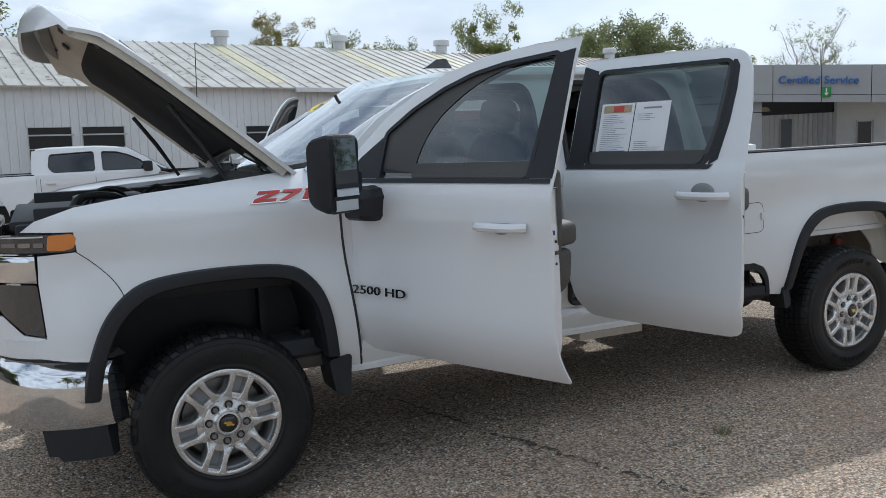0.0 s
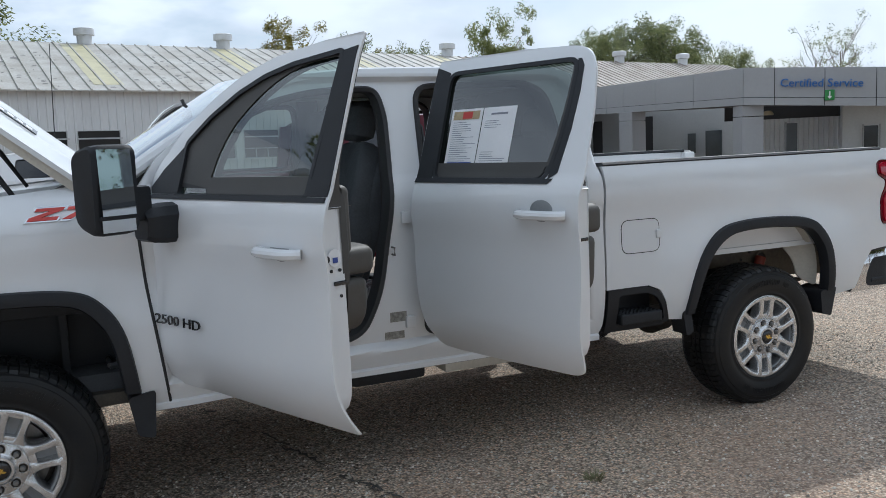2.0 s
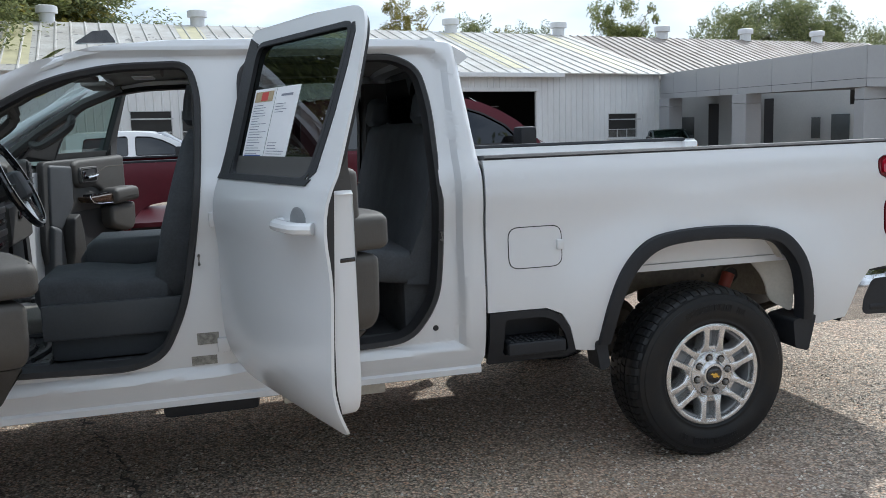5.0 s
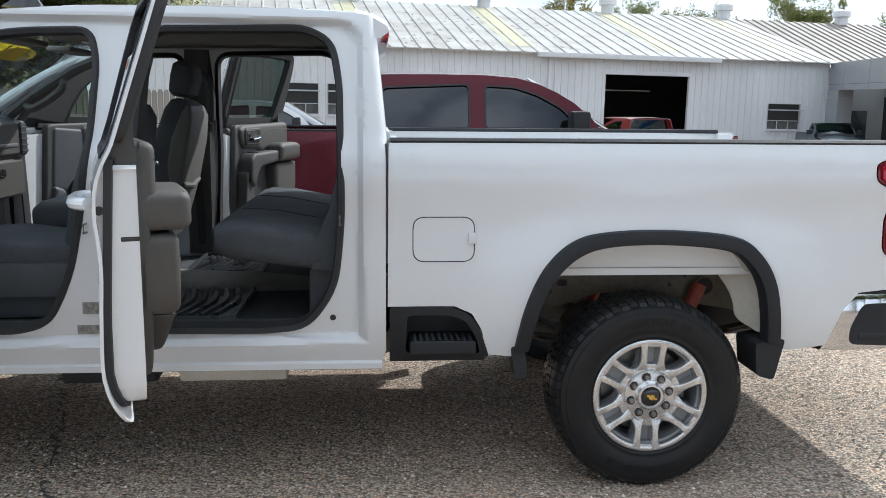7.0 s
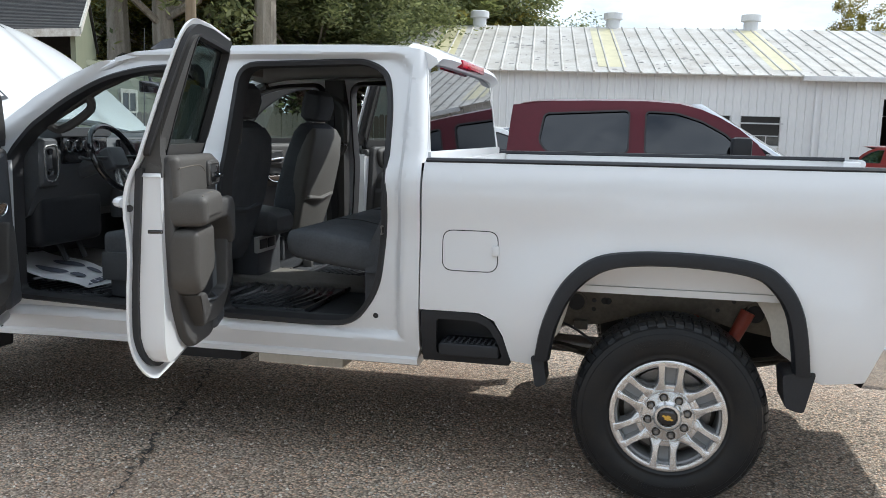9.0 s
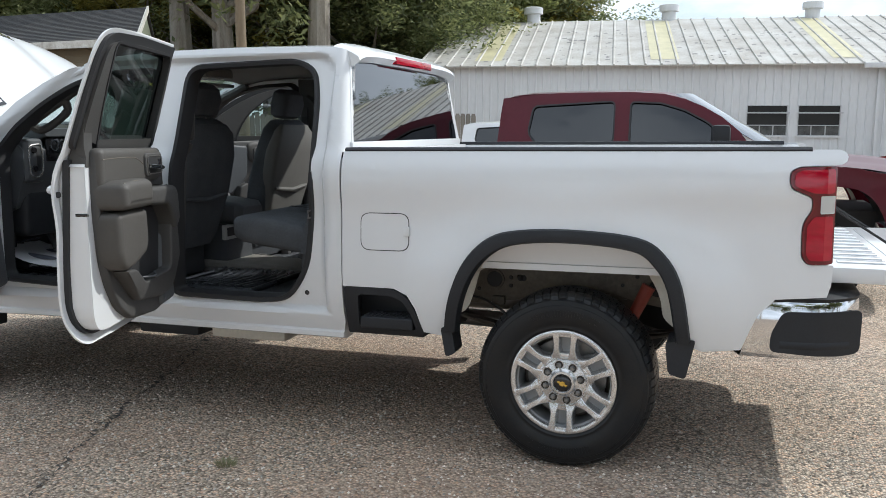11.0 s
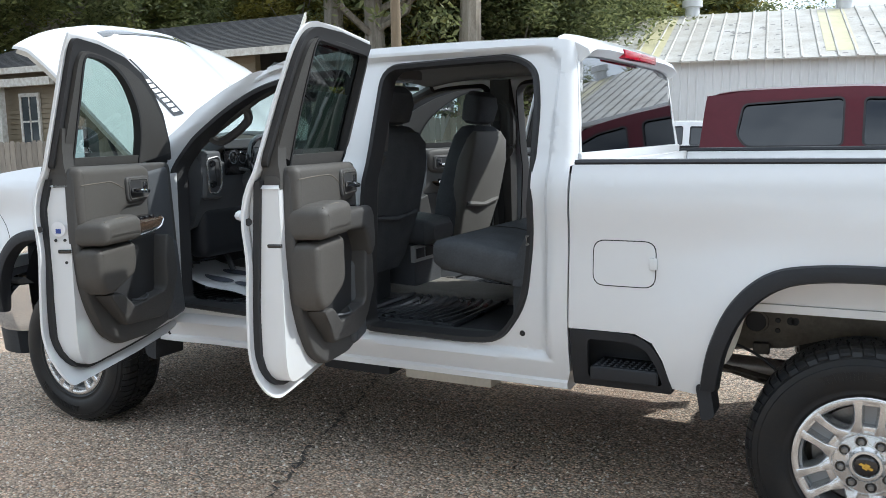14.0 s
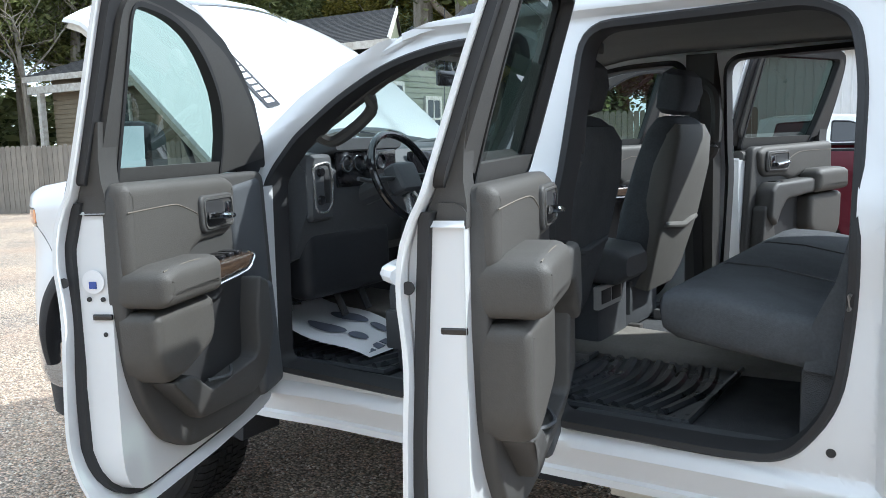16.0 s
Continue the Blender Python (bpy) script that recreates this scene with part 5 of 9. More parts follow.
# A-pillar inner trims and drip rails
for yy in (0, 1):
    for a, b, r0 in (((0.50, 0.155, 1.48), (1.40, 0.235, 1.958), 0.036),):
        pts = [a, ((a[0] + b[0]) / 2, (a[1] + b[1]) / 2 - 0.005, (a[2] + b[2]) / 2 + 0.045), b]
        pts = [(x, (W - y) if yy else y, z) for x, y, z in smooth_line(pts, 6)]
        part("windscreen_pillar", tube(pts, [r0 * (1.0 - 0.75 * (k / (len(pts) - 1)) ** 2) for k in range(len(pts))], 10), WHITE, truck)

# cargo bed
step_cut = [(2.932, 0.795), (3.205, 0.795), (3.275, 0.765), (3.315, 0.70), (3.35, 0.585)]
arch_r = [(WB + (x - WB) * 0.975, 0.62 + (z - 0.62) * 0.975) for x, z in arch(ARCH_OUT, WB)]
bed_line = [(2.937, 1.455)] + step_cut + [(3.445, 0.572)] + arch_r[1:-1] + [(4.60, 0.60), (4.64, 0.585), (4.80, 0.605), (4.835, 0.70), (4.86, 0.76), (4.93, 0.835), (5.13, 0.85), (5.145, 0.90), (5.150, 0.985), (5.045, 0.985), (5.02, 1.02), (5.02, 1.16), (5.055, 1.215), (5.055, 1.265),
            (4.975, 1.30), (4.962, 1.33), (4.965, 1.375), (5.00, 1.395), (5.140, 1.400), (5.166, 1.404), (5.183, 1.416), (5.188, 1.434), (5.180, 1.452), (5.160, 1.463), (4.9, 1.464)]
notch = {(5.045, 0.985): 0.02, (5.02, 1.02): 0.02, (5.02, 1.16): 0.03, (5.055, 1.215): 0.02, (5.055, 1.265): 0.02, (4.975, 1.30): 0.014, (4.962, 1.33): 0.014, (4.965, 1.375): 0.014, (5.00, 1.395): 0.02}
bed_line = rounded(bed_line, [notch.get(p, 0.0) for p in bed_line])
fuel_hole = rounded([(3.032, 0.978), (3.032, 1.162), (3.285, 1.162), (3.285, 0.978)], 0.05)
both("bed_side", panel(bed_line, [], lambda x, z: side(x, z) - (0.0), 0.045, 0.02), WHITE, truck, "white cargo bed side")
fuel_in = rounded([(3.036, 0.982), (3.036, 1.158), (3.281, 1.158), (3.281, 0.982)], 0.047)
part("fuel_door_gap", panel(fuel_hole, [rounded([(3.0365, 0.9825), (3.0365, 1.1575), (3.2805, 1.1575), (3.2805, 0.9825)], 0.047)], lambda x, z: side(x, z) - 0.0012, 0.05, 0.001), SEAL, truck)
fd = part("fuel_door", panel(fuel_in, [], lambda x, z: side(x, z) - 0.002, 0.05, 0.003), WHITE, truck)
part("finger_tab", box(3.258, 3.290, side(3.27, 1.07) - 0.014, side(3.27, 1.07) + 0.003, 1.052, 1.098, 0.006), WHITE, fd)
# bed step notch
bm = panel(rounded([(2.94, 0.548), (2.94, 0.792), (3.20, 0.792), (3.27, 0.76), (3.31, 0.70), (3.352, 0.575)], [0.01, 0.01, 0.06, 0.05, 0.05, 0.01]),
           [rounded([(3.005, 0.590), (3.012, 0.757), (3.19, 0.757), (3.25, 0.733), (3.292, 0.67), (3.315, 0.590)], 0.02)], lambda x, z: side(x, z) - 0.004, 0.05, 0.025)
both("bed_step_surround", bm, PLASTIC, truck, "black plastic bed-side step recess")
bm = box(3.022, 3.298, -0.002, 0.20, 0.588, 0.648, 0.014, 3)
add_box(bm, 2.96, 3.33, 0.16, 0.21, 0.55, 0.79)
add_box(bm, 2.96, 3.34, 0.05, 0.21, 0.548, 0.592, 0.01)
for i in range(10):
    for j in range(4):
        cx, cy = 3.045 + i * 0.0255, 0.022 + j * 0.030
        loft([[(cx - 0.008, cy - 0.008, 0.646), (cx + 0.008, cy - 0.008, 0.646), (cx + 0.008, cy + 0.008, 0.646), (cx - 0.008, cy + 0.008, 0.646)], [(cx - 0.004, cy - 0.004, 0.653), (cx + 0.004, cy - 0.004, 0.653), (cx + 0.004, cy + 0.004, 0.653), (cx - 0.004, cy + 0.004, 0.653)]], bm=bm)
both("bed_step", bm, PLASTIC, truck, "ribbed black plastic step tread")
bm = loft([[(x, side(x, 1.45) + dy, z) for dy, z in ((0.004, 1.455), (-0.001, 1.464), (0.01, 1.474), (0.10, 1.474), (0.108, 1.460), (0.10, 1.452))] for x in np.linspace(2.945, 5.05, 20)])
both("bed_rail_cap", bm, PLASTIC, truck, "black plastic cap on the bed rail")
bm = box(2.99, 5.05, 0.108, 0.14, 0.93, 1.455, 0.006)
both("bed_inner_wall", bm, WHITE, truck)
bed_floor = part("bed_floor", box(2.96, 5.145, 0.10, W - 0.10, 0.90, 0.93), WHITE, truck, "ribbed white painted bed floor")
for i in range(13):
    yy = 0.36 + i * (W - 0.72) / 12
    part("rib", box(2.99, 5.10, yy - 0.03, yy + 0.03, 0.928, 0.942, 0.004), WHITE, bed_floor)
both("bed_rear_post", box(5.04, 5.138, 0.085, 0.19, 0.86, 1.452, 0.012), WHITE, truck)
part("bed_front_wall", box(2.955, 2.99, 0.11, W - 0.11, 0.92, 1.46, 0.008), WHITE, truck)
# wheel tubs inside the bed are seen from below as cream sheet
bm = loft([[(x, y, z) for x, z in arch([(a * 0.98, b + 0.02) for a, b in ARCH_IN], WB, 3) if z > 0.88] for y in (0.05, 0.16, 0.34, 0.44)], closed=False)
both("wheel_house", bm, CREAM, truck, "cream primer-coated inner wheel house")
bm = panel(rounded([(3.50, 0.93), (3.60, 1.04), (4.46, 1.04), (4.52, 0.92), (4.40, 0.905), (3.62, 0.91)], 0.02), [], lambda x, z: 0.40, 0.2, 0.012)
for cx in (3.72, 3.86, 4.26, 4.40):
    loft([[(cx - 0.028, y, 0.908), (cx + 0.028, y, 0.908), (cx + 0.012, y, 0.874), (cx - 0.012, y, 0.874)] for y in (0.384, 0.398)], bm=bm)
add_box(bm, 4.0, 4.055, 0.385, 0.41, 0.862, 0.90, 0.004)
both("bed_underside_flange", bm, CREAM, truck)
bm = panel(smooth_line([(4.515, 0.66), (4.465, 0.70), (4.45, 0.77), (4.425, 0.83), (4.385, 0.90), (4.385, 0.99), (4.47, 1.0), (4.545, 0.88), (4.555, 0.66)], 4, True), [], lambda x, z: 0.10 + (4.55 - x) * 0.7, 0.06, 0.01)
both("rear_splash_panel", bm, CREAM, truck)
bm = panel(smooth_line([(3.512, 0.69), (3.545, 0.70), (3.575, 0.78), (3.60, 0.88), (3.63, 0.97), (3.56, 0.96), (3.525, 0.84)], 4, True), [], lambda x, z: 0.07 + (x - 3.50) * 0.6, 0.06, 0.01)
both("forward_splash_panel", bm, CREAM, truck)
# mud flaps
for x0, x1, x2, x3, nm in ((0.50, 0.615, 0.60, 0.53, "front_mud_flap"), (4.485, 4.615, 4.575, 4.500, "rear_mud_flap")):
    z0, z1 = (0.60, 0.41) if nm[0] == "f" else (0.62, 0.46)
    bm = panel(rounded([(x0, z0), (x1, z0 + 0.02), (x2, z1), (x3, z1 + 0.02)], 0.02), [], lambda x, z: -0.005, 0.2, 0.20)
    both(nm, bm, PLASTIC, truck)
bm = panel(rounded([(3.44, 0.62), (3.495, 0.62), (3.515, 0.495), (3.465, 0.475)], 0.02), [], lambda x, z: 0.0, 0.2, 0.12)
both("forward_mud_flap", bm, PLASTIC, truck)

# tail lamps
lamp_line = rounded([(5.150, 0.988), (5.048, 0.988), (5.024, 1.022), (5.024, 1.158), (5.058, 1.213), (5.058, 1.268), (4.979, 1.303), (4.966, 1.33), (4.969, 1.372), (5.002, 1.391), (5.150, 1.396)], [0.01, 0.02, 0.02, 0.03, 0.02, 0.02, 0.014, 0.014, 0.014, 0.02, 0.01])


def lamp_y(x, z):
    return side(x, z) - 0.006 + max(0, x - 5.11) * 0.9


tl, tl2 = both("tail_lamp", panel(lamp_line, [], lamp_y, 0.03, 0.03), TAILDARK, truck, "red tail lamp with a notched outline")
red_a = rounded([(5.055, 1.005), (5.040, 1.03), (5.040, 1.15), (5.068, 1.19), (5.142, 1.19), (5.142, 1.005)], 0.012)
red_b = rounded([(4.985, 1.315), (4.985, 1.365), (5.01, 1.38), (5.142, 1.385), (5.142, 1.285), (5.06, 1.285)], 0.012)
for p0 in (tl, tl2):
    for shape, m0 in ((red_a, TAILRED), (red_b, TAILRED), (rounded([(5.088, 1.20), (5.088, 1.275), (5.146, 1.275), (5.146, 1.20)], 0.006), PEARL)):
        bm = panel(shape, [], lambda x, z: lamp_y(x, z) - 0.010, 0.03, 0.012)
        part("lens", mirrored(bm) if p0 is tl2 else bm, m0, p0)

# rear bumper with corner steps
def bump_ring(s):
    """Cross-section of the rear bumper at plan position s (0 at the flank's front end, 1 at the truck's middle)."""
    path = smooth_line([(4.803, 0.036), (4.90, 0.030), (5.00, 0.03), (5.15, 0.06), (5.26, 0.16), (5.29, 0.34), (5.30, 1.04)], 6)
    k = s * (len(path) - 1)
    i = min(int(k), len(path) - 2)
    return tuple(path[i][j] + (path[i + 1][j] - path[i][j]) * (k - i) for j in (0, 1))


rings = []
for s in [0.0, 0.004, 0.012] + list(np.linspace(0.03, 1, 26)):
    x, y = bump_ring(s)
    top = 0.80 + min(1, s * 20) * 0.025
    lean = 0.25 * max(0.0, 1 - s * 8)
    rings.append([(x + dx + lean * (z - 0.60), y + dy, z) for dx, dy, z in ((0, 0.012, 0.575), (0, 0, 0.60), (0, 0, top - 0.025), (0, 0.012, top), (-0.03, 0.10, top), (-0.04, 0.10, 0.58))])
both("rear_bumper", loft(rings), CHROME, truck, "chrome rear bumper with corner steps")
bm = panel(rounded([(4.915, 0.604), (4.918, 0.68), (4.965, 0.782), (5.286, 0.785), (5.280, 0.60), (5.20, 0.592)], 0.03), [], lambda x, z: 0.026 + max(0, x - 5.08) ** 1.35 * 0.93, 0.03, 0.016)
bump_y = lambda x: 0.026 + max(0, x - 5.08) ** 1.35 * 0.93
both("corner_step_recess", bm, PLASTIC, truck, "black plastic bumper corner step")
bm = loft([[(x, bump_y(x) - 0.004 + dy, z) for dy, z in ((0.004, 0.622), (0.0, 0.630), (0.0, 0.646), (0.006, 0.656), (0.08, 0.662), (0.08, 0.622))] for x in np.linspace(4.955, 5.235, 12)])
both("corner_step_tread", bm, PLASTIC, truck)
bm = loft([[(x, y + 0.004, 0.825), (x, y - 0.004, 0.838), (x - 0.01, y + 0.05, 0.848), (x - 0.10, y + 0.14, 0.848), (x - 0.10, y + 0.14, 0.825)] for x, y in (bump_ring(s) for s in np.linspace(0.2, 1, 16))])
both("bumper_top_pad", bm, PLASTIC, truck)

# lowered tailgate
bm = box(5.135, 5.72, 0.20, W - 0.20, 0.885, 0.955, 0.012)
for i in range(11):
    yy = 0.36 + i * (W - 0.72) / 10
    add_box(bm, 5.20, 5.40, yy - 0.035, yy + 0.035, 0.954, 0.962, 0.003)
add_box(bm, 5.44, 5.66, 0.34, W - 0.34, 0.954, 0.960, 0.003)
add_box(bm, 5.70, 5.745, 0.21, W - 0.21, 0.87, 0.962, 0.012)
gate = part("tailgate", bm, WHITE, truck, "white tailgate lowered flat")
part("gate_edge_guard", box(5.69, 5.75, 0.24, W - 0.24, 0.960, 0.972, 0.005), GREYTRIM, gate)
for yy, s in ((0.195, 1), (W - 0.195, -1)):
    part("cable", tube([(5.14, yy + 0.01 * s, 1.22), (5.58, yy - 0.004 * s, 0.93)], 0.006, 6), SEAL, gate)
    part("latch", box(5.55, 5.61, yy - 0.008, yy + 0.008, 0.895, 0.945, 0.006), GLOSSBLACK, gate)
    part("bolt", box(5.63, 5.645, yy - 0.006, yy + 0.006, 0.915, 0.93, 0.004), SEAL, gate)

# ---- wheels ----


def make_wheel(parent, cx, cy, flip=False, name="wheel", R=0.413, r=0.242, width=0.275, tread=True, turn=0.2, rim_mat=None, nut_turn=0.0):
    """A wheel about the y axis; its outer face lies at cy and looks to -y (or +y when flipped)."""
    s = -1 if flip else 1
    hub = part(name, lathe([(r * 0.98, 0.03), (r * 0.98, width - 0.02), (r * 0.90, width - 0.01), (r * 0.88, 0.04)], 40, close=True), DARKALLOY, parent)
    hub.matrix_basis = Matrix.Translation((cx, cy, 0.402 if R > 0.4 else R - 0.012)) @ Matrix.Diagonal((1, s, 1, 1)) @ pose(0, 0, 0, 0, math.degrees(turn), 0)
    d0 = 0.006 if tread else 0.0
    prof = [(r, 0.010), (r + 0.006, -0.004), (r + 0.016, -0.010), (r + 0.028, -0.008), (r + 0.036, -0.011), (r + 0.060, -0.018), (r + 0.095, -0.019), (r + 0.118, -0.015), (r + 0.121, -0.011), (r + 0.140, -0.006), (R - 0.020 - d0 * 0.3, 0.010), (R - 0.009 - d0 * 0.6, 0.026), (R - d0, 0.05),
            (R - d0, width - 0.05), (R - 0.009 - d0 * 0.6, width - 0.028), (R - 0.03, width), (r + 0.05, width + 0.01), (r, width - 0.015)]
    bm = lathe(prof, 84, close=True)
    tyre = part("tyre", bm, RUBBER, hub, "black all-terrain tyre")
    if tread:
        # shoulder lugs reach round onto the sidewall, in long and short turns; three rows of blocks lie between
        verts, faces = [], []
        quad = ((0, 1, 2, 3), (7, 6, 5, 4), (0, 4, 5, 1), (1, 5, 6, 2), (2, 6, 7, 3), (3, 7, 4, 0))

        def lug(a, half, profile, skew=0.0):
            """A block of tread at angle a; profile: (radius, y) from the sidewall inwards."""
            for (r0, y0), (r1, y1) in zip(profile, profile[1:]):
                i = len(verts)
                for rr, yy, dn in ((r0, y0, 0.0), (r1, y1, 0.0), (r1 - 0.016, y1 + 0.002, 0.0), (r0 - 0.016, y0 + 0.004, 0.0)):
                    b0 = a + skew * (yy - 0.13) - half / R
                    verts.append((rr * math.cos(b0), yy, rr * math.sin(b0)))
                for rr, yy, dn in ((r0, y0, 0.0), (r1, y1, 0.0), (r1 - 0.016, y1 + 0.002, 0.0), (r0 - 0.016, y0 + 0.004, 0.0)):
                    b0 = a + skew * (yy - 0.13) + half / R
                    verts.append((rr * math.cos(b0), yy, rr * math.sin(b0)))
                faces.extend([tuple(i + q for q in f) for f in quad])

        for k in range(66):
            a = k * math.tau / 66
            short = 0.010 * (k % 2)
            lug(a, 0.0168, [(R - 0.030 + short, -0.001 + 0.006 * (k % 2)), (R - 0.012, 0.014), (R - 0.002, 0.032), (R + 0.001, 0.052), (R + 0.002, 0.082)], 0.35)
            lug(a + 0.02, 0.0150, [(R + 0.001, width - 0.082), (R + 0.001, width - 0.05), (R - 0.012, width - 0.016)], -0.35)
            for q in range(3):
                y0 = 0.090 + q * 0.036
                lug(a + 0.03 * (q - 1), 0.0160, [(R + 0.002, y0), (R + 0.003, y0 + 0.030)], 0.5 * (q - 1))
        me = bpy.data.meshes.new("tread")
        me.from_pydata(verts, [], faces)
        me.materials.append(RUBBER)
        tr = new("tread", me)
        tr.parent = tyre
        tagged(tr, kind="stuff")
        bm = bmesh.new()
        for base_a in (0.62, 3.7):
            for k in range(13):
                if k == 10:
                    continue
                a0 = base_a + k * 0.078
                m0 = Matrix.Rotation(a0, 4, "Y")
                add_box(bm, r + 0.068, r + 0.098, -0.0215, -0.016, -0.009, -0.004, 0.0, m=m0)
                add_box(bm, r + 0.068, r + 0.098, -0.0215, -0.016, 0.004, 0.009, 0.0, m=m0)
                add_box(bm, r + (0.068, 0.080, 0.092)[k % 3], r + (0.074, 0.086, 0.098)[k % 3], -0.0215, -0.016, -0.004, 0.004, 0.0, m=m0)
        tagged(part("sidewall_marking", bm, RUBBER, tyre), kind="stuff")
    # alloy: outer lip, six pairs of spokes, hub with eight nuts
    rm = rim_mat or ALLOY
    part("rim_lip", lathe([(r, 0.012), (r + 0.003, -0.006), (r - 0.003, -0.010), (r - 0.010, -0.010), (r - 0.019, -0.007), (r - 0.023, 0.004), (r - 0.022, 0.05), (r, 0.05)], 72, close=True), rm, hub)
    part("rim_barrel", lathe([(r - 0.030, 0.02), (r - 0.034, 0.10), (r - 0.030, width - 0.03), (r - 0.022, width - 0.03), (r - 0.022, 0.02)], 48, close=True), DARKALLOY, hub)
    for k in range(6):
        bm = bmesh.new()
        m0 = Matrix.Rotation(k * math.tau / 6, 4, "Y")
        for d in (-1, 1):
            ring = []
            for rad, off, half, y0 in ((0.096, 0.036, 0.034, 0.010), (0.116, 0.0375, 0.0265, 0.002), (0.134, 0.0375, 0.0185, -0.003), (0.152, 0.037, 0.0150, -0.006), (0.185, 0.0385, 0.0150, -0.009), (r - 0.030, 0.0415, 0.0175, -0.0105), (r - 0.020, 0.043, 0.0225, -0.0105), (r - 0.010, 0.043, 0.026, -0.009)):
                ring.append([m0 @ Vector((rad, yy, d * off + s0 * half)) for s0, yy in ((-1.35, 0.060), (-1.12, 0.022), (-0.98, y0 + 0.010), (-0.74, y0 + 0.001), (-0.66, y0), (0.66, y0), (0.74, y0 + 0.001), (0.98, y0 + 0.010), (1.12, 0.022), (1.35, 0.060))])
            loft(ring, bm=bm)
        for r0, r1, y0 in ((0.110, 0.136, 0.006), (r - 0.028, r - 0.014, -0.006)):
            add_box(bm, r0, r1, y0, 0.05, -0.026, 0.026, 0.004, m=m0)
        part("spoke", bm, rm, hub, "machined silver twin spoke")
        if tread:
            part("slot_floor", box(0.125, r - 0.02, 0.045, 0.052, -0.024, 0.024, 0.0, m=m0), DARKALLOY, hub)
    bm = lathe([(0.040, -0.014), (0.044, -0.018), (0.053, -0.017), (0.060, -0.006), (0.070, 0.000), (0.100, 0.000), (0.106, 0.003), (0.108, 0.009), (0.111, 0.009), (0.113, 0.004), (0.120, 0.006), (0.126, 0.016), (0.127, 0.075), (0.001, 0.08)], 56)
    part("hub_face", bm, rm, hub)
    for k in range(8):
        a = k * math.tau / 8 + nut_turn
        c0 = (0.083 * math.cos(a), 0.0, 0.083 * math.sin(a))
        bm = lathe([(0.0005, -0.016), (0.008, -0.016), (0.0115, -0.010), (0.0120, 0.004), (0.016, 0.0005), (0.016, 0.01)], 6 if tread else 8, None, c0)
        part("lug_nut", bm, STEEL, hub)
        if tread:
            part("nut_pocket", lathe([(0.0005, -0.0008), (0.0185, -0.0008), (0.0205, 0.003)], 16, None, c0), GLOSSBLACK, hub)
            part("pocket_rim", lathe([(0.0195, 0.002), (0.0200, -0.003), (0.0225, -0.003), (0.0245, 0.002)], 16, None, c0), rm, hub)
    cap = part("hub_cap", lathe([(0.0005, -0.023), (0.026, -0.0225), (0.036, -0.019), (0.040, -0.012), (0.041, 0.03)], 32), GLOSSBLACK, hub)
    bm = bmesh.new()
    tilt = Matrix.Rotation(-turn + (0.42 if tread else 0.0), 4, "Y")
    loft([[tilt @ Vector((x, y, z)) for x, z in ((-0.024, -0.004), (-0.0105, -0.004), (-0.0095, -0.0105), (0.0075, -0.0105), (0.0085, -0.004), (0.022, -0.004), (0.025, 0.005), (0.0105, 0.005), (0.0115, 0.0115), (-0.0055, 0.0115), (-0.0065, 0.005), (-0.0210, 0.005))] for y in (-0.026, -0.021)], bm=bm)
    part("badge", bm, GOLD, cap)
    bm = lathe([(0.05, 0.10), (0.185, 0.10), (0.185, 0.13), (0.05, 0.13)], 36, close=True)
    part("brake_disc", bm, STEEL, hub)
    bm = lathe([(0.01, 0.14), (r * 0.9, 0.14), (r * 0.9, 0.2), (0.01, 0.2)], 24)
    part("drum_backing", bm, FRAME, hub)
    return hub


make_wheel(truck, 0.0, -0.045, turn=0.89)
make_wheel(truck, WB, -0.010, turn=0.56)
make_wheel(truck, 0.0, W + 0.045, True, turn=0.9)
make_wheel(truck, WB, W + 0.010, True, turn=0.1)

# ---- underbody ----
for y0 in (0.42, W - 0.52):
    bm = loft([[(x, y0, z0), (x, y0 + 0.10, z0), (x, y0 + 0.10, z1), (x, y0, z1)] for x, z0, z1 in ((-0.75, 0.58, 0.80), (0.10, 0.58, 0.78), (0.34, 0.465, 0.545), (2.90, 0.465, 0.545), (3.15, 0.58, 0.82), (3.42, 0.655, 0.895), (3.72, 0.69, 0.895), (3.90, 0.75, 0.895), (4.15, 0.765, 0.895), (4.32, 0.71, 0.895), (4.60, 0.66, 0.895), (5.10, 0.62, 0.86))])
    part("frame_rail", bm, WAXED, truck, "brown wax-coated frame rail")
for cx, cz in ((3.60, 0.792), (4.415, 0.782)):
    part("rail_hole", lathe([(0.0005, 0.0), (0.038, 0.0), (0.043, 0.004)], 20, center=(cx, 0.415, cz)), SEAL, truck)
    part("hole_flange", lathe([(0.041, 0.006), (0.041, -0.004), (0.050, -0.003), (0.052, 0.006)], 20, center=(cx, 0.415, cz)), WAXED, truck)
for cx, cz, rr in ((3.685, 0.803, 0.009), (3.685, 0.760, 0.009), (3.735, 0.803, 0.015), (3.75, 0.803, 0.015), (3.515, 0.738, 0.009), (4.32, 0.836, 0.009), (4.345, 0.742, 0.009), (4.25, 0.79, 0.008)):
    part("rail_bolt_hole", lathe([(0.0005, 0.0), (rr, 0.0), (rr + 0.002, 0.004)], 12, center=(cx, 0.415, cz)), SEAL, truck)
part("brake_line", tube(smooth_line([(3.30, 0.40, 0.70), (3.50, 0.39, 0.70), (3.62, 0.37, 0.66), (3.70, 0.36, 0.60)], 5), 0.006, 6), SEAL, truck)
part("line_bracket", box(3.595, 3.66, 0.375, 0.412, 0.665, 0.71, 0.006), FRAME, truck)
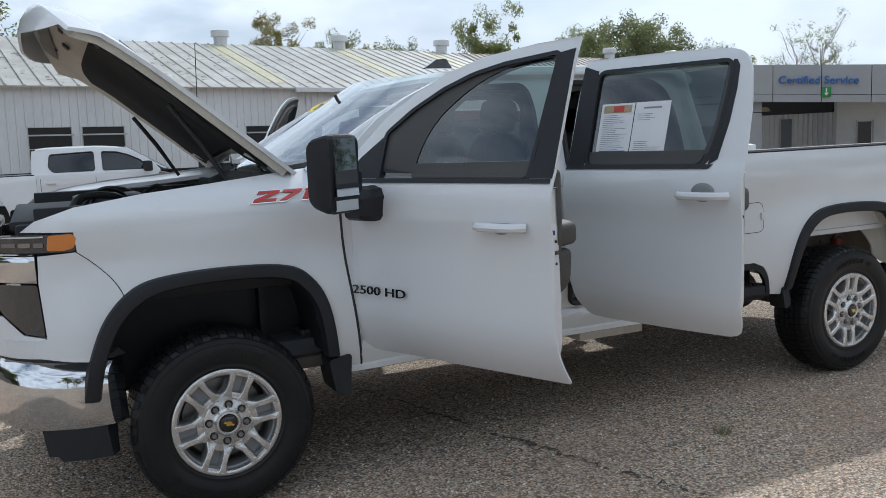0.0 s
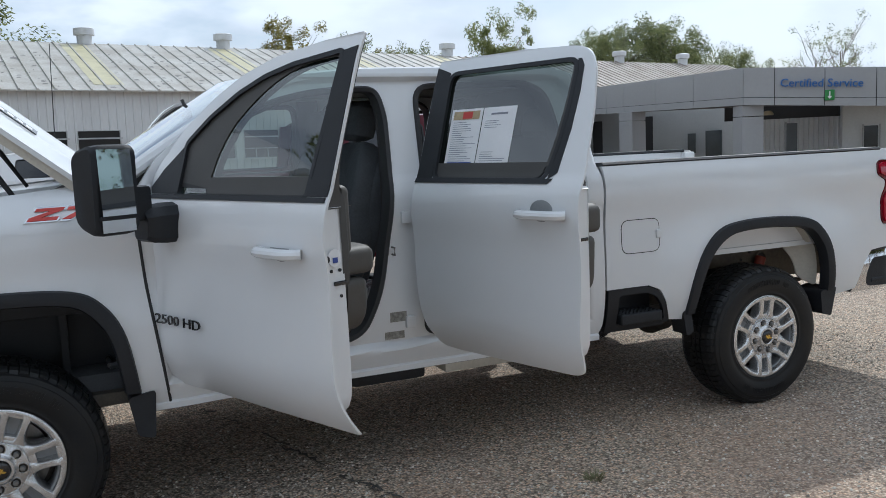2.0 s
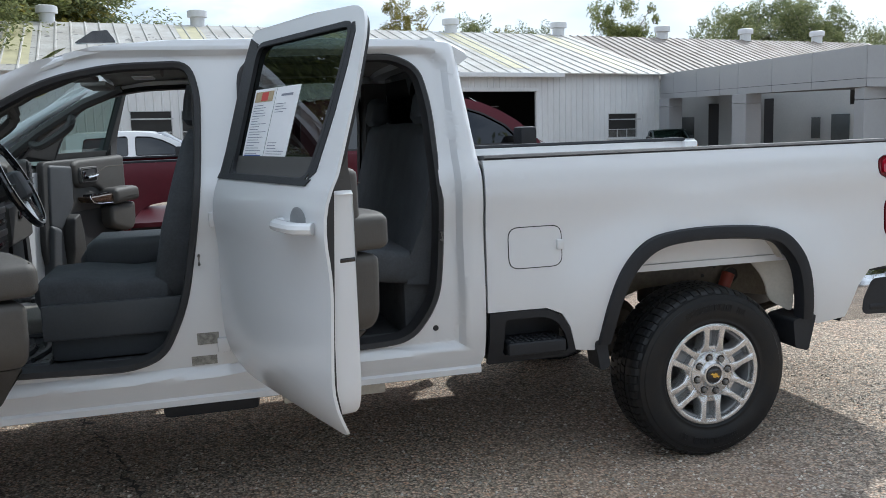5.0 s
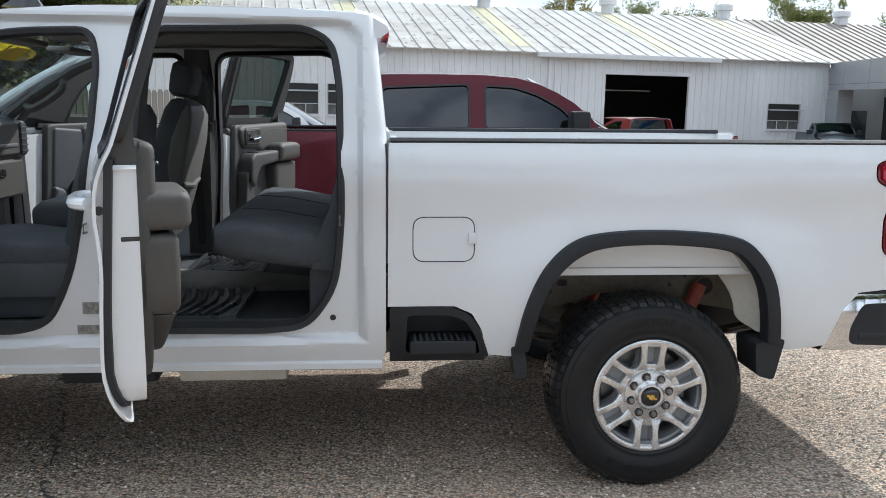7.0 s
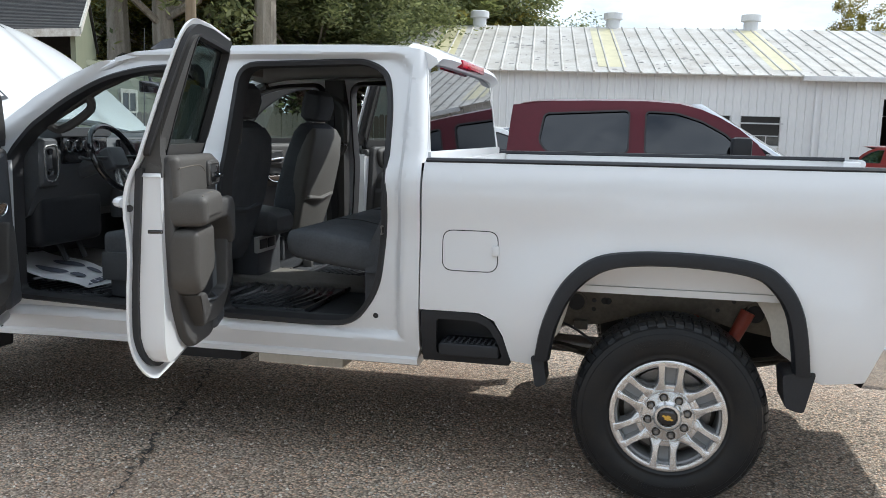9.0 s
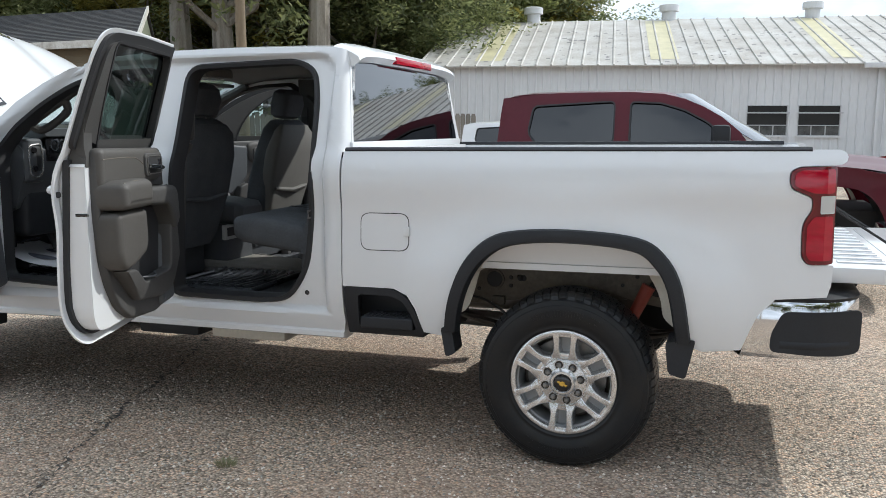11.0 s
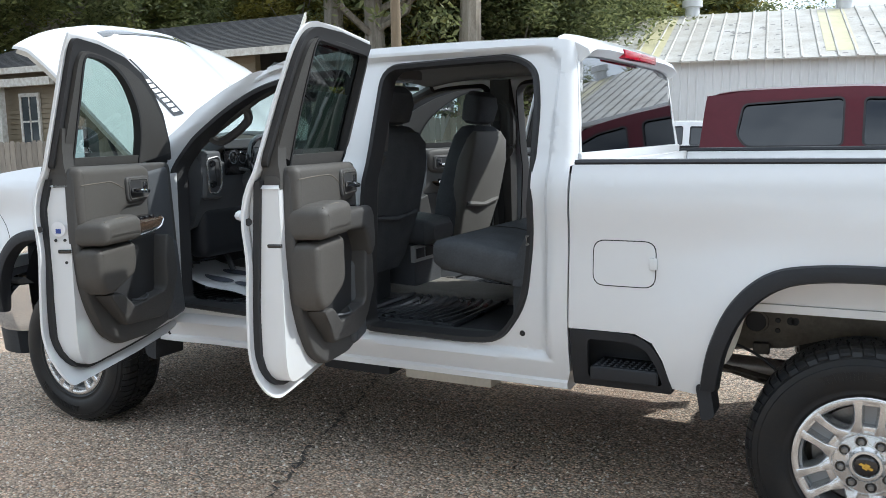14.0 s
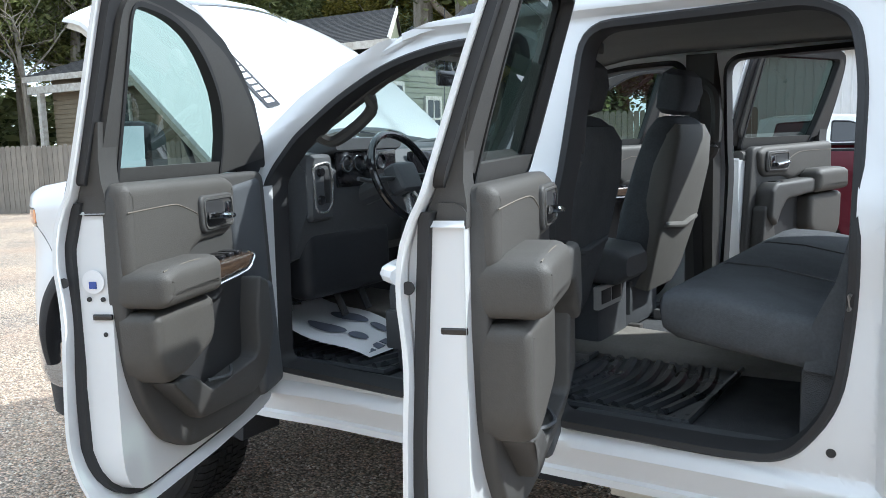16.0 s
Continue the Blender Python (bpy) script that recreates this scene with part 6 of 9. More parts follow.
part("bump_stop", lathe([(0.001, 0), (0.035, 0.005), (0.045, 0.05), (0.045, 0.11), (0.03, 0.12)], 14), SEAL, truck, m=Matrix.Translation((WB, 0.46, 0.64)) @ Matrix.Rotation(radians(90), 4, "X"))
part("rear_axle", tube([(WB, 0.25, 0.40), (WB, W - 0.25, 0.40)], 0.055, 12), FRAME, truck)
part("differential", lathe([(0.02, -0.17), (0.13, -0.12), (0.18, 0), (0.13, 0.12), (0.02, 0.17)], 20, center=(WB, 1.04, 0.40)), FRAME, truck)
part("front_axle", tube([(0.02, 0.25, 0.40), (0.02, W - 0.25, 0.40)], 0.045, 12), FRAME, truck)
for y0 in (0.36, W - 0.42):
    bm = bmesh.new()
    for k in range(4):
        pts = smooth_line([(3.42 + 0.10 * k, y0, 0.60 - 0.02 * k), (WB, y0, 0.485 + 0.016 * k), (4.72 - 0.10 * k, y0, 0.62 - 0.02 * k)], 5)
        loft([[(x, y0, z), (x, y0 + 0.065, z), (x, y0 + 0.065, z + 0.012), (x, y0, z + 0.012)] for x, _, z in pts], bm=bm)
    part("leaf_spring", bm, FRAME, truck)
    part("shock_absorber", tube([(4.20, y0 - 0.02, 0.42), (4.38, y0 + 0.02, 0.80)], [0.022, 0.034], 12), SHOCKRED, truck, "red painted shock absorber")
part("spare_tyre", lathe([(0.20, -0.10), (0.27, -0.125), (0.36, -0.12), (0.40, -0.09), (0.40, 0.09), (0.36, 0.12), (0.27, 0.125), (0.20, 0.10)], 36, close=True), RUBBER, truck, "black spare tyre slung under the bed", m=Matrix.Translation((4.66, 1.04, 0.60)) @ Matrix.Rotation(radians(90), 4, "X"))
part("spare_rim", lathe([(0.001, -0.05), (0.20, -0.09), (0.20, 0.09), (0.001, 0.05)], 24), STEEL, truck, m=Matrix.Translation((4.66, 1.04, 0.60)) @ Matrix.Rotation(radians(90), 4, "X"))
part("axle_cross_member", box(4.18, 4.28, 0.50, W - 0.50, 0.70, 0.86, 0.02), FRAME, truck)
part("fuel_tank", box(2.30, 3.30, 0.55, 1.00, 0.43, 0.66, 0.05), PLASTIC, truck)
part("drive_shaft", tube([(1.5, 1.04, 0.50), (3.90, 1.04, 0.42)], 0.05, 12), STEEL, truck)
part("exhaust", tube([(1.3, 1.45, 0.45), (3.4, 1.5, 0.45), (3.8, 1.55, 0.62), (4.9, 1.6, 0.55)], 0.05, 12), STEEL, truck)
part("cross_member", box(2.05, 2.50, 0.18, 0.52, 0.435, 0.505, 0.01), CREAM, truck)
part("tank_strap", box(1.55, 1.95, 0.20, 0.52, 0.42, 0.52, 0.03), PLASTIC, truck)
part("transmission", box(0.8, 1.8, 0.8, 1.3, 0.42, 0.70, 0.06), STEEL, truck)
part("engine_block", box(-0.60, 0.22, 0.72, 1.36, 0.62, 1.18, 0.05), STEEL, truck)
bm = loft([[(x, y, z) for x, z in arch([(a * 1.0, b + 0.015) for a, b in ARCH_IN], 0.0, 3)] for y in (0.04, 0.30, 0.52)], closed=False)
add_box(bm, -0.50, 0.50, 0.395, 0.415, 0.50, 1.06)
both("wheel_well_liner", bm, PLASTIC, truck, "black plastic front wheel well liner")
part("floor_pan", box(0.29, 2.92, 0.13, W - 0.13, 0.55, 0.60), FRAME, truck)
part("control_arm", tube([(0.10, 0.25, 0.60), (0.2, 0.55, 0.66)], 0.03, 8), FRAME, truck)

# ---- doors ----
def loop_band(points, ymap, wide, y0, y1):
    """A closed band along an outline, wide across and from y0 to y1 deep."""
    a, b = points, inset(points, wide)
    rings = [[(p[0], ymap(*p) + y0, p[1]), (q[0], ymap(*q) + y0, q[1]), (q[0], ymap(*q) + y1, q[1]), (p[0], ymap(*p) + y1, p[1])] for p, q in zip(a, b)]
    rings.append(rings[0])
    return loft(rings, caps=False)


def pad(x0, x1, z0, z1, y0, y1, r=0.03, lean=0.0):
    """A soft trim block on a door, its face rounded."""
    bm = box(x0, x1, y0, y1, z0, z1, r, 3)
    if lean:
        for v in bm.verts:
            v.co.x += (v.co.z - z0) * lean
    return bm


DOORS = {
    "front": dict(
        line=[(0.612, 1.465), (0.603, 1.30), (0.616, 1.06), (0.638, 0.88), (0.662, 0.72), (0.690, 0.635), (0.78, 0.618), (1.30, 0.612), (1.862, 0.618), (1.866, 0.66), (1.858, 1.0), (1.850, 1.30), (1.844, 1.465),
              (1.856, 1.70), (1.876, 2.000), (1.66, 1.992), (1.40, 1.962), (1.20, 1.908), (1.03, 1.830), (0.86, 1.728), (0.70, 1.585)],
        glass=[(0.875, 1.450), (1.714, 1.450), (1.785, 1.942), (1.52, 1.918), (1.36, 1.888), (1.20, 1.835), (1.03, 1.752), (0.885, 1.655)],
        inner=rounded([(1.07, 1.458), (1.698, 1.458), (1.782, 1.930), (1.60, 1.922), (1.46, 1.888), (1.32, 1.820), (1.18, 1.715), (1.105, 1.60)], [0.02, 0.02, 0.05, 0.12, 0.12, 0.12, 0.12, 0.12], 5),
        hinge=(0.677, 0.036), angle=67.0, throw=-0.018, rear=1.858, handle=1.615, top=1.46),
    "rear": dict(
        line=[(1.868, 1.465), (1.862, 1.30), (1.866, 1.10), (1.885, 0.92), (1.925, 0.76), (1.985, 0.668), (2.10, 0.660), (2.50, 0.657), (2.78, 0.660), (2.835, 0.680), (2.858, 0.74), (2.866, 1.0), (2.860, 1.465),
              (2.846, 1.72), (2.820, 1.885), (2.780, 1.958), (2.70, 1.986), (2.40, 1.998), (1.885, 1.995), (1.872, 1.75)],
        glass=[(1.985, 1.456), (2.662, 1.456), (2.698, 1.60), (2.715, 1.75), (2.720, 1.925), (1.985, 1.925)],
        inner=rounded([(1.965, 1.460), (2.632, 1.460), (2.668, 1.60), (2.690, 1.75), (2.700, 1.932), (1.965, 1.935)], 0.045, 4),
        hinge=(1.819, 0.034), angle=72.4, throw=0.028, rear=2.860, handle=2.685, top=1.46),
}


def door_side(x, z):
    """The door's skin: the flank, tucked under at its foot."""
    k = max(0.0, min(1.0, (0.86 - z) / 0.25))
    return side(x, z) + 0.085 * k * k


def make_door(kind, far=False):
    d = DOORS[kind]
    line, glass = d["line"], rounded(d["glass"], 0.02 if kind == "front" else 0.045, 4)
    hx, hy = d["hinge"]
    rear = d["rear"]

    def near_far(bm):
        if far:
            bm2 = mirrored(bm)
            bm.free()
            bm = bm2
        bmesh.ops.translate(bm, vec=(-hx, -((W - hy) if far else hy), 0), verts=bm.verts[:])
        return bm

    edge = rounded(line, [0.055 if p[1] > 1.90 and p[0] > 2.6 else 0.012 if p[1] > 1.98 else 0.03 for p in line], 5)
    skin = part(kind + "_door", near_far(panel(edge, [glass], door_side, 0.04, 0.010)), WHITE, truck, "white door swung wide open")
    out = Vector((math.cos(radians(d["angle"])), -math.sin(radians(d["angle"])))) * d["throw"]
    skin.matrix_basis = pose(hx + out.x, (W - hy - out.y) if far else hy + out.y, 0, 0, 0, d["angle"] * (1 if far else -1))

    def put(name, bm, material, label="", smooth=True):
        return part(name, near_far(bm), material, skin, label, smooth)

    # the shell and the seal turn the lower rear corner in one wide sweep
    swept = [(2.862, 0.658) if p == (2.78, 0.660) else p for p in line if p not in ((1.866, 0.66), (2.835, 0.680), (2.858, 0.74))]
    body = [p for p in swept if p[1] < 1.47]
    body = rounded(body, [0.20 if p[1] < 0.67 else 0.04 for p in body], 5)
    upper = [p for p in line if p[1] >= 1.46]
    low = [(x, min(z, 1.445)) for x, z in inset(body, 0.050)]
    bm = panel(low, [], lambda x, z: door_side(x, z) + 0.010, 0.06, 0.50)
    for v in bm.verts:
        if v.co.y > 0.4:
            v.co.y = 0.122
    put("inner_shell", bm, WHITE, "white painted inner door shell")
    seal_line = rounded(swept, [0.20 if p[1] < 0.67 else 0.03 for p in swept], 7)
    bead = [(p, q) for p, q in zip(inset(seal_line, 0.036), inset(seal_line, 0.060)) if p[1] < 1.45]
    put("door_seal", loft([[(p[0], door_side(*p) + 0.008, p[1]), (q[0], door_side(*q) + 0.008, q[1]), (q[0], door_side(*q) + 0.036, q[1]), (p[0], door_side(*p) + 0.030, p[1])] for p, q in bead]), SEAL, "black rubber door seal")
    # window surround: a dark inner frame on the white one
    frame_line = [(x, max(z, 1.452)) for x, z in inset(upper, 0.058)]
    frame_line = rounded(frame_line, [0.0 if p[1] < 1.47 else 0.06 for p in frame_line], 5)
    backing = [(x, max(z, 1.44)) for x, z in inset(upper, 0.020)]
    backing = rounded(backing, [0.0 if p[1] < 1.47 else 0.05 if p[0] > 2.6 else 0.02 for p in backing], 5)
    put("frame_seal", panel(backing, [inset(d["inner"], -0.004)], lambda x, z: side(x, z) + 0.0105, 0.05, 0.020), SEAL, "black rubber window frame seal")
    put("window_frame_trim", panel(frame_line, [d["inner"]], lambda x, z: side(x, z) + 0.010, 0.05, 0.036), GREYTRIM, "dark grey window frame trim")
    put("window_gasket", loop_band(inset(d["inner"], -0.002), side, 0.012, 0.02, 0.050), SEAL)
    # belt cap, and the foot of the rear frame post swelling to the shell
    bx, ex_ = (0.93, 1.95)[kind == "rear"], rear - 0.056
    put("belt_cap", loft([[(x, 0.065, 1.41), (x, 0.1245, 1.41), (x, 0.1245, 1.440), (x, 0.116, 1.453), (x, 0.100, 1.459), (x, 0.070, 1.459)] for x in np.linspace(bx, ex_, 8)]), GREYTRIM)
    foot = [(None, 1.42), (0.1248, 1.42), (0.1248, 1.455), (0.119, 1.50), (0.122, 1.56), (0.134, 1.64), (None, 1.64), (None, 1.53)]
    put("frame_post_foot", loft([[(x + (z - 1.42) * 0.10 * (kind == "front"), side(x, z) + 0.016 if y is None else y, z) for y, z in foot] for x in (rear - 0.140, rear - 0.125, ex_ - 0.004)]), GREYTRIM)
    put("window_glass", panel(inset(glass, -0.012), [], lambda x, z: side(x, z) + 0.014, 0.10, 0.0), GLASS_FRONT if kind == "front" else GLASS_SIDE, "lightly tinted door glass" if kind == "front" else "dark tinted rear door glass")
    # black outer edging: belt strip, pillar cover, window edge
    put("window_edging", loop_band(inset(glass, -0.014), side, 0.018, -0.004, 0.012), PLASTIC)
    if kind == "front":
        put("pillar_cover", panel([(1.724, 1.455), (1.836, 1.455), (1.862, 1.955), (1.794, 1.945)], [], lambda x, z: side(x, z) - 0.004, 0.08, 0.01), PLASTIC, "black pillar cover")
        put("quarter_trim", panel([(0.632, 1.455), (0.865, 1.455), (0.865, 1.64), (0.735, 1.552)], [], lambda x, z: side(x, z) - 0.003, 0.06, 0.02), PLASTIC)
        put("belt_strip", panel([(0.622, 1.436), (1.832, 1.436), (1.830, 1.453), (0.634, 1.453)], [], lambda x, z: side(x, z) - 0.006, 0.1, 0.012), PLASTIC)
    else:
        put("pillar_cover", panel([(1.872, 1.455), (1.976, 1.455), (1.978, 1.935), (1.884, 1.965)], [], lambda x, z: side(x, z) - 0.004, 0.08, 0.01), PLASTIC, "black pillar cover")
        put("rear_edging", panel([(2.68, 1.455), (2.722, 1.48), (2.752, 1.65), (2.762, 1.80), (2.758, 1.90), (2.738, 1.930), (2.722, 1.930), (2.718, 1.75), (2.700, 1.60)], [], lambda x, z: side(x, z) - 0.003, 0.06, 0.012), PLASTIC)
        put("belt_strip", panel([(1.868, 1.438), (2.685, 1.438), (2.705, 1.458), (1.87, 1.458)], [], lambda x, z: side(x, z) - 0.006, 0.1, 0.012), PLASTIC)
    # outer handle
    hxx, hz = d["handle"], 1.262 if kind == "front" else 1.318
    y0 = side(hxx, hz)
    bm = tube(smooth_line([(hxx - 0.125, y0 - 0.006, hz), (hxx - 0.09, y0 - 0.036, hz), (hxx, y0 - 0.044, hz), (hxx + 0.08, y0 - 0.040, hz), (hxx + 0.12, y0 - 0.008, hz)], 5), 0.024, 10, flat=0.8)
    hd = put("handle", bm, WHITE, "white painted pull handle")
    bm = lathe([(0.0005, y0 - 0.001), (0.040, y0 - 0.001), (0.046, y0 + 0.002)], 20, center=(hxx - 0.01, 0, hz + 0.012))
    for v in bm.verts:
        v.co.x = hxx - 0.01 + (v.co.x - hxx + 0.01) * 1.35
    put("handle_cup", bm, DARKALLOY)
    if kind == "front" and not far:
        put("key_lock", lathe([(0.0005, y0 - 0.050), (0.010, y0 - 0.050), (0.012, y0 - 0.03)], 12, center=(hxx + 0.085, 0, hz)), STEEL)
    # inner trim: moulded base, vinyl pads, armrest, release handle, and a map pocket behind a swept ledge
    front = kind == "front"
    xr = 1.800 if front else 2.768
    up = 0.0 if front else 0.045
    xf = 0.80 if front else 1.93
    base = 0.115
    tl = rounded([(xf + 0.05, 1.478), (xr, 1.488), (xr + 0.006, 1.20), (xr - 0.02, 1.0), (xr - 0.07, 0.89), (xr - 0.16, 0.775), (xr - 0.30, 0.700), (xr - 0.62, 0.672), (xf + 0.06, 0.700), (xf, 0.95)], 0.05)
    put("door_trim", soft_panel(tl, base, base + 0.040, 0.015), GREYTRIM, "dark grey moulded plastic door trim")
    hx0, zc = (1.300, 1.373) if front else (2.175, 1.400)
    za, zb = (1.165, 1.270) if front else (1.222, 1.345)
    pad_line = rounded([(hx0 - 0.165, 1.455), (hx0 - 0.10, 1.478), (xr - 0.002, 1.490), (xr, zb - 0.03), (xr - 0.32, zb - 0.03), (hx0 + 0.155, zc - 0.105), (hx0 + 0.09, zc - 0.082), (hx0 - 0.10, zc - 0.080), (hx0 - 0.145, zc - 0.05)], 0.032)
    put("upper_pad", soft_panel(pad_line, base + 0.02, base + 0.062, 0.030), VINYL, "charcoal vinyl upper door pad")
    zs = zc + 0.042
    put("stitch_line", tube(smooth_line([(xr - 0.01, base + 0.0615, zs), (xr - 0.22, base + 0.0625, zs + 0.002), (hx0 + 0.22, base + 0.0625, zs - 0.004), (hx0 + 0.13, base + 0.0625, zs - 0.032), (hx0 + 0.118, base + 0.0625, zs - 0.04)], 5), 0.0019, 6), STITCH)
    # armrest: a deep pad at the rear, its top falling forward into the switch panel
    arm = rounded([(xr - 0.33, za), (xr + 0.004, za + 0.006), (xr + 0.004, zb - 0.006), (xr - 0.06, zb + 0.006), (xr - 0.30, zb + 0.004), (xr - 0.33, zb - 0.016)], 0.030)
    put("armrest", soft_panel(arm, base + 0.02, base + 0.160, 0.034), VINYL, "padded charcoal vinyl armrest")
    put("arm_stitch", tube(smooth_line([(xr - 0.02, base + 0.140, zb - 0.004), (xr - 0.16, base + 0.140, zb + 0.002), (xr - 0.31, base + 0.140, zb - 0.006)], 4), 0.0018, 6), STITCH)
    if front:
        shelf = rounded([(xr - 0.60, za + 0.055), (xr - 0.56, za + 0.028), (xr - 0.315, za + 0.018), (xr - 0.315, zb - 0.030), (xr - 0.60, zb - 0.035)], 0.012)
        put("armrest_front", soft_panel(shelf, base + 0.02, base + 0.135, 0.010), WOODTRIM, "wood-look switch panel")
        put("arm_edging", tube(smooth_line([(xr - 0.34, base + 0.137, za + 0.014), (xr - 0.54, base + 0.137, za + 0.024), (xr - 0.600, base + 0.135, za + 0.052), (xr - 0.606, base + 0.130, zb - 0.040), (xr - 0.590, base + 0.120, zb - 0.030)], 5), 0.004, 8), CHROME, "thin chrome edging")
        for k in range(4):
            put("window_switch", box(xr - 0.56 + k * 0.058, xr - 0.517 + k * 0.058, base + 0.05, base + 0.115, zb - 0.038, zb - 0.020, 0.006), GLOSSBLACK)
    else:
        shelf = rounded([(xr - 0.76, za - 0.10), (xr - 0.70, za - 0.15), (xr - 0.655, za - 0.07), (xr - 0.60, za - 0.018), (xr - 0.32, za + 0.004), (xr - 0.32, zb - 0.042), (xr - 0.70, zb - 0.050), (xr - 0.745, zb - 0.085)], 0.022)
        put("armrest_front", soft_panel(shelf, base + 0.02, base + 0.135, 0.020), GREYTRIM, "moulded grey pull and switch ledge")
        put("window_switch", box(xr - 0.66, xr - 0.60, base + 0.05, base + 0.11, zb - 0.058, zb - 0.044, 0.006), GLOSSBLACK)
    lower = rounded([(xr - 0.345, 1.050), (xr - 0.315, 1.010), (xr - 0.14, 0.962), (xr - 0.05, 0.962), (xr - 0.005, 1.02), (xr + 0.003, za - 0.004), (xr - 0.34, za - 0.010)], 0.035)
    put("lower_pad", soft_panel(lower, base + 0.02, base + 0.122, 0.030), VINYL, "charcoal vinyl lower door pad")
    # the pocket: a dark hollow with the ledge sweeping up along its forward side
    put("pocket_back", soft_panel(rounded([(xr - 0.10, 0.95), (xr - 0.33, 0.84), (xr - 0.72, 0.86), (xr - 0.72, za - 0.02), (xr - 0.33, za - 0.02)], 0.02), base + 0.03, base + 0.044, 0.004), SEAL)
    ledge = rounded([(xr - 0.085, 0.958), (xr - 0.20, 0.952), (xr - 0.335, 0.866), (xr - 0.665, 0.880), (xr - 0.672, 1.02), (xr - 0.70, za - 0.02), (xr - 0.775, za - 0.05), (xr - 0.80, 0.96), (xr - 0.79, 0.775), (xr - 0.72, 0.735), (xr - 0.30, 0.785)], [0.02, 0.03, 0.03, 0.03, 0.03, 0.02, 0.02, 0.03, 0.04, 0.04, 0.04])
    bm = soft_panel(ledge, base + 0.03, base + 0.110, 0.012)
    for v in bm.verts:
        if v.co.y > base + 0.06:
            v.co.y -= 0.05 * min(1.0, max(0.0, (0.90 - v.co.z) / 0.16))
    put("map_pocket", bm, GREYTRIM, "dark grey map pocket ledge")
    put("bottle_ring", tube(smooth_line([(xr - 0.36, base + 0.07, 0.885), (xr - 0.44, base + 0.10, 0.880), (xr - 0.52, base + 0.07, 0.886)], 5), 0.006, 6), TRIM)
    put("speaker_pod", soft_panel(rounded([(xf + 0.0, 0.70), (xf + 0.20, 0.69), (xf + 0.175, 1.06), (xf + 0.06, 1.10)], 0.04), base + 0.01, base + 0.065, 0.03), TRIM)
    if front:
        put("front_cover", soft_panel(rounded([(xf + 0.06, 1.08), (xf + 0.18, 1.04), (xf + 0.34, za + 0.02), (xf + 0.36, 1.44), (xf + 0.10, 1.46)], 0.03), base + 0.02, base + 0.050, 0.02), TRIM)
    # release handle in its bezel
    put("release_bezel", soft_panel(rounded([(hx0 - 0.112, zc - 0.054), (hx0 + 0.108, zc - 0.056), (hx0 + 0.116, zc + 0.056), (hx0 - 0.108, zc + 0.054)], 0.028), base + 0.04, base + 0.074, 0.008), GREYTRIM)
    put("release_trim", loop_band(rounded([(hx0 - 0.098, zc - 0.044), (hx0 + 0.094, zc - 0.046), (hx0 + 0.102, zc + 0.046), (hx0 - 0.094, zc + 0.044)], 0.024), lambda x, z: 0.0, 0.005, base + 0.06, base + 0.078), STEEL)
    put("release_cup", soft_panel(rounded([(hx0 - 0.03, zc - 0.036), (hx0 + 0.085, zc - 0.038), (hx0 + 0.090, zc + 0.038), (hx0 - 0.03, zc + 0.036)], 0.02), base + 0.05, base + 0.0755, 0.002), SEAL)
    put("lock_switch", box(hx0 - 0.082, hx0 - 0.042, base + 0.06, base + 0.079, zc - 0.026, zc + 0.028, 0.006), GLOSSBLACK)
    put("inside_handle", tube(smooth_line([(hx0 + 0.088, base + 0.080, zc - 0.004), (hx0 + 0.05, base + 0.092, zc - 0.006), (hx0 - 0.01, base + 0.096, zc - 0.012), (hx0 - 0.05, base + 0.090, zc - 0.016)], 5), 0.015, 10, flat=0.75), CHROME, "chrome inside door handle")
    # latch end: plugs, latch and hem
    ex = rear - 0.050
    for yy, zz, rr in ((0.018, 1.247, 0.013), (0.062, 1.20, 0.006), (0.100, 1.20, 0.006), (0.100, 1.110, 0.006)):
        if kind == "rear":
            zz += 0.055 if rr > 0.01 else 0.065
        bm = lathe([(0.0005, 0), (rr, 0), (rr, 0.004), (0.0005, 0.004)], 12)
        bmesh.ops.transform(bm, matrix=Matrix.Translation((ex + (0.033 if rr > 0.01 else 0.0), yy, zz)) @ Matrix.Rotation(radians(90), 4, "Z"), verts=bm.verts[:])
        put("plug", bm, SEAL)
    zl = 1.155 if kind == "front" else 1.215
    put("latch", box(ex - 0.005, ex + 0.004, 0.070, 0.124, zl - 0.008, zl + 0.008, 0.004), GLOSSBLACK)
    if kind == "front" and not far:
        bm = lathe([(0.0005, 0), (0.030, 0), (0.030, 0.002), (0.0005, 0.002)], 24)
        bmesh.ops.transform(bm, matrix=Matrix.Translation((ex + 0.001, 0.078, 1.245)) @ Matrix.Rotation(radians(90), 4, "Z"), verts=bm.verts[:])
        st = put("round_label", bm, PAPER, "round white and blue paper label")
        put("label_print", box(ex + 0.002, ex + 0.004, 0.068, 0.088, 1.228, 1.246), INKBLUE)
    if kind == "front":
        # tow mirror on its arm
        bm = loft([[(0.86 + a * k, y, 1.345 + 0.16 * b * k) for a, b in ((-0.06, -0.5), (0.05, -0.5), (0.07, -0.38), (0.078, 0.2), (0.05, 0.42), (0.0, 0.5), (-0.055, 0.42), (-0.07, 0.25), (-0.072, -0.4))] for y, k in ((0.03, 1), (-0.04, 1.0), (-0.09, 0.93), (-0.12, 0.75))])
        add_box(bm, 0.83, 0.90, -0.22, -0.08, 1.36, 1.50, 0.02)
        mir = put("mirror_arm", bm, PLASTIC, "black plastic tow mirror arm")
        swing = Matrix.Translation((0.93, -0.20, 0)) @ Matrix.Rotation(radians(6), 4, "Z") @ Matrix.Translation((-0.93, 0.20, 0))

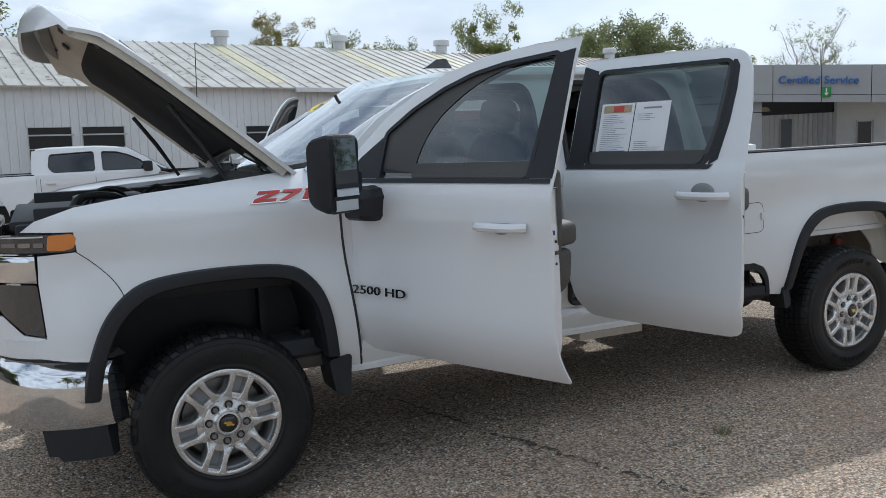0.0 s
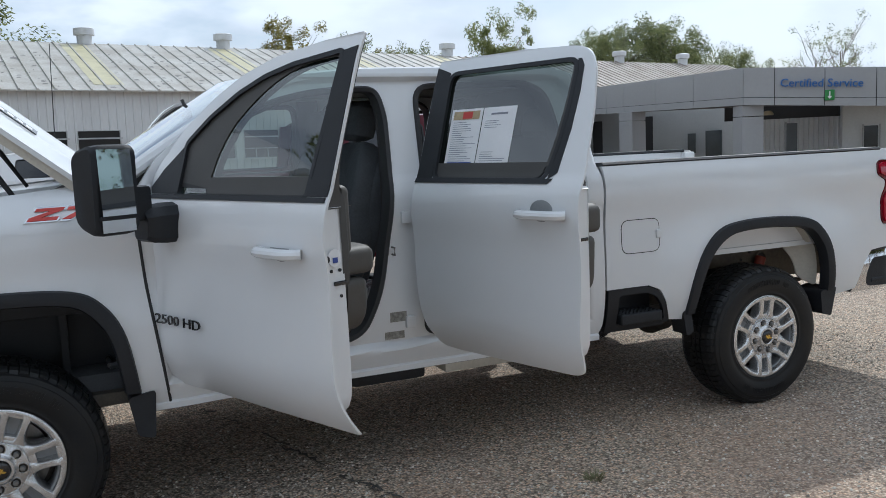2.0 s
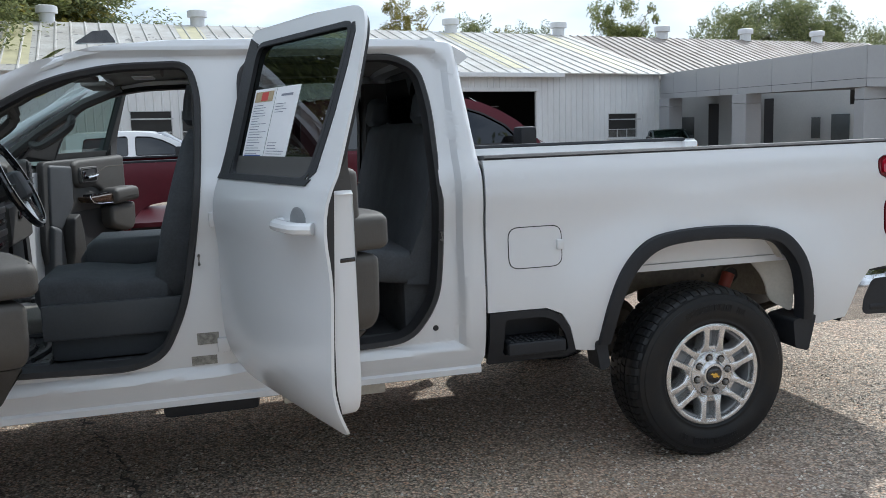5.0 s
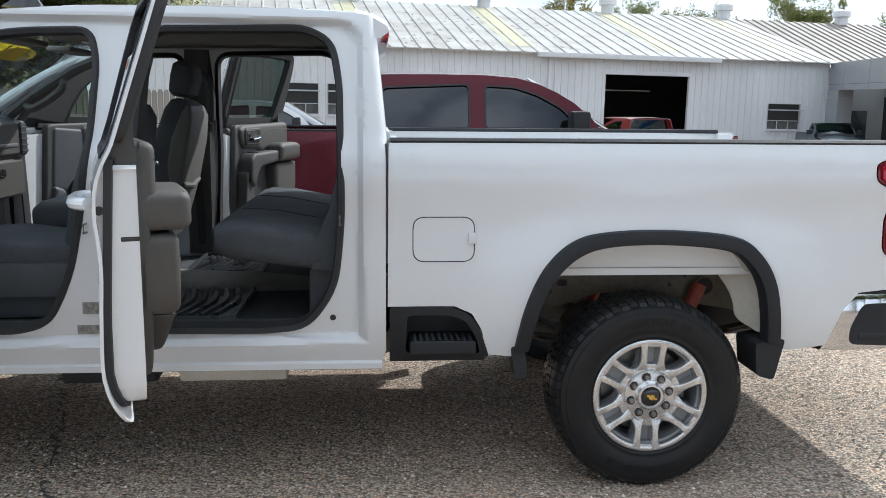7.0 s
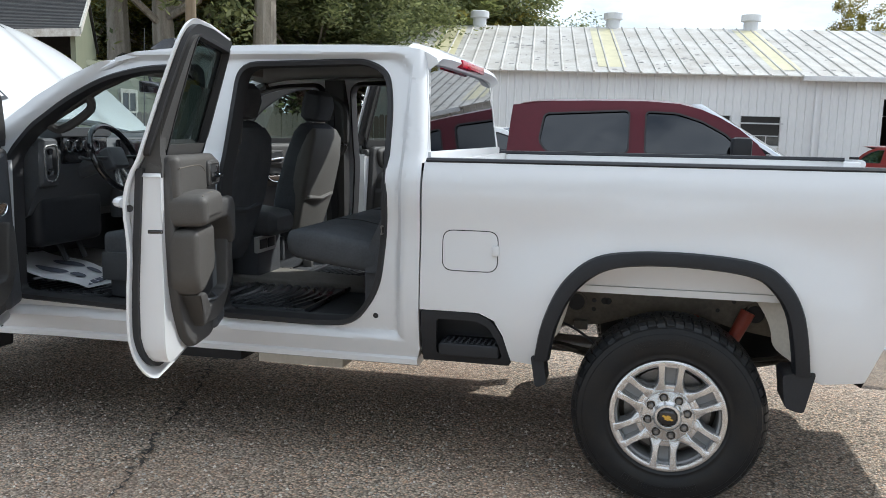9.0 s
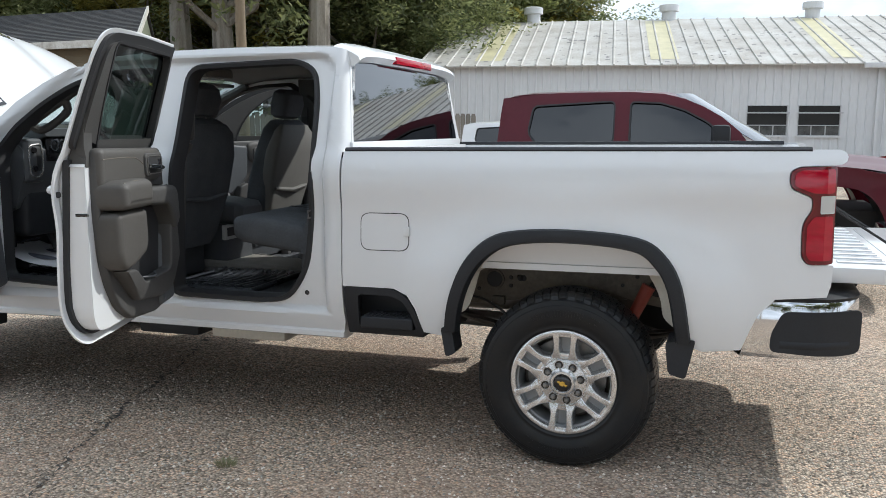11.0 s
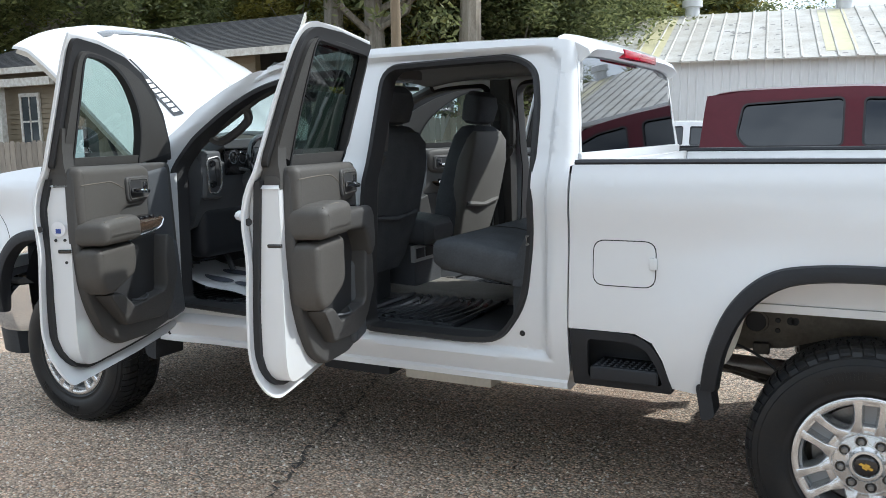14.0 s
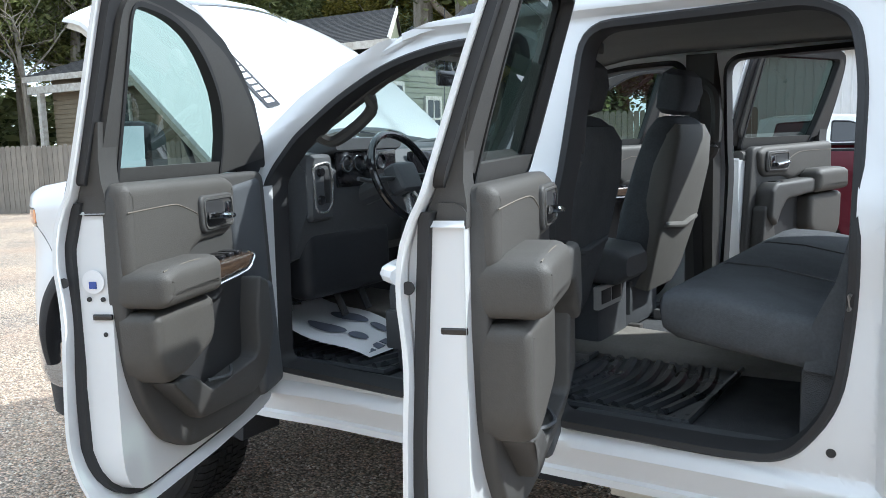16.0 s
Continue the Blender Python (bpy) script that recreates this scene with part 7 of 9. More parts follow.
        def swung(bm):
            bmesh.ops.transform(bm, matrix=swing, verts=bm.verts[:])
            return bm

        def tipped(bm):
            bmesh.ops.transform(bm, matrix=Matrix.Translation((0.994, 0, 1.522)) @ Matrix.Rotation(radians(-2.5), 4, "Y") @ Matrix.Translation((-0.992, 0, -1.522)), verts=bm.verts[:])
            return bm

        rings = []
        for y, k in ((-0.195, 0.90), (-0.203, 0.97), (-0.24, 1.0), (-0.335, 1.0), (-0.368, 0.97), (-0.376, 0.90)):
            rings.append([(x, y, 1.505 + z * k) for x, z in rounded([(0.86, -0.15), (0.985, -0.190), (0.995, 0.165), (0.86, 0.135)], 0.04, 4)])
        put("mirror_housing", swung(loft(rings)), PLASTIC, "large black towing mirror housing")
        put("mirror_glass", swung(tipped(box(0.992, 0.999, -0.354, -0.216, 1.400, 1.645, 0.0))), MIRROR, "mirror glass")
        put("spotter_mirror", swung(box(0.990, 0.998, -0.354, -0.216, 1.338, 1.384, 0.0)), MIRROR)
        put("mirror_rim", swung(box(0.986, 1.002, -0.360, -0.210, 1.385, 1.399, 0.003)), PLASTIC)
        for k in range(4):
            put("mirror_marker", swung(box(0.825, 0.84, -0.33, -0.30, 1.42 + 0.045 * k, 1.44 + 0.045 * k, 0.004)), LAMPCLEAR)
    return skin


door_fl = make_door("front")
door_rl = make_door("rear")
make_door("front", True)
make_door("rear", True)


def on_door(skin, kind, name, bm, material, label="", smooth=True):
    hx, hy = DOORS[kind]["hinge"]
    bmesh.ops.translate(bm, vec=(-hx, -hy, 0), verts=bm.verts[:])
    return part(name, bm, material, skin, label, smooth)


# lettering on the front door
bm = text_bm("2500 HD", 0.062, 0.003, Matrix.Translation((0.893, 0, 0.915)) @ Matrix.Rotation(radians(90), 4, "X") @ Matrix.Diagonal((1.5, 0.92, 1, 1)))
for v in bm.verts:
    v.co.y += door_side(v.co.x, v.co.z) - 0.015
tagged(on_door(door_fl, "front", "lettering", bm, GLOSSBLACK, "black raised lettering"), kind="stuff")
# papers stuck inside the rear door glass
GREYINK = mat("grey_print_ink", (0.22, 0.23, 0.28), 0.8)
def glass_y(x, z):
    return side(x, z) + 0.012


for k, (xa, xb) in enumerate(((2.025, 2.222), (2.228, 2.425))):
    sh = panel([(xa, 1.482), (xb, 1.482), (xb, 1.762), (xa, 1.762)], [], lambda x, z: glass_y(x, z) - 0.0, 0.07, 0.001)
    ob = on_door(door_rl, "rear", "window_paper", sh, PAPER, "white printed sales paper taped inside the glass")
    bars = bmesh.new()
    rng = random.Random(3 + k)
    z = 1.702
    while z > 1.507:
        w = rng.uniform(0.06, 0.16)
        if k == 1 and 1.577 < z < 1.667:
            z -= 0.012
            continue
        v = [bars.verts.new((x, glass_y(x, zz) - 0.0012, zz)) for x, zz in ((xa + 0.02, z), (xa + 0.02 + w, z), (xa + 0.02 + w, z + 0.0022), (xa + 0.02, z + 0.0022))]
        bars.faces.new(v)
        z -= 0.0095
    v = [bars.verts.new((x, glass_y(x, zz) - 0.0012, zz)) for x, zz in ((xa + 0.05, 1.729), (xa + 0.15, 1.729), (xa + 0.15, 1.737), (xa + 0.05, 1.737))]
    bars.faces.new(v)
    tagged(on_door(door_rl, "rear", "print_line", bars, GREYINK), kind="stuff")
    if k == 0:
        on_door(door_rl, "rear", "print_block", panel([(xa + 0.015, 1.715), (xb - 0.015, 1.715), (xb - 0.015, 1.752), (xa + 0.015, 1.752)], [], lambda x, z: glass_y(x, z) - 0.0016, 0.07, 0.0), mat("tan_ink", (0.45, 0.36, 0.22), 0.8, vary=0.3, scale=40))
        on_door(door_rl, "rear", "print_flag", panel([(xa + 0.075, 1.719), (xb - 0.06, 1.719), (xb - 0.06, 1.749), (xa + 0.075, 1.749)], [], lambda x, z: glass_y(x, z) - 0.002, 0.07, 0.0), INKRED)
        on_door(door_rl, "rear", "print_band", panel([(xa + 0.02, 1.512), (xb - 0.02, 1.512), (xb - 0.02, 1.527), (xa + 0.02, 1.527)], [], lambda x, z: glass_y(x, z) - 0.0016, 0.07, 0.0), INKBLUE)

# hinges, strikers and labels on the jambs
for zz in (1.27, 0.76):
    part("door_hinge", box(1.79, 1.84, 0.03, 0.09, zz - 0.03, zz + 0.03, 0.008), WHITE, truck)
    part("door_hinge", box(0.69, 0.74, 0.03, 0.09, zz - 0.03, zz + 0.03, 0.008), WHITE, truck)
for xx, zz in ((1.742, 1.11), (2.742, 1.14)):
    yj = jamb(xx, zz)
    part("striker", tube([(xx, yj, zz + 0.02), (xx, yj - 0.035, zz + 0.02), (xx, yj - 0.035, zz - 0.015), (xx, yj, zz - 0.015)], 0.005, 8), STEEL, truck, "steel door striker")
for xx, zz, ww in ((1.755, 0.79, 0.085), (1.735, 0.705, 0.10)):
    part("certification_label", box(xx - ww / 2, xx + ww / 2, jamb(xx, zz) - 0.002, jamb(xx, zz) + 0.01, zz - 0.024, zz + 0.024), mat("grey_label", (0.33, 0.32, 0.29), 0.5, vary=0.6, scale=60), truck, "printed grey door-jamb label")
for xx, zz in ((2.708, 0.740), (0.705, 1.375), (0.705, 1.145)):
    part("jamb_plug", lathe([(0.0005, -0.003), (0.012, -0.003), (0.014, 0.004)], 16, center=(xx, jamb(xx, zz), zz)), SEAL, truck)

# ---- open hood, front end and engine bay ----
HINGE = Vector((0.43, 0.0, 1.495))


def hood_front(y):
    k = abs(y - W / 2) / 0.94
    return -0.69 - 0.22 * (1 - k ** 2.6)


def hood_pt(u, y, drop=0.0):
    """A point of the closed hood: u from 0 at the cowl to 1 at the nose."""
    k = (y - W / 2) / 0.94
    xr = 0.43 - 0.10 * (1 - k * k)
    x = xr + (hood_front(y) - xr) * u
    z = 1.495 - 0.075 * u - 0.05 * u ** 6 - 0.20 * max(0, u - 0.90) ** 1.2 * 3 + 0.060 * (1 - abs(k) ** 2.0) + 0.034 * max(0, 1 - (k / 0.42) ** 4) * min(1, 3 * (1 - u) + 0.35)
    return (x, y, z - drop)


def turned(bm):
    bmesh.ops.transform(bm, matrix=Matrix.Translation(HINGE) @ Matrix.Rotation(radians(43.5), 4, "Y") @ Matrix.Translation(-HINGE), verts=bm.verts[:])
    return bm


ys = np.linspace(0.10, W - 0.10, 33)
rings = [[hood_pt(u, y) for y in ys] + [hood_pt(u, y, 0.020) for y in ys[::-1]] for u in list(np.linspace(0, 0.9, 14)) + [0.94, 0.97, 1.0]]


def lip_pt(y, back, down):
    x, y, z = hood_pt(1.0, y)
    k = max(0.0, 1 - (abs(y - W / 2) / 0.88) ** 4)
    return (x + back * k, y, z - 0.012 - down * k)


rings += [[lip_pt(y, b, d) for y in ys] + [lip_pt(y, b + 0.012, d - 0.01) for y in ys[::-1]] for b, d in ((-0.012, 0.03), (0.0, 0.09), (0.03, 0.15))]
hood = part("hood", turned(loft(rings)), WHITE, truck, "white hood propped open")
ys2 = np.linspace(0.112, W - 0.112, 25)
rings = [[hood_pt(u, y, 0.021) for y in ys2] + [hood_pt(u, y, 0.055) for y in ys2[::-1]] for u in np.linspace(0.03, 0.97, 12)]
part("inner_hood_panel", turned(loft(rings)), CREAM, hood, "cream primer inner hood panel")
ys3 = np.linspace(0.235, W - 0.235, 19)
rings = [[hood_pt(u, y, 0.056) for y in ys3] + [hood_pt(u, y, 0.082 - 0.012 * abs((y - W / 2) / 0.80) ** 6 + 0.012 * noise.noise(Vector((u * 7, y * 5, 2)))) for y in ys3[::-1]] for u in np.linspace(0.06, 0.77, 12)]
part("insulation_pad", turned(loft(rings)), HOODPAD, hood, "black hood insulation pad")
for uu, yy, a, b in ((0.85, 0.34, 0.022, 0.050), (0.92, 0.36, 0.016, 0.040), (0.92, 0.56, 0.016, 0.050), (0.85, 0.62, 0.026, 0.040), (0.93, 0.76, 0.014, 0.045), (0.85, 0.88, 0.022, 0.060), (0.90, 1.20, 0.03, 0.05), (0.86, 1.45, 0.022, 0.050), (0.92, 1.62, 0.016, 0.040)):
    x, y, z = hood_pt(uu, yy, 0.057)
    part("panel_cutout", turned(box(x - a, x + a, y - b, y + b, z - 0.003, z + 0.003, 0.002)), SEAL, hood)
for uu, yy in ((0.81, 0.30), (0.81, 0.52), (0.81, 0.86)):
    x, y, z = hood_pt(uu, yy, 0.060)
    part("pad_clip", turned(box(x - 0.012, x + 0.012, y - 0.035, y + 0.035, z - 0.014, z + 0.003, 0.004)), SEAL, hood)
x, y, z = hood_pt(0.90, 1.04, 0.066)
part("hood_striker", turned(tube([(x - 0.03, y - 0.03, z + 0.02), (x - 0.03, y - 0.03, z - 0.035), (x - 0.03, y + 0.03, z - 0.035), (x - 0.03, y + 0.03, z + 0.02)], 0.006, 8)), STEEL, hood)
rr = [[hood_pt(u, yy, 0.004 if u in (0.815, 0.885) else -0.004) for yy in np.linspace(0.66, 1.42, 13)] for u in (0.815, 0.825, 0.875, 0.885)]
part("scoop_insert", turned(loft(rr, closed=False)), LAMPCLEAR, hood, "gloss dark hood scoop insert")
for yy, xb in ((0.27, 0.14), (W - 0.27, 0.14)):
    part("hood_strut", tube([(-0.10, yy + 0.02, 1.83), (0.02, yy, 1.66), (xb, yy - 0.02, 1.46)], [0.012, 0.014, 0.010], 10), SEAL, hood, "black hood support strut")
for yy in (0.30, W - 0.30):
    part("hood_hinge", tube([(0.42, yy, 1.47), (0.33, yy, 1.55), (0.24, yy, 1.60)], 0.018, 8), WHITE, hood)
flange = [(-0.68, 1.352), (-0.55, 1.400), (-0.28, 1.438), (0.0, 1.461), (0.22, 1.480), (0.40, 1.496)]
both("fender_flange", loft([[(x, fender_y(x, z) + a, z - b) for a, b in ((0.0, 0.004), (0.02, 0.0), (0.125, 0.030), (0.130, 0.055), (0.115, 0.050), (0.012, 0.016))] for x, z in smooth_line(flange, 4)]), WHITE, truck)
# cowl
part("cowl", loft([[(0.36 - 0.14 * (1 - ((y - W / 2) / 0.86) ** 2), y, 1.43), (0.52 - 0.15 * (1 - ((y - W / 2) / 0.86) ** 2), y, 1.50), (0.56 - 0.15 * (1 - ((y - W / 2) / 0.86) ** 2), y, 1.47), (0.40, y, 1.38)] for y in np.linspace(0.18, W - 0.18, 15)]), PLASTIC, truck, "black plastic cowl")
for y0 in (0.55, 1.20):
    part("wiper", tube([(0.36, y0, 1.52), (0.42, y0 + 0.30, 1.55), (0.47, y0 + 0.58, 1.565)], 0.009, 8), SEAL, truck)
# engine bay
part("inner_fender", box(-0.70, 0.42, 0.20, 0.27, 0.95, 1.40, 0.01), PLASTIC, truck)
part("inner_fender", box(-0.70, 0.42, W - 0.27, W - 0.20, 0.95, 1.40, 0.01), PLASTIC, truck)
part("firewall", box(0.26, 0.29, 0.32, W - 0.32, 0.60, 1.44), PLASTIC, truck)
part("radiator_support", box(-0.78, -0.66, 0.28, W - 0.28, 0.70, 1.33, 0.02), PLASTIC, truck)
part("radiator_cover", box(-0.80, -0.45, 0.32, W - 0.32, 1.30, 1.345, 0.02), PLASTIC, truck, "black plastic radiator cover")
part("engine_cover", box(-0.38, 0.32, 0.75, 1.36, 1.18, 1.36, 0.05, 3), GLOSSBLACK, truck, "black engine cover")
part("battery", box(-0.42, -0.12, 0.32, 0.52, 1.16, 1.36, 0.012), PLASTIC, truck)
part("fuse_box", box(-0.06, 0.22, 0.30, 0.50, 1.20, 1.38, 0.02), TRIM, truck)
part("air_box", box(-0.50, -0.10, 1.50, 1.80, 1.10, 1.38, 0.04), TRIM, truck)
part("coolant_tank", box(0.0, 0.24, 1.52, 1.78, 1.15, 1.36, 0.05), CREAM, truck)
rng = random.Random(8)
for k in range(9):
    a, b = rng.uniform(-0.6, 0.2), rng.uniform(0.3, 1.5)
    pts = smooth_line([(a, b, 1.30), (a + rng.uniform(0.05, 0.2), b + 0.1, 1.41), (a + 0.25, b + rng.uniform(0.1, 0.4), 1.39), (a + 0.35, b + 0.3, 1.28)], 5)
    part("hose", tube(pts, rng.choice((0.010, 0.014, 0.02)), 8), SEAL, truck)
# head lamp, chrome bar, lower lamp, grille, bumper
for m0 in (0, 1):
    def put2(name, bm, material, label="", parent=truck):
        if m0:
            b2 = mirrored(bm)
            bm.free()
            bm = b2
        return part(name, bm, material, parent, label)
    fy = lambda x, z: side(x, z) + 0.004
    hl = put2("head_lamp", panel(rounded([(-0.845, 1.232), (-0.835, 1.302), (-0.562, 1.308), (-0.548, 1.29), (-0.560, 1.232)], 0.015), [], fy, 0.035, 0.05), LAMPCLEAR, "smoked head lamp with an amber corner")
    put2("turn_lens", panel(rounded([(-0.664, 1.240), (-0.656, 1.302), (-0.566, 1.306), (-0.551, 1.290), (-0.562, 1.248), (-0.60, 1.238)], 0.012), [], lambda x, z: fy(x, z) - 0.005, 0.03, 0.012), AMBER, "amber turn signal lens", hl)
    for k, (xa, xb) in enumerate(((-0.83, -0.778), (-0.768, -0.722), (-0.712, -0.675))):
        put2("lamp_unit", panel(rounded([(xa, 1.254), (xa, 1.272), (xb, 1.274), (xb, 1.256)], 0.006), [], lambda x, z: fy(x, z) - 0.003, 0.03, 0.008), STEEL, "", hl)
    put2("running_light", panel(rounded([(-0.832, 1.292), (-0.832, 1.298), (-0.672, 1.301), (-0.672, 1.295)], 0.004), [], lambda x, z: fy(x, z) - 0.004, 0.03, 0.010), PEARL, "pale running light strip", hl)
    rings = []
    for x in np.linspace(-0.93, -0.712, 8):
        y = side(x, 1.15)
        rings.append([(x, y + 0.030, 1.222), (x, y + 0.008, 1.216), (x, y - 0.002, 1.200), (x, y + 0.002, 1.180), (x, y + 0.006, 1.120), (x, y + 0.014, 1.106), (x, y + 0.05, 1.106), (x, y + 0.05, 1.222)])
    put2("chrome_bar", loft(rings), CHROME, "chrome grille bar end")
    put2("lower_lamp", panel(rounded([(-0.93, 1.098), (-0.712, 1.098), (-0.700, 0.885), (-0.775, 0.895), (-0.85, 0.97)], 0.012), [], lambda x, z: fy(x, z) + 0.008, 0.035, 0.03), LAMPCLEAR, "dark smoked lower lamp")
    put2("front_quarter", panel([(-0.93, 0.96), (-0.855, 0.965), (-0.780, 0.888), (-0.70, 0.878), (-0.70, 0.80), (-0.93, 0.80)], [], lambda x, z: fy(x, z) + 0.004, 0.035, 0.02), WHITE)
    seam = smooth_line([(-0.556, 1.230), (-0.50, 1.183), (-0.438, 1.118), (-0.405, 1.066), (-0.392, 1.035)], 4)
    put2("fender_seam", tube([(x, fender_y(x, z) + 0.0005, z) for x, z in seam], 0.0022, 6), SEAL)
    rings = []
    plan = smooth_line([(-0.475, -0.050), (-0.62, -0.050), (-0.78, 0.03), (-0.90, 0.20), (-0.98, 0.50), (-1.01, 1.04)], 5)
    for x, y in plan:
        top = 0.755 + 0.02 * min(1, max(0, (-0.5 - x) / 0.3))
        rings.append([(x + 0.012, y + 0.020, 0.480), (x + 0.004, y + 0.004, 0.50), (x - 0.004, y - 0.010, 0.56), (x - 0.008, y - 0.016, 0.64), (x - 0.006, y - 0.012, top - 0.055), (x + 0.004, y + 0.004, top - 0.028), (x + 0.022, y + 0.026, top), (x + 0.06, y + 0.06, top + 0.004), (x + 0.07, y + 0.07, 0.48)])
    put2("front_bumper", loft(rings), CHROME, "chrome front bumper end")
    rings = [[(x + 0.024, y + 0.024, 0.765), (x + 0.020, y + 0.020, 0.785), (x + 0.05, y + 0.05, 0.80), (x + 0.08, y + 0.08, 0.765)] for x, y in plan]
    put2("bumper_seam", loft(rings), SEAL)
    dam = smooth_line([(-0.505, -0.035), (-0.60, -0.032), (-0.70, 0.0), (-0.755, 0.04)], 4)
    rings = [[(x + 0.01, y + 0.02, 0.50), (x + 0.004, y + 0.002, 0.485), (x + 0.02, y + 0.005, 0.34 + 0.02 * (k > 8)), (x + 0.05, y + 0.07, 0.335), (x + 0.05, y + 0.07, 0.50)] for k, (x, y) in enumerate(dam)]
    put2("air_dam", loft(rings), PLASTIC, "black plastic air dam corner")
    rings = [[(x + 0.01, y + 0.012, 0.79), (x + 0.008, y + 0.006, 0.87), (x + 0.05, y + 0.05, 0.87), (x + 0.05, y + 0.05, 0.79)] for x, y in plan[6:]]
    put2("bumper_filler", loft(rings), WHITE)
part("grille", box(-0.97, -0.86, 0.44, W - 0.44, 0.86, 1.30, 0.02), GLOSSBLACK, truck, "black grille")
for k in range(5):
    part("grille_bar", box(-0.995, -0.965, 0.46, W - 0.46, 0.90 + k * 0.085, 0.92 + k * 0.085, 0.006), CHROME, truck)
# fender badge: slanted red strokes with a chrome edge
def slanted(shape, x0, z0, k):
    cx, cz = sum(a for a, _ in shape) / len(shape), sum(b for _, b in shape) / len(shape)
    return [(x0 + (cx + (a - cx) * k[0]) * 1.15 + 0.55 * (cz + (b - cz) * k[1]), z0 + 0.72 * (cz + (b - cz) * k[1])) for a, b in shape]


STROKES = ([(0, 0), (0.098, 0), (0.098, 0.018), (0.040, 0.018), (0.098, 0.052), (0.098, 0.070), (0.004, 0.070), (0.004, 0.052), (0.056, 0.052), (0.0, 0.018)],
           [(0.112, 0.0), (0.142, 0.0), (0.192, 0.052), (0.192, 0.070), (0.108, 0.070), (0.108, 0.052), (0.156, 0.052)],
           [(0.208, 0.0), (0.234, 0.0), (0.234, 0.070), (0.204, 0.070), (0.204, 0.056), (0.208, 0.056)])
badge = None
for shape in STROKES:
    rim = panel(slanted(shape, 0.182, 1.374, (1.10, 1.16)), [], lambda x, z: fender_y(x, z) - 0.005, 0.02, 0.012)
    if badge is None:
        badge = part("fender_badge", rim, CHROME, truck, "red slanted fender badge with a chrome edge")
    else:
        part("badge_stroke", rim, CHROME, badge)
    part("badge_infill", panel(slanted(shape, 0.182, 1.374, (0.97, 0.92)), [], lambda x, z: fender_y(x, z) - 0.007, 0.02, 0.006), INKRED, badge)
# dark name plate on the flank of the hood bulge, its name as pale bars
def bulge_pt(u, s, lift):
    y = 0.60 + 0.075 * s
    return hood_pt(u, y, -lift)


plate = part("hood_badge", turned(loft([[bulge_pt(u, 0, 0.003), bulge_pt(u, 1, 0.003), bulge_pt(u, 1, 0.008), bulge_pt(u, 0, 0.008)] for u in np.linspace(0.18, 0.62, 9)])), GLOSSBLACK, hood, "long black name plate with pale marks")
for k in range(7):
    u0 = 0.20 + 0.038 * k
    part("badge_mark", turned(loft([[bulge_pt(u, 0.2, 0.007), bulge_pt(u, 0.8, 0.007), bulge_pt(u, 0.8, 0.011), bulge_pt(u, 0.2, 0.011)] for u in (u0, u0 + 0.026)])), PAPER, plate)
# roof marker and aerial
part("roof_marker", loft([[(1.30 + a, 0.52 + dy, 2.005 + h) for dy, h in ((-0.03, 0), (-0.012, b), (0.012, b), (0.03, 0))] for a, b in ((0, 0.005), (0.07, 0.05), (0.13, 0.055), (0.16, 0.01))]), GLOSSBLACK, truck, "black roof marker lamp")
part("aerial", tube([(0.30, W - 0.12, 1.46), (0.33, W - 0.12, 2.30)], [0.004, 0.0025], 6), SEAL, truck)

# ---- cabin ----
def cushion(rings_def, r=0.04):
    """A soft block: rings of (x, y0, y1, z0, z1)."""
    rings = []
    for x, y0, y1, z0, z1 in rings_def:
        rings.append([(x, a, b) for a, b in rounded([(y0, z0), (y1, z0), (y1, z1), (y0, z1)], r, 4)])
    return loft(rings)


def slab(centre, width, thick_lens, r=0.05):
    """A seat back: centre-line points (x, z) with thickness and half-width, upright."""
    rings = []
    for (x, z, t, w, tilt) in thick_lens:
        c, s = math.cos(tilt), math.sin(tilt)
        ring = []
        for a, b in rounded([(-t / 2, -w), (t / 2, -w), (t / 2, w), (-t / 2, w)], min(r, t * 0.45), 4):
            ring.append((x + a * c, centre + b, z - a * s))
        rings.append(ring)
    return loft(rings)


plain_part = part


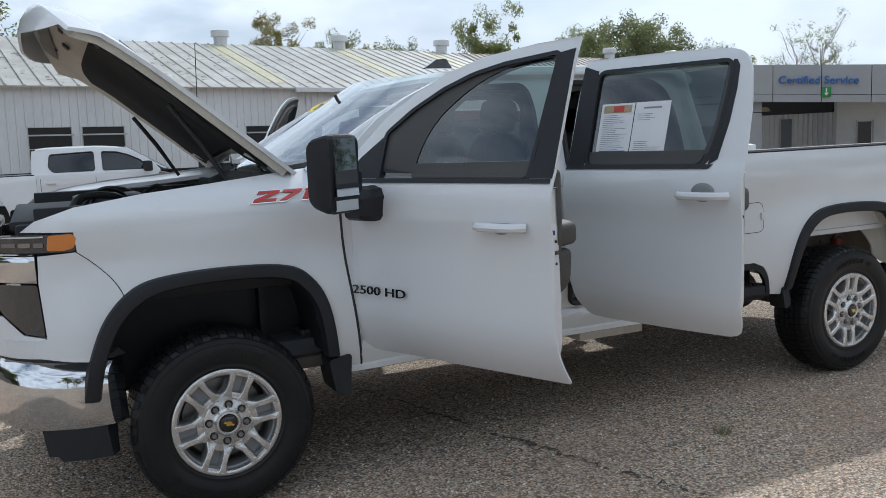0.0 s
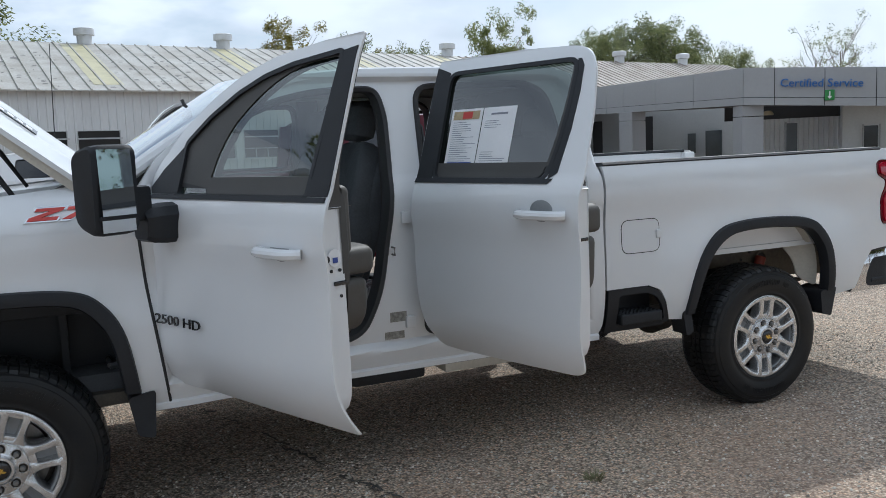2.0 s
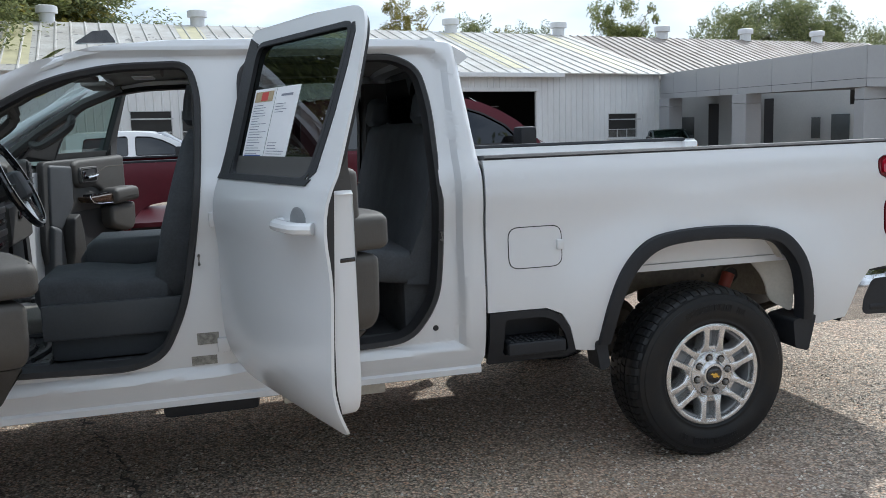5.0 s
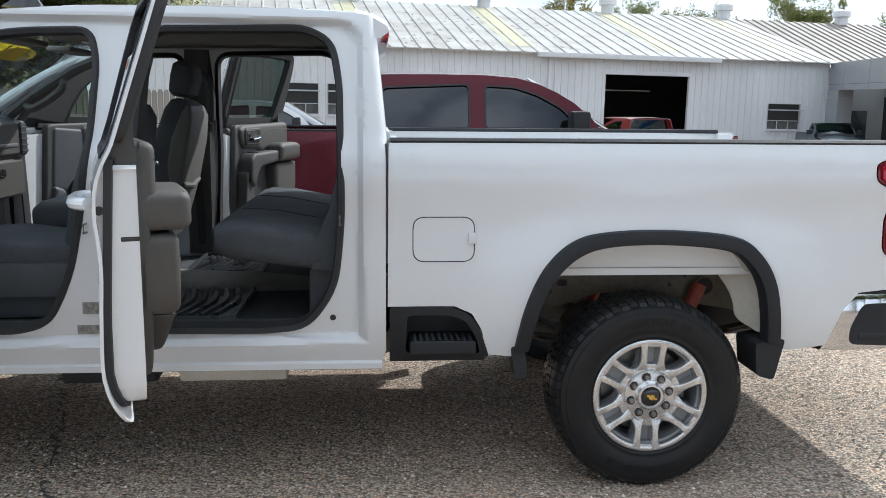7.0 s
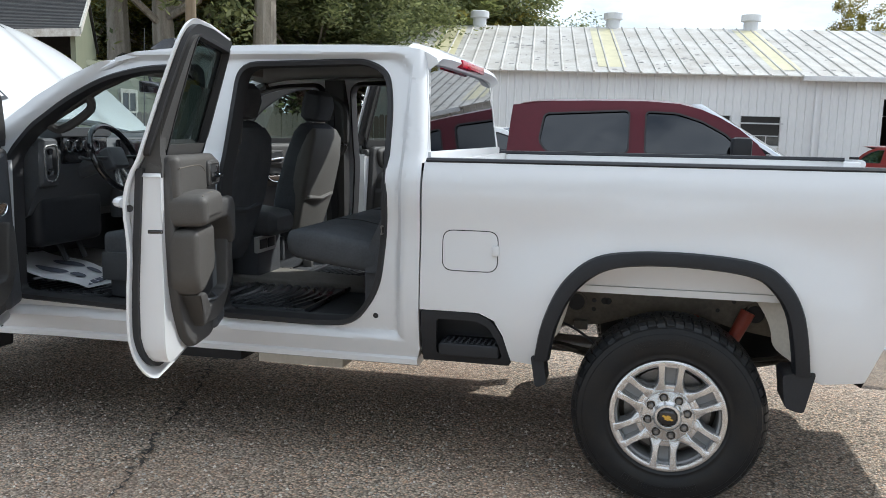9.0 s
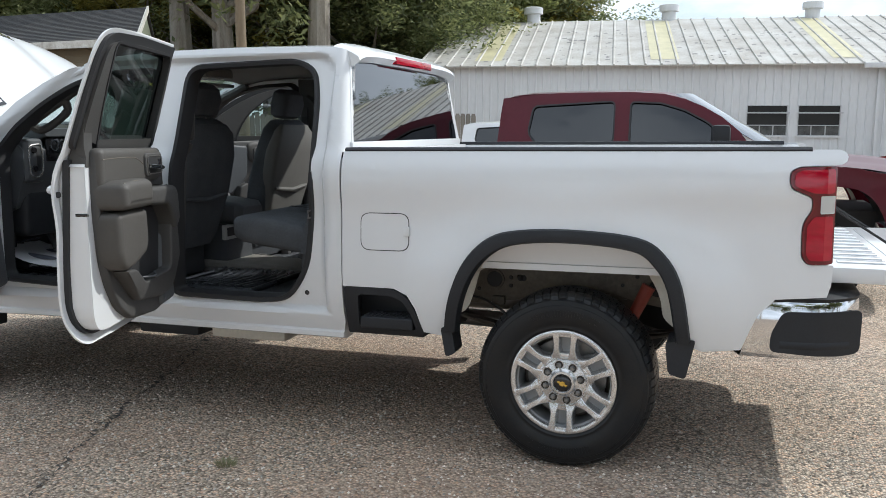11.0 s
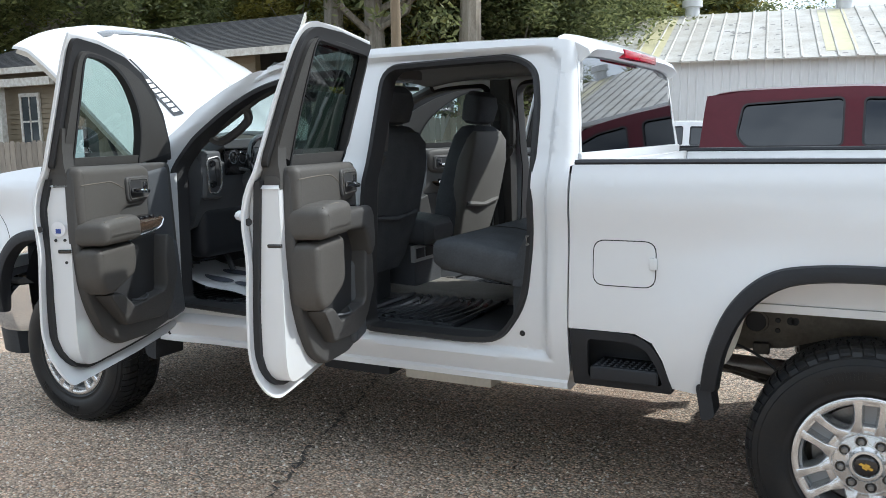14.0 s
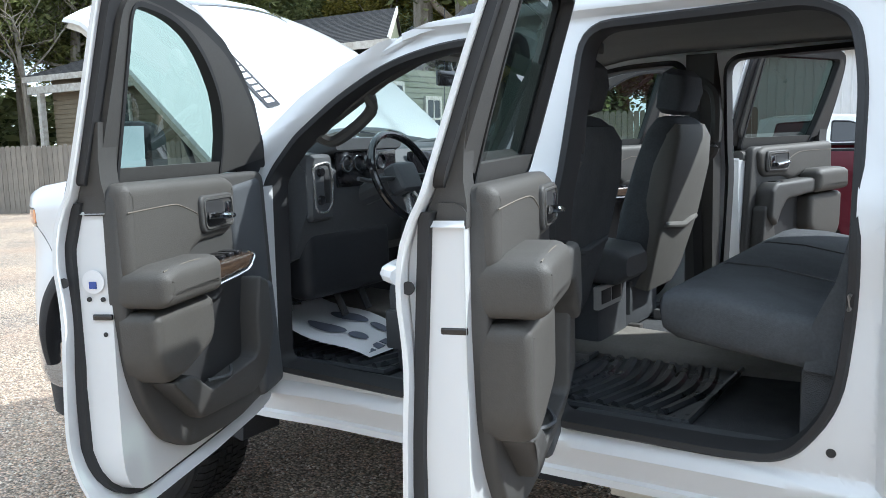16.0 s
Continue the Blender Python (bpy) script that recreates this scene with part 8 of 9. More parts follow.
def front_seat(yc, driver):
    def part(name, bm, material, parent, label=""):
        bmesh.ops.translate(bm, vec=(-0.06 if driver else 0, 0, 0), verts=bm.verts[:])
        return plain_part(name, bm, material, parent, label)

    base = part("seat_cushion", cushion([(1.13, yc - 0.20, yc + 0.20, 0.93, 0.99), (1.16, yc - 0.25, yc + 0.25, 0.88, 1.03), (1.30, yc - 0.26, yc + 0.26, 0.87, 1.035), (1.50, yc - 0.26, yc + 0.26, 0.86, 1.01), (1.66, yc - 0.25, yc + 0.25, 0.87, 1.02), (1.69, yc - 0.2, yc + 0.2, 0.9, 1.0)]), CLOTH, truck, "black cloth front seat cushion")
    part("seat_base", box(1.18, 1.66, yc - 0.25, yc + 0.25, 0.68, 0.88, 0.03), TRIM, base)
    part("seat_side_cover", box(1.16, 1.72, yc - 0.285, yc - 0.25, 0.78, 0.93, 0.012), TRIM, base)
    back = part("seat_back", slab(yc, 0.5, [(1.66, 0.90, 0.10, 0.20, 0.2), (1.68, 0.98, 0.15, 0.25, 0.25), (1.735, 1.20, 0.17, 0.265, 0.25), (1.79, 1.42, 0.15, 0.26, 0.25), (1.825, 1.56, 0.13, 0.235, 0.3), (1.84, 1.615, 0.10, 0.19, 0.3), (1.845, 1.63, 0.05, 0.15, 0.3)]), CLOTH, truck, "black cloth front seat back")
    part("back_board", slab(yc, 0.4, [(1.722, 0.88, 0.07, 0.18, 0.25), (1.735, 0.95, 0.10, 0.215, 0.25), (1.798, 1.20, 0.11, 0.262, 0.25), (1.852, 1.42, 0.095, 0.270, 0.25), (1.882, 1.55, 0.07, 0.235, 0.25), (1.885, 1.60, 0.03, 0.18, 0.25)], 0.03), CLOTH if driver else SEATBACK, back, "" if driver else "grey vinyl seat back board")
    part("seat_pocket", tube([(1.845, yc - 0.22, 1.175), (1.86, yc, 1.155), (1.845, yc + 0.22, 1.175)], 0.014, 8), CLOTH if driver else SEATBACK, back)
    part("head_restraint", slab(yc, 0.3, [(1.815, 1.645, 0.06, 0.10, 0.2), (1.825, 1.665, 0.115, 0.135, 0.2), (1.845, 1.75, 0.13, 0.14, 0.2), (1.850, 1.81, 0.11, 0.13, 0.2), (1.85, 1.835, 0.05, 0.10, 0.2)], 0.04), CLOTH, truck, "black cloth head restraint")
    for d in (-0.06, 0.06):
        part("restraint_post", tube([(1.83, yc + d, 1.60), (1.835, yc + d, 1.66)], 0.007, 8), STEEL, back)


front_seat(0.57, True)
front_seat(1.51, False)
# centre console and armrest
con = part("centre_console", box(1.15, 1.72, 0.88, 1.20, 0.68, 0.98, 0.03), TRIM, truck, "black centre console")
part("console_lid", cushion([(1.22, 0.87, 1.21, 1.00, 1.10), (1.26, 0.86, 1.22, 0.98, 1.13), (1.60, 0.86, 1.22, 0.98, 1.13), (1.78, 0.88, 1.20, 0.97, 1.11), (1.82, 0.92, 1.16, 1.0, 1.08)]), TRIM, con)
part("rear_vent", box(1.715, 1.742, 0.835, 1.075, 0.878, 0.972, 0.006), mat("satin_silver_plastic", (0.42, 0.42, 0.41), 0.4, vary=0.05), con, "grey rear air vent panel")
for k in range(2):
    part("vent_slot", box(1.740, 1.746, 0.855 + k * 0.105, 0.945 + k * 0.105, 0.90, 0.955, 0.002), SEAL, con)
# rear bench
bench = part("rear_bench", cushion([(2.195, 0.22, W - 0.22, 1.03, 1.075), (2.215, 0.18, W - 0.18, 0.985, 1.10), (2.26, 0.165, W - 0.165, 0.965, 1.112), (2.40, 0.16, W - 0.16, 0.945, 1.105), (2.56, 0.16, W - 0.16, 0.925, 1.075), (2.66, 0.17, W - 0.17, 0.91, 1.06), (2.70, 0.2, W - 0.2, 0.93, 1.03)], 0.05), CLOTH, truck, "black cloth rear bench seat")
for yy in (0.74, 1.34):
    part("seat_seam", tube([(2.20, yy, 1.08), (2.26, yy, 1.112), (2.4, yy, 1.105), (2.56, yy, 1.075), (2.64, yy, 1.06)], 0.006, 6), SEAL, bench)
rb = part("rear_seat_back", loft([[(x + dx, y, z) for x, z, dx in ((2.615, 0.92, 0), (2.635, 1.05, 0), (2.69, 1.17, 0), (2.735, 1.36, 0), (2.77, 1.58, 0), (2.80, 1.63, 0), (2.86, 1.61, 0), (2.86, 0.90, 0))] for y in (0.17, 0.19, 0.70, 0.74, 1.34, 1.38, W - 0.19, W - 0.17)]), CLOTH, truck, "black cloth rear seat back")
for yc in (0.45, W - 0.45):
    part("head_restraint", slab(yc, 0.3, [(2.79, 1.62, 0.06, 0.10, 0.1), (2.795, 1.65, 0.10, 0.13, 0.1), (2.81, 1.75, 0.09, 0.13, 0.1), (2.81, 1.78, 0.05, 0.1, 0.1)], 0.035), CLOTH, truck)
part("under_seat_box", box(2.60, 2.84, 0.19, W - 0.19, 0.66, 0.93, 0.03), CARPET, truck)
# floors
part("carpet", box(0.29, 2.86, 0.19, W - 0.19, 0.600, 0.676, 0.0), CARPET, truck, "black carpet")
part("transmission_hump", cushion([(0.29, 0.84, 1.24, 0.64, 0.80), (1.7, 0.86, 1.22, 0.64, 0.74), (2.3, 0.88, 1.2, 0.64, 0.715), (2.6, 0.9, 1.18, 0.64, 0.69)], 0.02), TUNNEL, truck, "beige-grey vinyl floor tunnel")
for x0, x1, y0, y1, nm in ((1.72, 2.28, 0.225, 0.92, "rear_floor_liner"), (0.45, 1.12, 0.24, 0.82, "front_floor_liner"), (1.85, 2.25, 1.24, 1.86, "far_floor_liner")):
    liner = part(nm, box(x0, x1, y0, y1, 0.672, 0.690, 0.01), MATRUBBER, truck, "ribbed black rubber floor liner")
    for k in range(9):
        xx = x0 + 0.07 + k * (x1 - x0 - 0.14) / 8
        pts = smooth_line([(xx - 0.03, y0 + 0.07, 0.692), (xx + 0.025, (y0 + y1) / 2, 0.694), (xx - 0.02, y1 - 0.07, 0.692)], 5)
        part("rib", tube(pts, 0.018, 6, flat=0.85), MATRUBBER, liner)
    lip = [(x0, y0), (x1, y0), (x1, y1), (x0, y1), (x0, y0)]
    part("rim", tube([(x, y, 0.698) for x, y in lip], 0.013, 6), MATRUBBER, liner)
for side_y in (0, 1):
    for x0, x1 in ((0.76, 1.62), (1.93, 2.66)):
        bm = box(x0, x1, 0.12, 0.22, 0.655, 0.70, 0.012)
        if side_y:
            b2 = mirrored(bm)
            bm.free()
            bm = b2
        part("sill_plate", bm, TRIM, truck)
# paper floor mat with two shoe prints
paper = thing("paper_floor_mat", "white paper floor mat printed with grey shoe soles", "paper mat", m=pose(0.70, 0.50, 0.785, 0, 15, 8))
bm = bmesh.new()
gv = [[bm.verts.new((x, y, 0.012 * math.sin(x * 14 + y * 6) + 0.018 * max(0, -x - 0.1))) for y in np.linspace(-0.22, 0.24, 9)] for x in np.linspace(-0.27, 0.27, 11)]
for i in range(10):
    for j in range(8):
        bm.faces.new((gv[i][j], gv[i + 1][j], gv[i + 1][j + 1], gv[i][j + 1]))
part("sheet", bm, PAPER, paper)
def lay(x, y):
    return 0.012 * math.sin(x * 14 + y * 6) + 0.018 * max(0, -x - 0.1) + 0.003
for yc in (-0.07, 0.11):
    for cx, rx, ry in ((-0.03, 0.095, 0.045), (0.125, 0.045, 0.036)):
        pts = [(cx + rx * math.cos(a), yc + ry * math.sin(a)) for a in np.linspace(0, math.tau, 20, endpoint=False)]
        bm = bmesh.new()
        bm.faces.new([bm.verts.new((x, y, lay(x, y) + 0.003)) for x, y in pts])
        part("sole_print", bm, INK, paper)
bm = bmesh.new()
for k in range(5):
    x = 0.20 + 0.0 * k
    add_box(bm, 0.205, 0.245, -0.18 + k * 0.075, -0.125 + k * 0.075, lay(0.22, 0) + 0.001, lay(0.22, 0) + 0.004)
tagged(part("print_line", bm, INK, paper), kind="stuff")
bm = text_bm("THANKS FOR COMING IN", 0.036, 0.0006, Matrix.Translation((-0.245, 0.01, 0.020)) @ Matrix.Rotation(radians(90), 4, "Z"))
tagged(part("print_words", bm, INK, paper), kind="stuff")
# dashboard
for sx in (1.14, 1.70):
    for yc in (0.40, 0.74, 1.34, 1.68):
        part("seat_bracket", box(sx - 0.03, sx + 0.03, yc - 0.02, yc + 0.02, 0.655, 0.72, 0.006), STEEL, truck)
DASH = Matrix.Translation((-0.155, 0, 0.095))


def dash_part(name, bm, material, parent=None, label="", m=None):
    if m is not None:
        return part(name, bm, material, parent, label, m=DASH @ m)
    bmesh.ops.transform(bm, matrix=DASH, verts=bm.verts[:])
    return part(name, bm, material, parent, label)


dash = dash_part("dashboard", loft([[(x, y, z) for x, z in ((0.56, 1.43), (0.74, 1.455), (0.90, 1.43), (0.965, 1.36), (0.96, 1.20), (0.88, 1.02), (0.72, 0.95), (0.56, 0.95))] for y in (0.20, 0.24, 0.80, 1.30, W - 0.24, W - 0.20)]), TRIM, truck, "black moulded dashboard")
dash_part("gauge_hood", cushion([(0.74, 0.36, 0.80, 1.42, 1.475), (0.90, 0.34, 0.82, 1.40, 1.49), (0.985, 0.36, 0.80, 1.44, 1.485)], 0.02), TRIM, dash)
dash_part("gauge_panel", box(0.955, 0.972, 0.38, 0.78, 1.29, 1.44, 0.01), GLOSSBLACK, dash)
for k in range(4):
    dash_part("gauge_ring", lathe([(0.028, -0.004), (0.034, -0.004), (0.034, 0.004), (0.028, 0.004)], 20, close=True), CHROME, dash, m=Matrix.Translation((0.976, 0.44 + k * 0.075, 1.385)) @ Matrix.Rotation(radians(90), 4, "Z"))
dash_part("vent_bezel", box(0.92, 0.978, 0.205, 0.356, 1.165, 1.430, 0.035, 3), TRIM, dash, "black vent and switch panel with a thin chrome loop")
loop = rounded([(0.226, 1.385), (0.236, 1.205), (0.300, 1.198), (0.334, 1.235), (0.338, 1.330), (0.322, 1.398)], 0.026)
dash_part("chrome_loop", tube([(0.980, y, z) for y, z in loop + loop[:1]], 0.0055, 8), ALLOY, dash)
dash_part("vent_face", box(0.950, 0.981, 0.234, 0.327, 1.209, 1.390, 0.02, 3), TRIM, dash)
dash_part("switch_plate", box(0.975, 0.985, 0.286, 0.318, 1.235, 1.370, 0.006), SEAL, dash)
for zz in (1.36, 1.25):
    dash_part("switch_knob", lathe([(0.0005, -0.012), (0.016, -0.012), (0.02, 0)], 16), GLOSSBLACK, dash, m=Matrix.Translation((0.984, 0.262, zz)) @ Matrix.Rotation(radians(90), 4, "Z"))
pad_ = dash_part("passenger_pad", cushion([(0.90, 1.27, W - 0.235, 1.215, 1.40), (0.955, 1.26, W - 0.225, 1.200, 1.41), (0.985, 1.28, W - 0.245, 1.225, 1.39)], 0.03), VINYL, dash, "charcoal vinyl passenger dash pad")
dash_part("pad_trim", box(0.975, 0.992, 1.30, W - 0.36, 1.262, 1.282, 0.004), STEEL, dash)
dash_part("vent_bezel", box(0.94, 0.990, W - 0.335, W - 0.222, 1.20, 1.41, 0.03, 3), STEEL, dash, "silver-edged passenger vent")
dash_part("vent_face", box(0.950, 0.998, W - 0.327, W - 0.230, 1.208, 1.402, 0.026, 3), SEAL, dash)
for k in range(5):
    dash_part("vent_slat", box(0.985, 1.002, W - 0.322, W - 0.236, 1.232 + k * 0.034, 1.240 + k * 0.034, 0.002), TRIM, dash)
glove = dash_part("glove_box", cushion([(0.88, 1.28, W - 0.25, 0.985, 1.18), (0.955, 1.27, W - 0.24, 0.975, 1.19), (0.972, 1.285, W - 0.255, 0.99, 1.175)], 0.02), VINYL, dash, "charcoal glove box lid")
dash_part("glove_latch", box(0.968, 0.985, 1.48, 1.56, 1.10, 1.145, 0.01), GLOSSBLACK, glove)
dash_part("centre_screen", box(0.94, 0.975, 0.90, 1.20, 1.25, 1.42, 0.012), GLOSSBLACK, dash)
dash_part("centre_panel", box(0.90, 0.97, 0.88, 1.22, 0.95, 1.24, 0.02), TRIM, dash)
for k in range(4):
    dash_part("button_strip", box(0.968, 0.980, 0.92, 1.18, 1.00 + k * 0.055, 1.03 + k * 0.055, 0.004), STEEL if k % 2 else GLOSSBLACK, dash)
dash_part("knee_panel", box(0.78, 0.92, 0.235, 0.80, 0.84, 1.14, 0.06, 4), PLASTIC, dash)
for xx, yy in ((0.86, 0.50), (0.86, 0.66)):
    dash_part("pedal", tube([(0.72, yy, 0.98), (0.84, yy, 0.82), (0.88, yy, 0.74)], 0.016, 8), SEAL, dash)
# steering wheel
wheel_m = Matrix.Translation((1.01, 0.57, 1.42)) @ Matrix.Rotation(radians(-24), 4, "Y") @ Matrix.Rotation(radians(90), 4, "Z")
sw = part("steering_wheel", lathe([(0.190 + 0.016 * math.cos(a), 0.016 * math.sin(a)) for a in np.linspace(0, math.tau, 10, endpoint=False)], 40, close=True), GLOSSBLACK, truck, "black leather steering wheel", m=wheel_m)
part("wheel_hub", box(-0.075, 0.075, -0.03, 0.05, -0.07, 0.06, 0.03, 3), TRIM, sw)
for a in (0.0, math.pi, -1.9, -1.24):
    part("spoke", tube([(0.05 * math.cos(a), 0.01, 0.05 * math.sin(a)), (0.185 * math.cos(a), 0.0, 0.185 * math.sin(a))], 0.018, 8, flat=0.5), ALLOY if a < 0 else TRIM, sw)
dash_part("steering_column", tube([(0.95, 0.57, 1.25), (1.14, 0.57, 1.32)], 0.05, 10), TRIM, truck)
dash_part("column_stalk", tube([(1.10, 0.50, 1.30), (1.11, 0.34, 1.33)], 0.009, 8), TRIM, truck)
# headliner, pillars, mirror, grab handles
part("headliner", loft([[(x, 0.24 + (W - 0.48) * k, roof_edge(x) - 0.055 + 0.03 * (1 - (2 * k - 1) ** 4)) for k in np.linspace(0, 1, 9)] for x in np.linspace(1.33, 2.80, 10)], closed=False), HEADLINER, truck, "beige-grey fabric headliner")
part("overhead_console", box(1.34, 1.62, 0.88, 1.20, 1.895, 1.955, 0.02), HEADLINER, truck)
part("map_lamp", box(1.48, 1.58, 0.93, 1.15, 1.888, 1.898, 0.004), PAPER, truck)
for side_y in (0, 1):
    def put3(name, bm, material, label=""):
        if side_y:
            b2 = mirrored(bm)
            bm.free()
            bm = b2
        return part(name, bm, material, truck, label)
    put3("pillar_trim", loft([[(1.80 + dx + k * 0.03, 0.13 + 0.11 * k + dy, 0.70 + 1.22 * k) for dx, dy in ((-0.07, 0), (0.10, 0), (0.08, 0.05), (-0.05, 0.05))] for k in (0, 0.35, 0.62, 1)]), GREYTRIM, "dark grey centre pillar trim")
    put3("belt_anchor", box(1.78, 1.84, 0.255, 0.28, 1.58, 1.74, 0.012), GREYTRIM)
    put3("rear_pillar_trim", loft([[(2.79 + dx, 0.15 + 0.11 * k + dy, 0.90 + 0.98 * k) for dx, dy in ((-0.05, 0), (0.10, 0), (0.10, 0.06), (-0.03, 0.06))] for k in (0, 0.5, 1)]), GREYTRIM)
    put3("seat_belt", loft([[(1.80 + 0.0 * k, 0.29 - 0.10 * k + dy, 1.66 - 0.9 * k) for dy in (0, 0.004)] + [(1.845, 0.29 - 0.10 * k + dy, 1.66 - 0.9 * k) for dy in (0.004, 0)] for k in (0, 0.5, 1)]), SEAL)
    for a, b in (((0.845, 0.235, 1.600), (1.075, 0.262, 1.752)),):
        d = Vector(b) - Vector(a)
        put3("pillar_grab_handle", tube(smooth_line([a, tuple(Vector(a) + d * 0.2 + Vector((0.015, 0.035, -0.055))), tuple(Vector(a) + d * 0.82 + Vector((0.03, 0.035, -0.05))), b], 5), 0.024, 8), GREYTRIM, "dark grey pillar grab handle")
    put3("seat_grab_handle", tube(smooth_line([(1.80, 0.22, 1.40), (1.895, 0.25, 1.47), (1.915, 0.26, 1.60), (1.905, 0.265, 1.74), (1.84, 0.26, 1.80)], 5), 0.027, 8), GREYTRIM)
    put3("a_pillar_trim", tube([(0.66, 0.205, 1.47), (0.90, 0.245, 1.65), (1.15, 0.275, 1.80), (1.36, 0.285, 1.885)], 0.030, 8), GREYTRIM)
    put3("sun_visor", box(1.22, 1.34, 0.42, 0.90, 1.865, 1.89, 0.01), HEADLINER)
part("rear_view_mirror", box(0.955, 0.98, 0.90, 1.13, 1.795, 1.865, 0.012), GLOSSBLACK, truck, "rear view mirror")
part("mirror_stem", tube([(0.965, 1.02, 1.86), (0.95, 1.03, 1.90)], 0.01, 8), SEAL, truck)
# year sticker on the windscreen
m1 = Matrix.Translation((0.99, 1.41, 1.856)) @ Matrix.Rotation(radians(-90), 4, "Z") @ Matrix.Rotation(radians(32), 4, "X")
bm = bmesh.new()
bm.faces.new([bm.verts.new(m1 @ Vector((0.215 * math.cos(a), 0.062 * math.sin(a), 0))) for a in np.linspace(0, math.tau, 28, endpoint=False)])
ys_ = part("year_sticker", bm, YELLOW, truck, "yellow oval windscreen sticker")
part("year_number", text_bm("2021", 0.11, 0.0006, m1 @ Matrix.Translation((0, -0.04, 0.001))), SEAL, ys_)

# ---- other parked vehicles ----
def parked_pickup(label, paint, m, regular=False, pane=GLASS_DARK, chrome=True, bed_open=True, name="parked_pickup_truck", lamp=AMBER):
    """A closed pickup in the white truck's own axes: front to -x."""
    car = thing(name, label, "pickup truck", group="parked pickup trucks", m=m)
    cut = 0.92 if regular else 0.0      # a regular cab is shorter by one door row

    def sx(x):
        return x if x < 1.4 else x - cut if x > 2.4 else x

    def put4(nm, bm, material, lab=""):
        far = mirrored(bm)
        for b in (bm, far):
            part(nm, b, material, car, lab)

    body = [(-0.60, 0.78), (-0.545, 0.775)] + [(x + 0.012, z) for x, z in arch(ARCH_OUT, 0.0, 3) if z > 0.8] + [(0.562, 0.60), (0.60, 0.53), (2.93 - cut, 0.53), (2.93 - cut, 1.46), (0.60, 1.46), (0.42, 1.33), (-0.28, 1.27), (-0.70, 1.19), (-0.83, 1.15), (-0.83, 0.80)]
    put4("body_side", panel(body, [], lambda x, z: side(x, min(z, 1.44)), 0.12, 0.02), paint)
    bed = [(2.94 - cut, 1.455), (2.94 - cut, 0.56), (3.44 - cut * 0.6, 0.56)] + [(x - cut * 0.6, z) for x, z in arch(ARCH_OUT, WB, 3)[1:-1]] + [(4.62 - cut * 0.6, 0.60), (5.12 - cut * 0.6, 0.66), (5.15 - cut * 0.6, 1.455)]
    put4("bed_side", panel(bed, [], lambda x, z: side(4.0, z), 0.12, 0.03), paint)
    ln = [(x if x < 1.5 else x - cut, z) for x, z in cab_line if z > 1.44]
    ln = [(0.60, 1.45)] + [p for p in ln if p[1] > 1.46] + [(2.93 - cut, 1.45)]
    gf = rounded([(0.80, 1.50), (1.70, 1.50), (1.70, 1.885), (1.42, 1.87), (1.20, 1.80), (0.98, 1.68)], 0.04)
    gr = rounded([(1.86, 1.50), (2.62, 1.50), (2.70, 1.60), (2.66, 1.86), (1.86, 1.895)], 0.05)
    holes = [gf] if regular else [gf, gr]
    put4("cab_frame", panel(ln, holes, side, 0.10, 0.05), paint)
    for g in holes:
        put4("side_window", panel(inset(g, -0.01), [], lambda x, z: side(x, z) + 0.02, 0.2, 0.004), pane, "tinted side window")
        put4("window_edging", loop_band(inset(g, -0.012), side, 0.016, -0.003, 0.02), SEAL)
    rings = []
    for x in np.linspace(1.20, 2.90, 10):
        z0, e = roof_edge(x), side(2.0, roof_edge(x)) + 0.01
        rings.append([(x - (cut if x > 1.6 else cut * (x - 1.2) / 0.4), e + (W - 2 * e) * k, z0 + 0.035 * (1 - (2 * k - 1) ** 4)) for k in np.linspace(0, 1, 9)])
    part("roof", loft(rings, closed=False), paint, car)
    part("windscreen", loft([screen_ring(t, 0) for t in np.linspace(0, 1, 5)], closed=False), pane, car)
    bk = turn_back(panel(rounded([(0.10, 1.46), (0.215, 1.965), (W - 0.215, 1.965), (W - 0.10, 1.46)], [0, 0.05, 0.05, 0]), [glass_line], None, 0.3, 0.03), 2.895 - cut)
    part("cab_back_frame", bk, paint, car)
    part("rear_window", turn_back(panel(glass_line, [], None, 0.3, 0.004), 2.892 - cut), pane, car)
    part("cowl", loft([[(0.22, y, 1.30), (0.46 - 0.12 * (1 - ((y - W / 2) / 0.9) ** 2), y, 1.475), (0.50, y, 1.40)] for y in np.linspace(0.16, W - 0.16, 9)]), PLASTIC, car)
    rings = [[hood_pt(u, y, 0.18) for y in np.linspace(0.13, W - 0.13, 13)] for u in list(np.linspace(0, 0.9, 7)) + [0.96, 1.0]]
    part("hood", loft(rings, closed=False), paint, car)
    part("bed_floor", box(2.96 - cut, 5.1 - cut * 0.6, 0.06, W - 0.06, 0.88, 0.92), paint, car)
    part("bed_front_wall", box(2.94 - cut, 2.98 - cut, 0.08, W - 0.08, 0.9, 1.46), paint, car)
    part("tailgate", box(5.12 - cut * 0.6, 5.17 - cut * 0.6, 0.06, W - 0.06, 0.75, 1.45, 0.015), paint, car)
    put4("bed_rail_cap", box(2.95 - cut, 5.15 - cut * 0.6, 0.045, 0.14, 1.452, 1.475, 0.006), PLASTIC)
    bright = CHROME if chrome else PLASTIC
    rings = []
    plan = smooth_line([(-0.50, 0.05), (-0.78, 0.10), (-0.92, 0.25), (-1.01, 1.04)], 4)
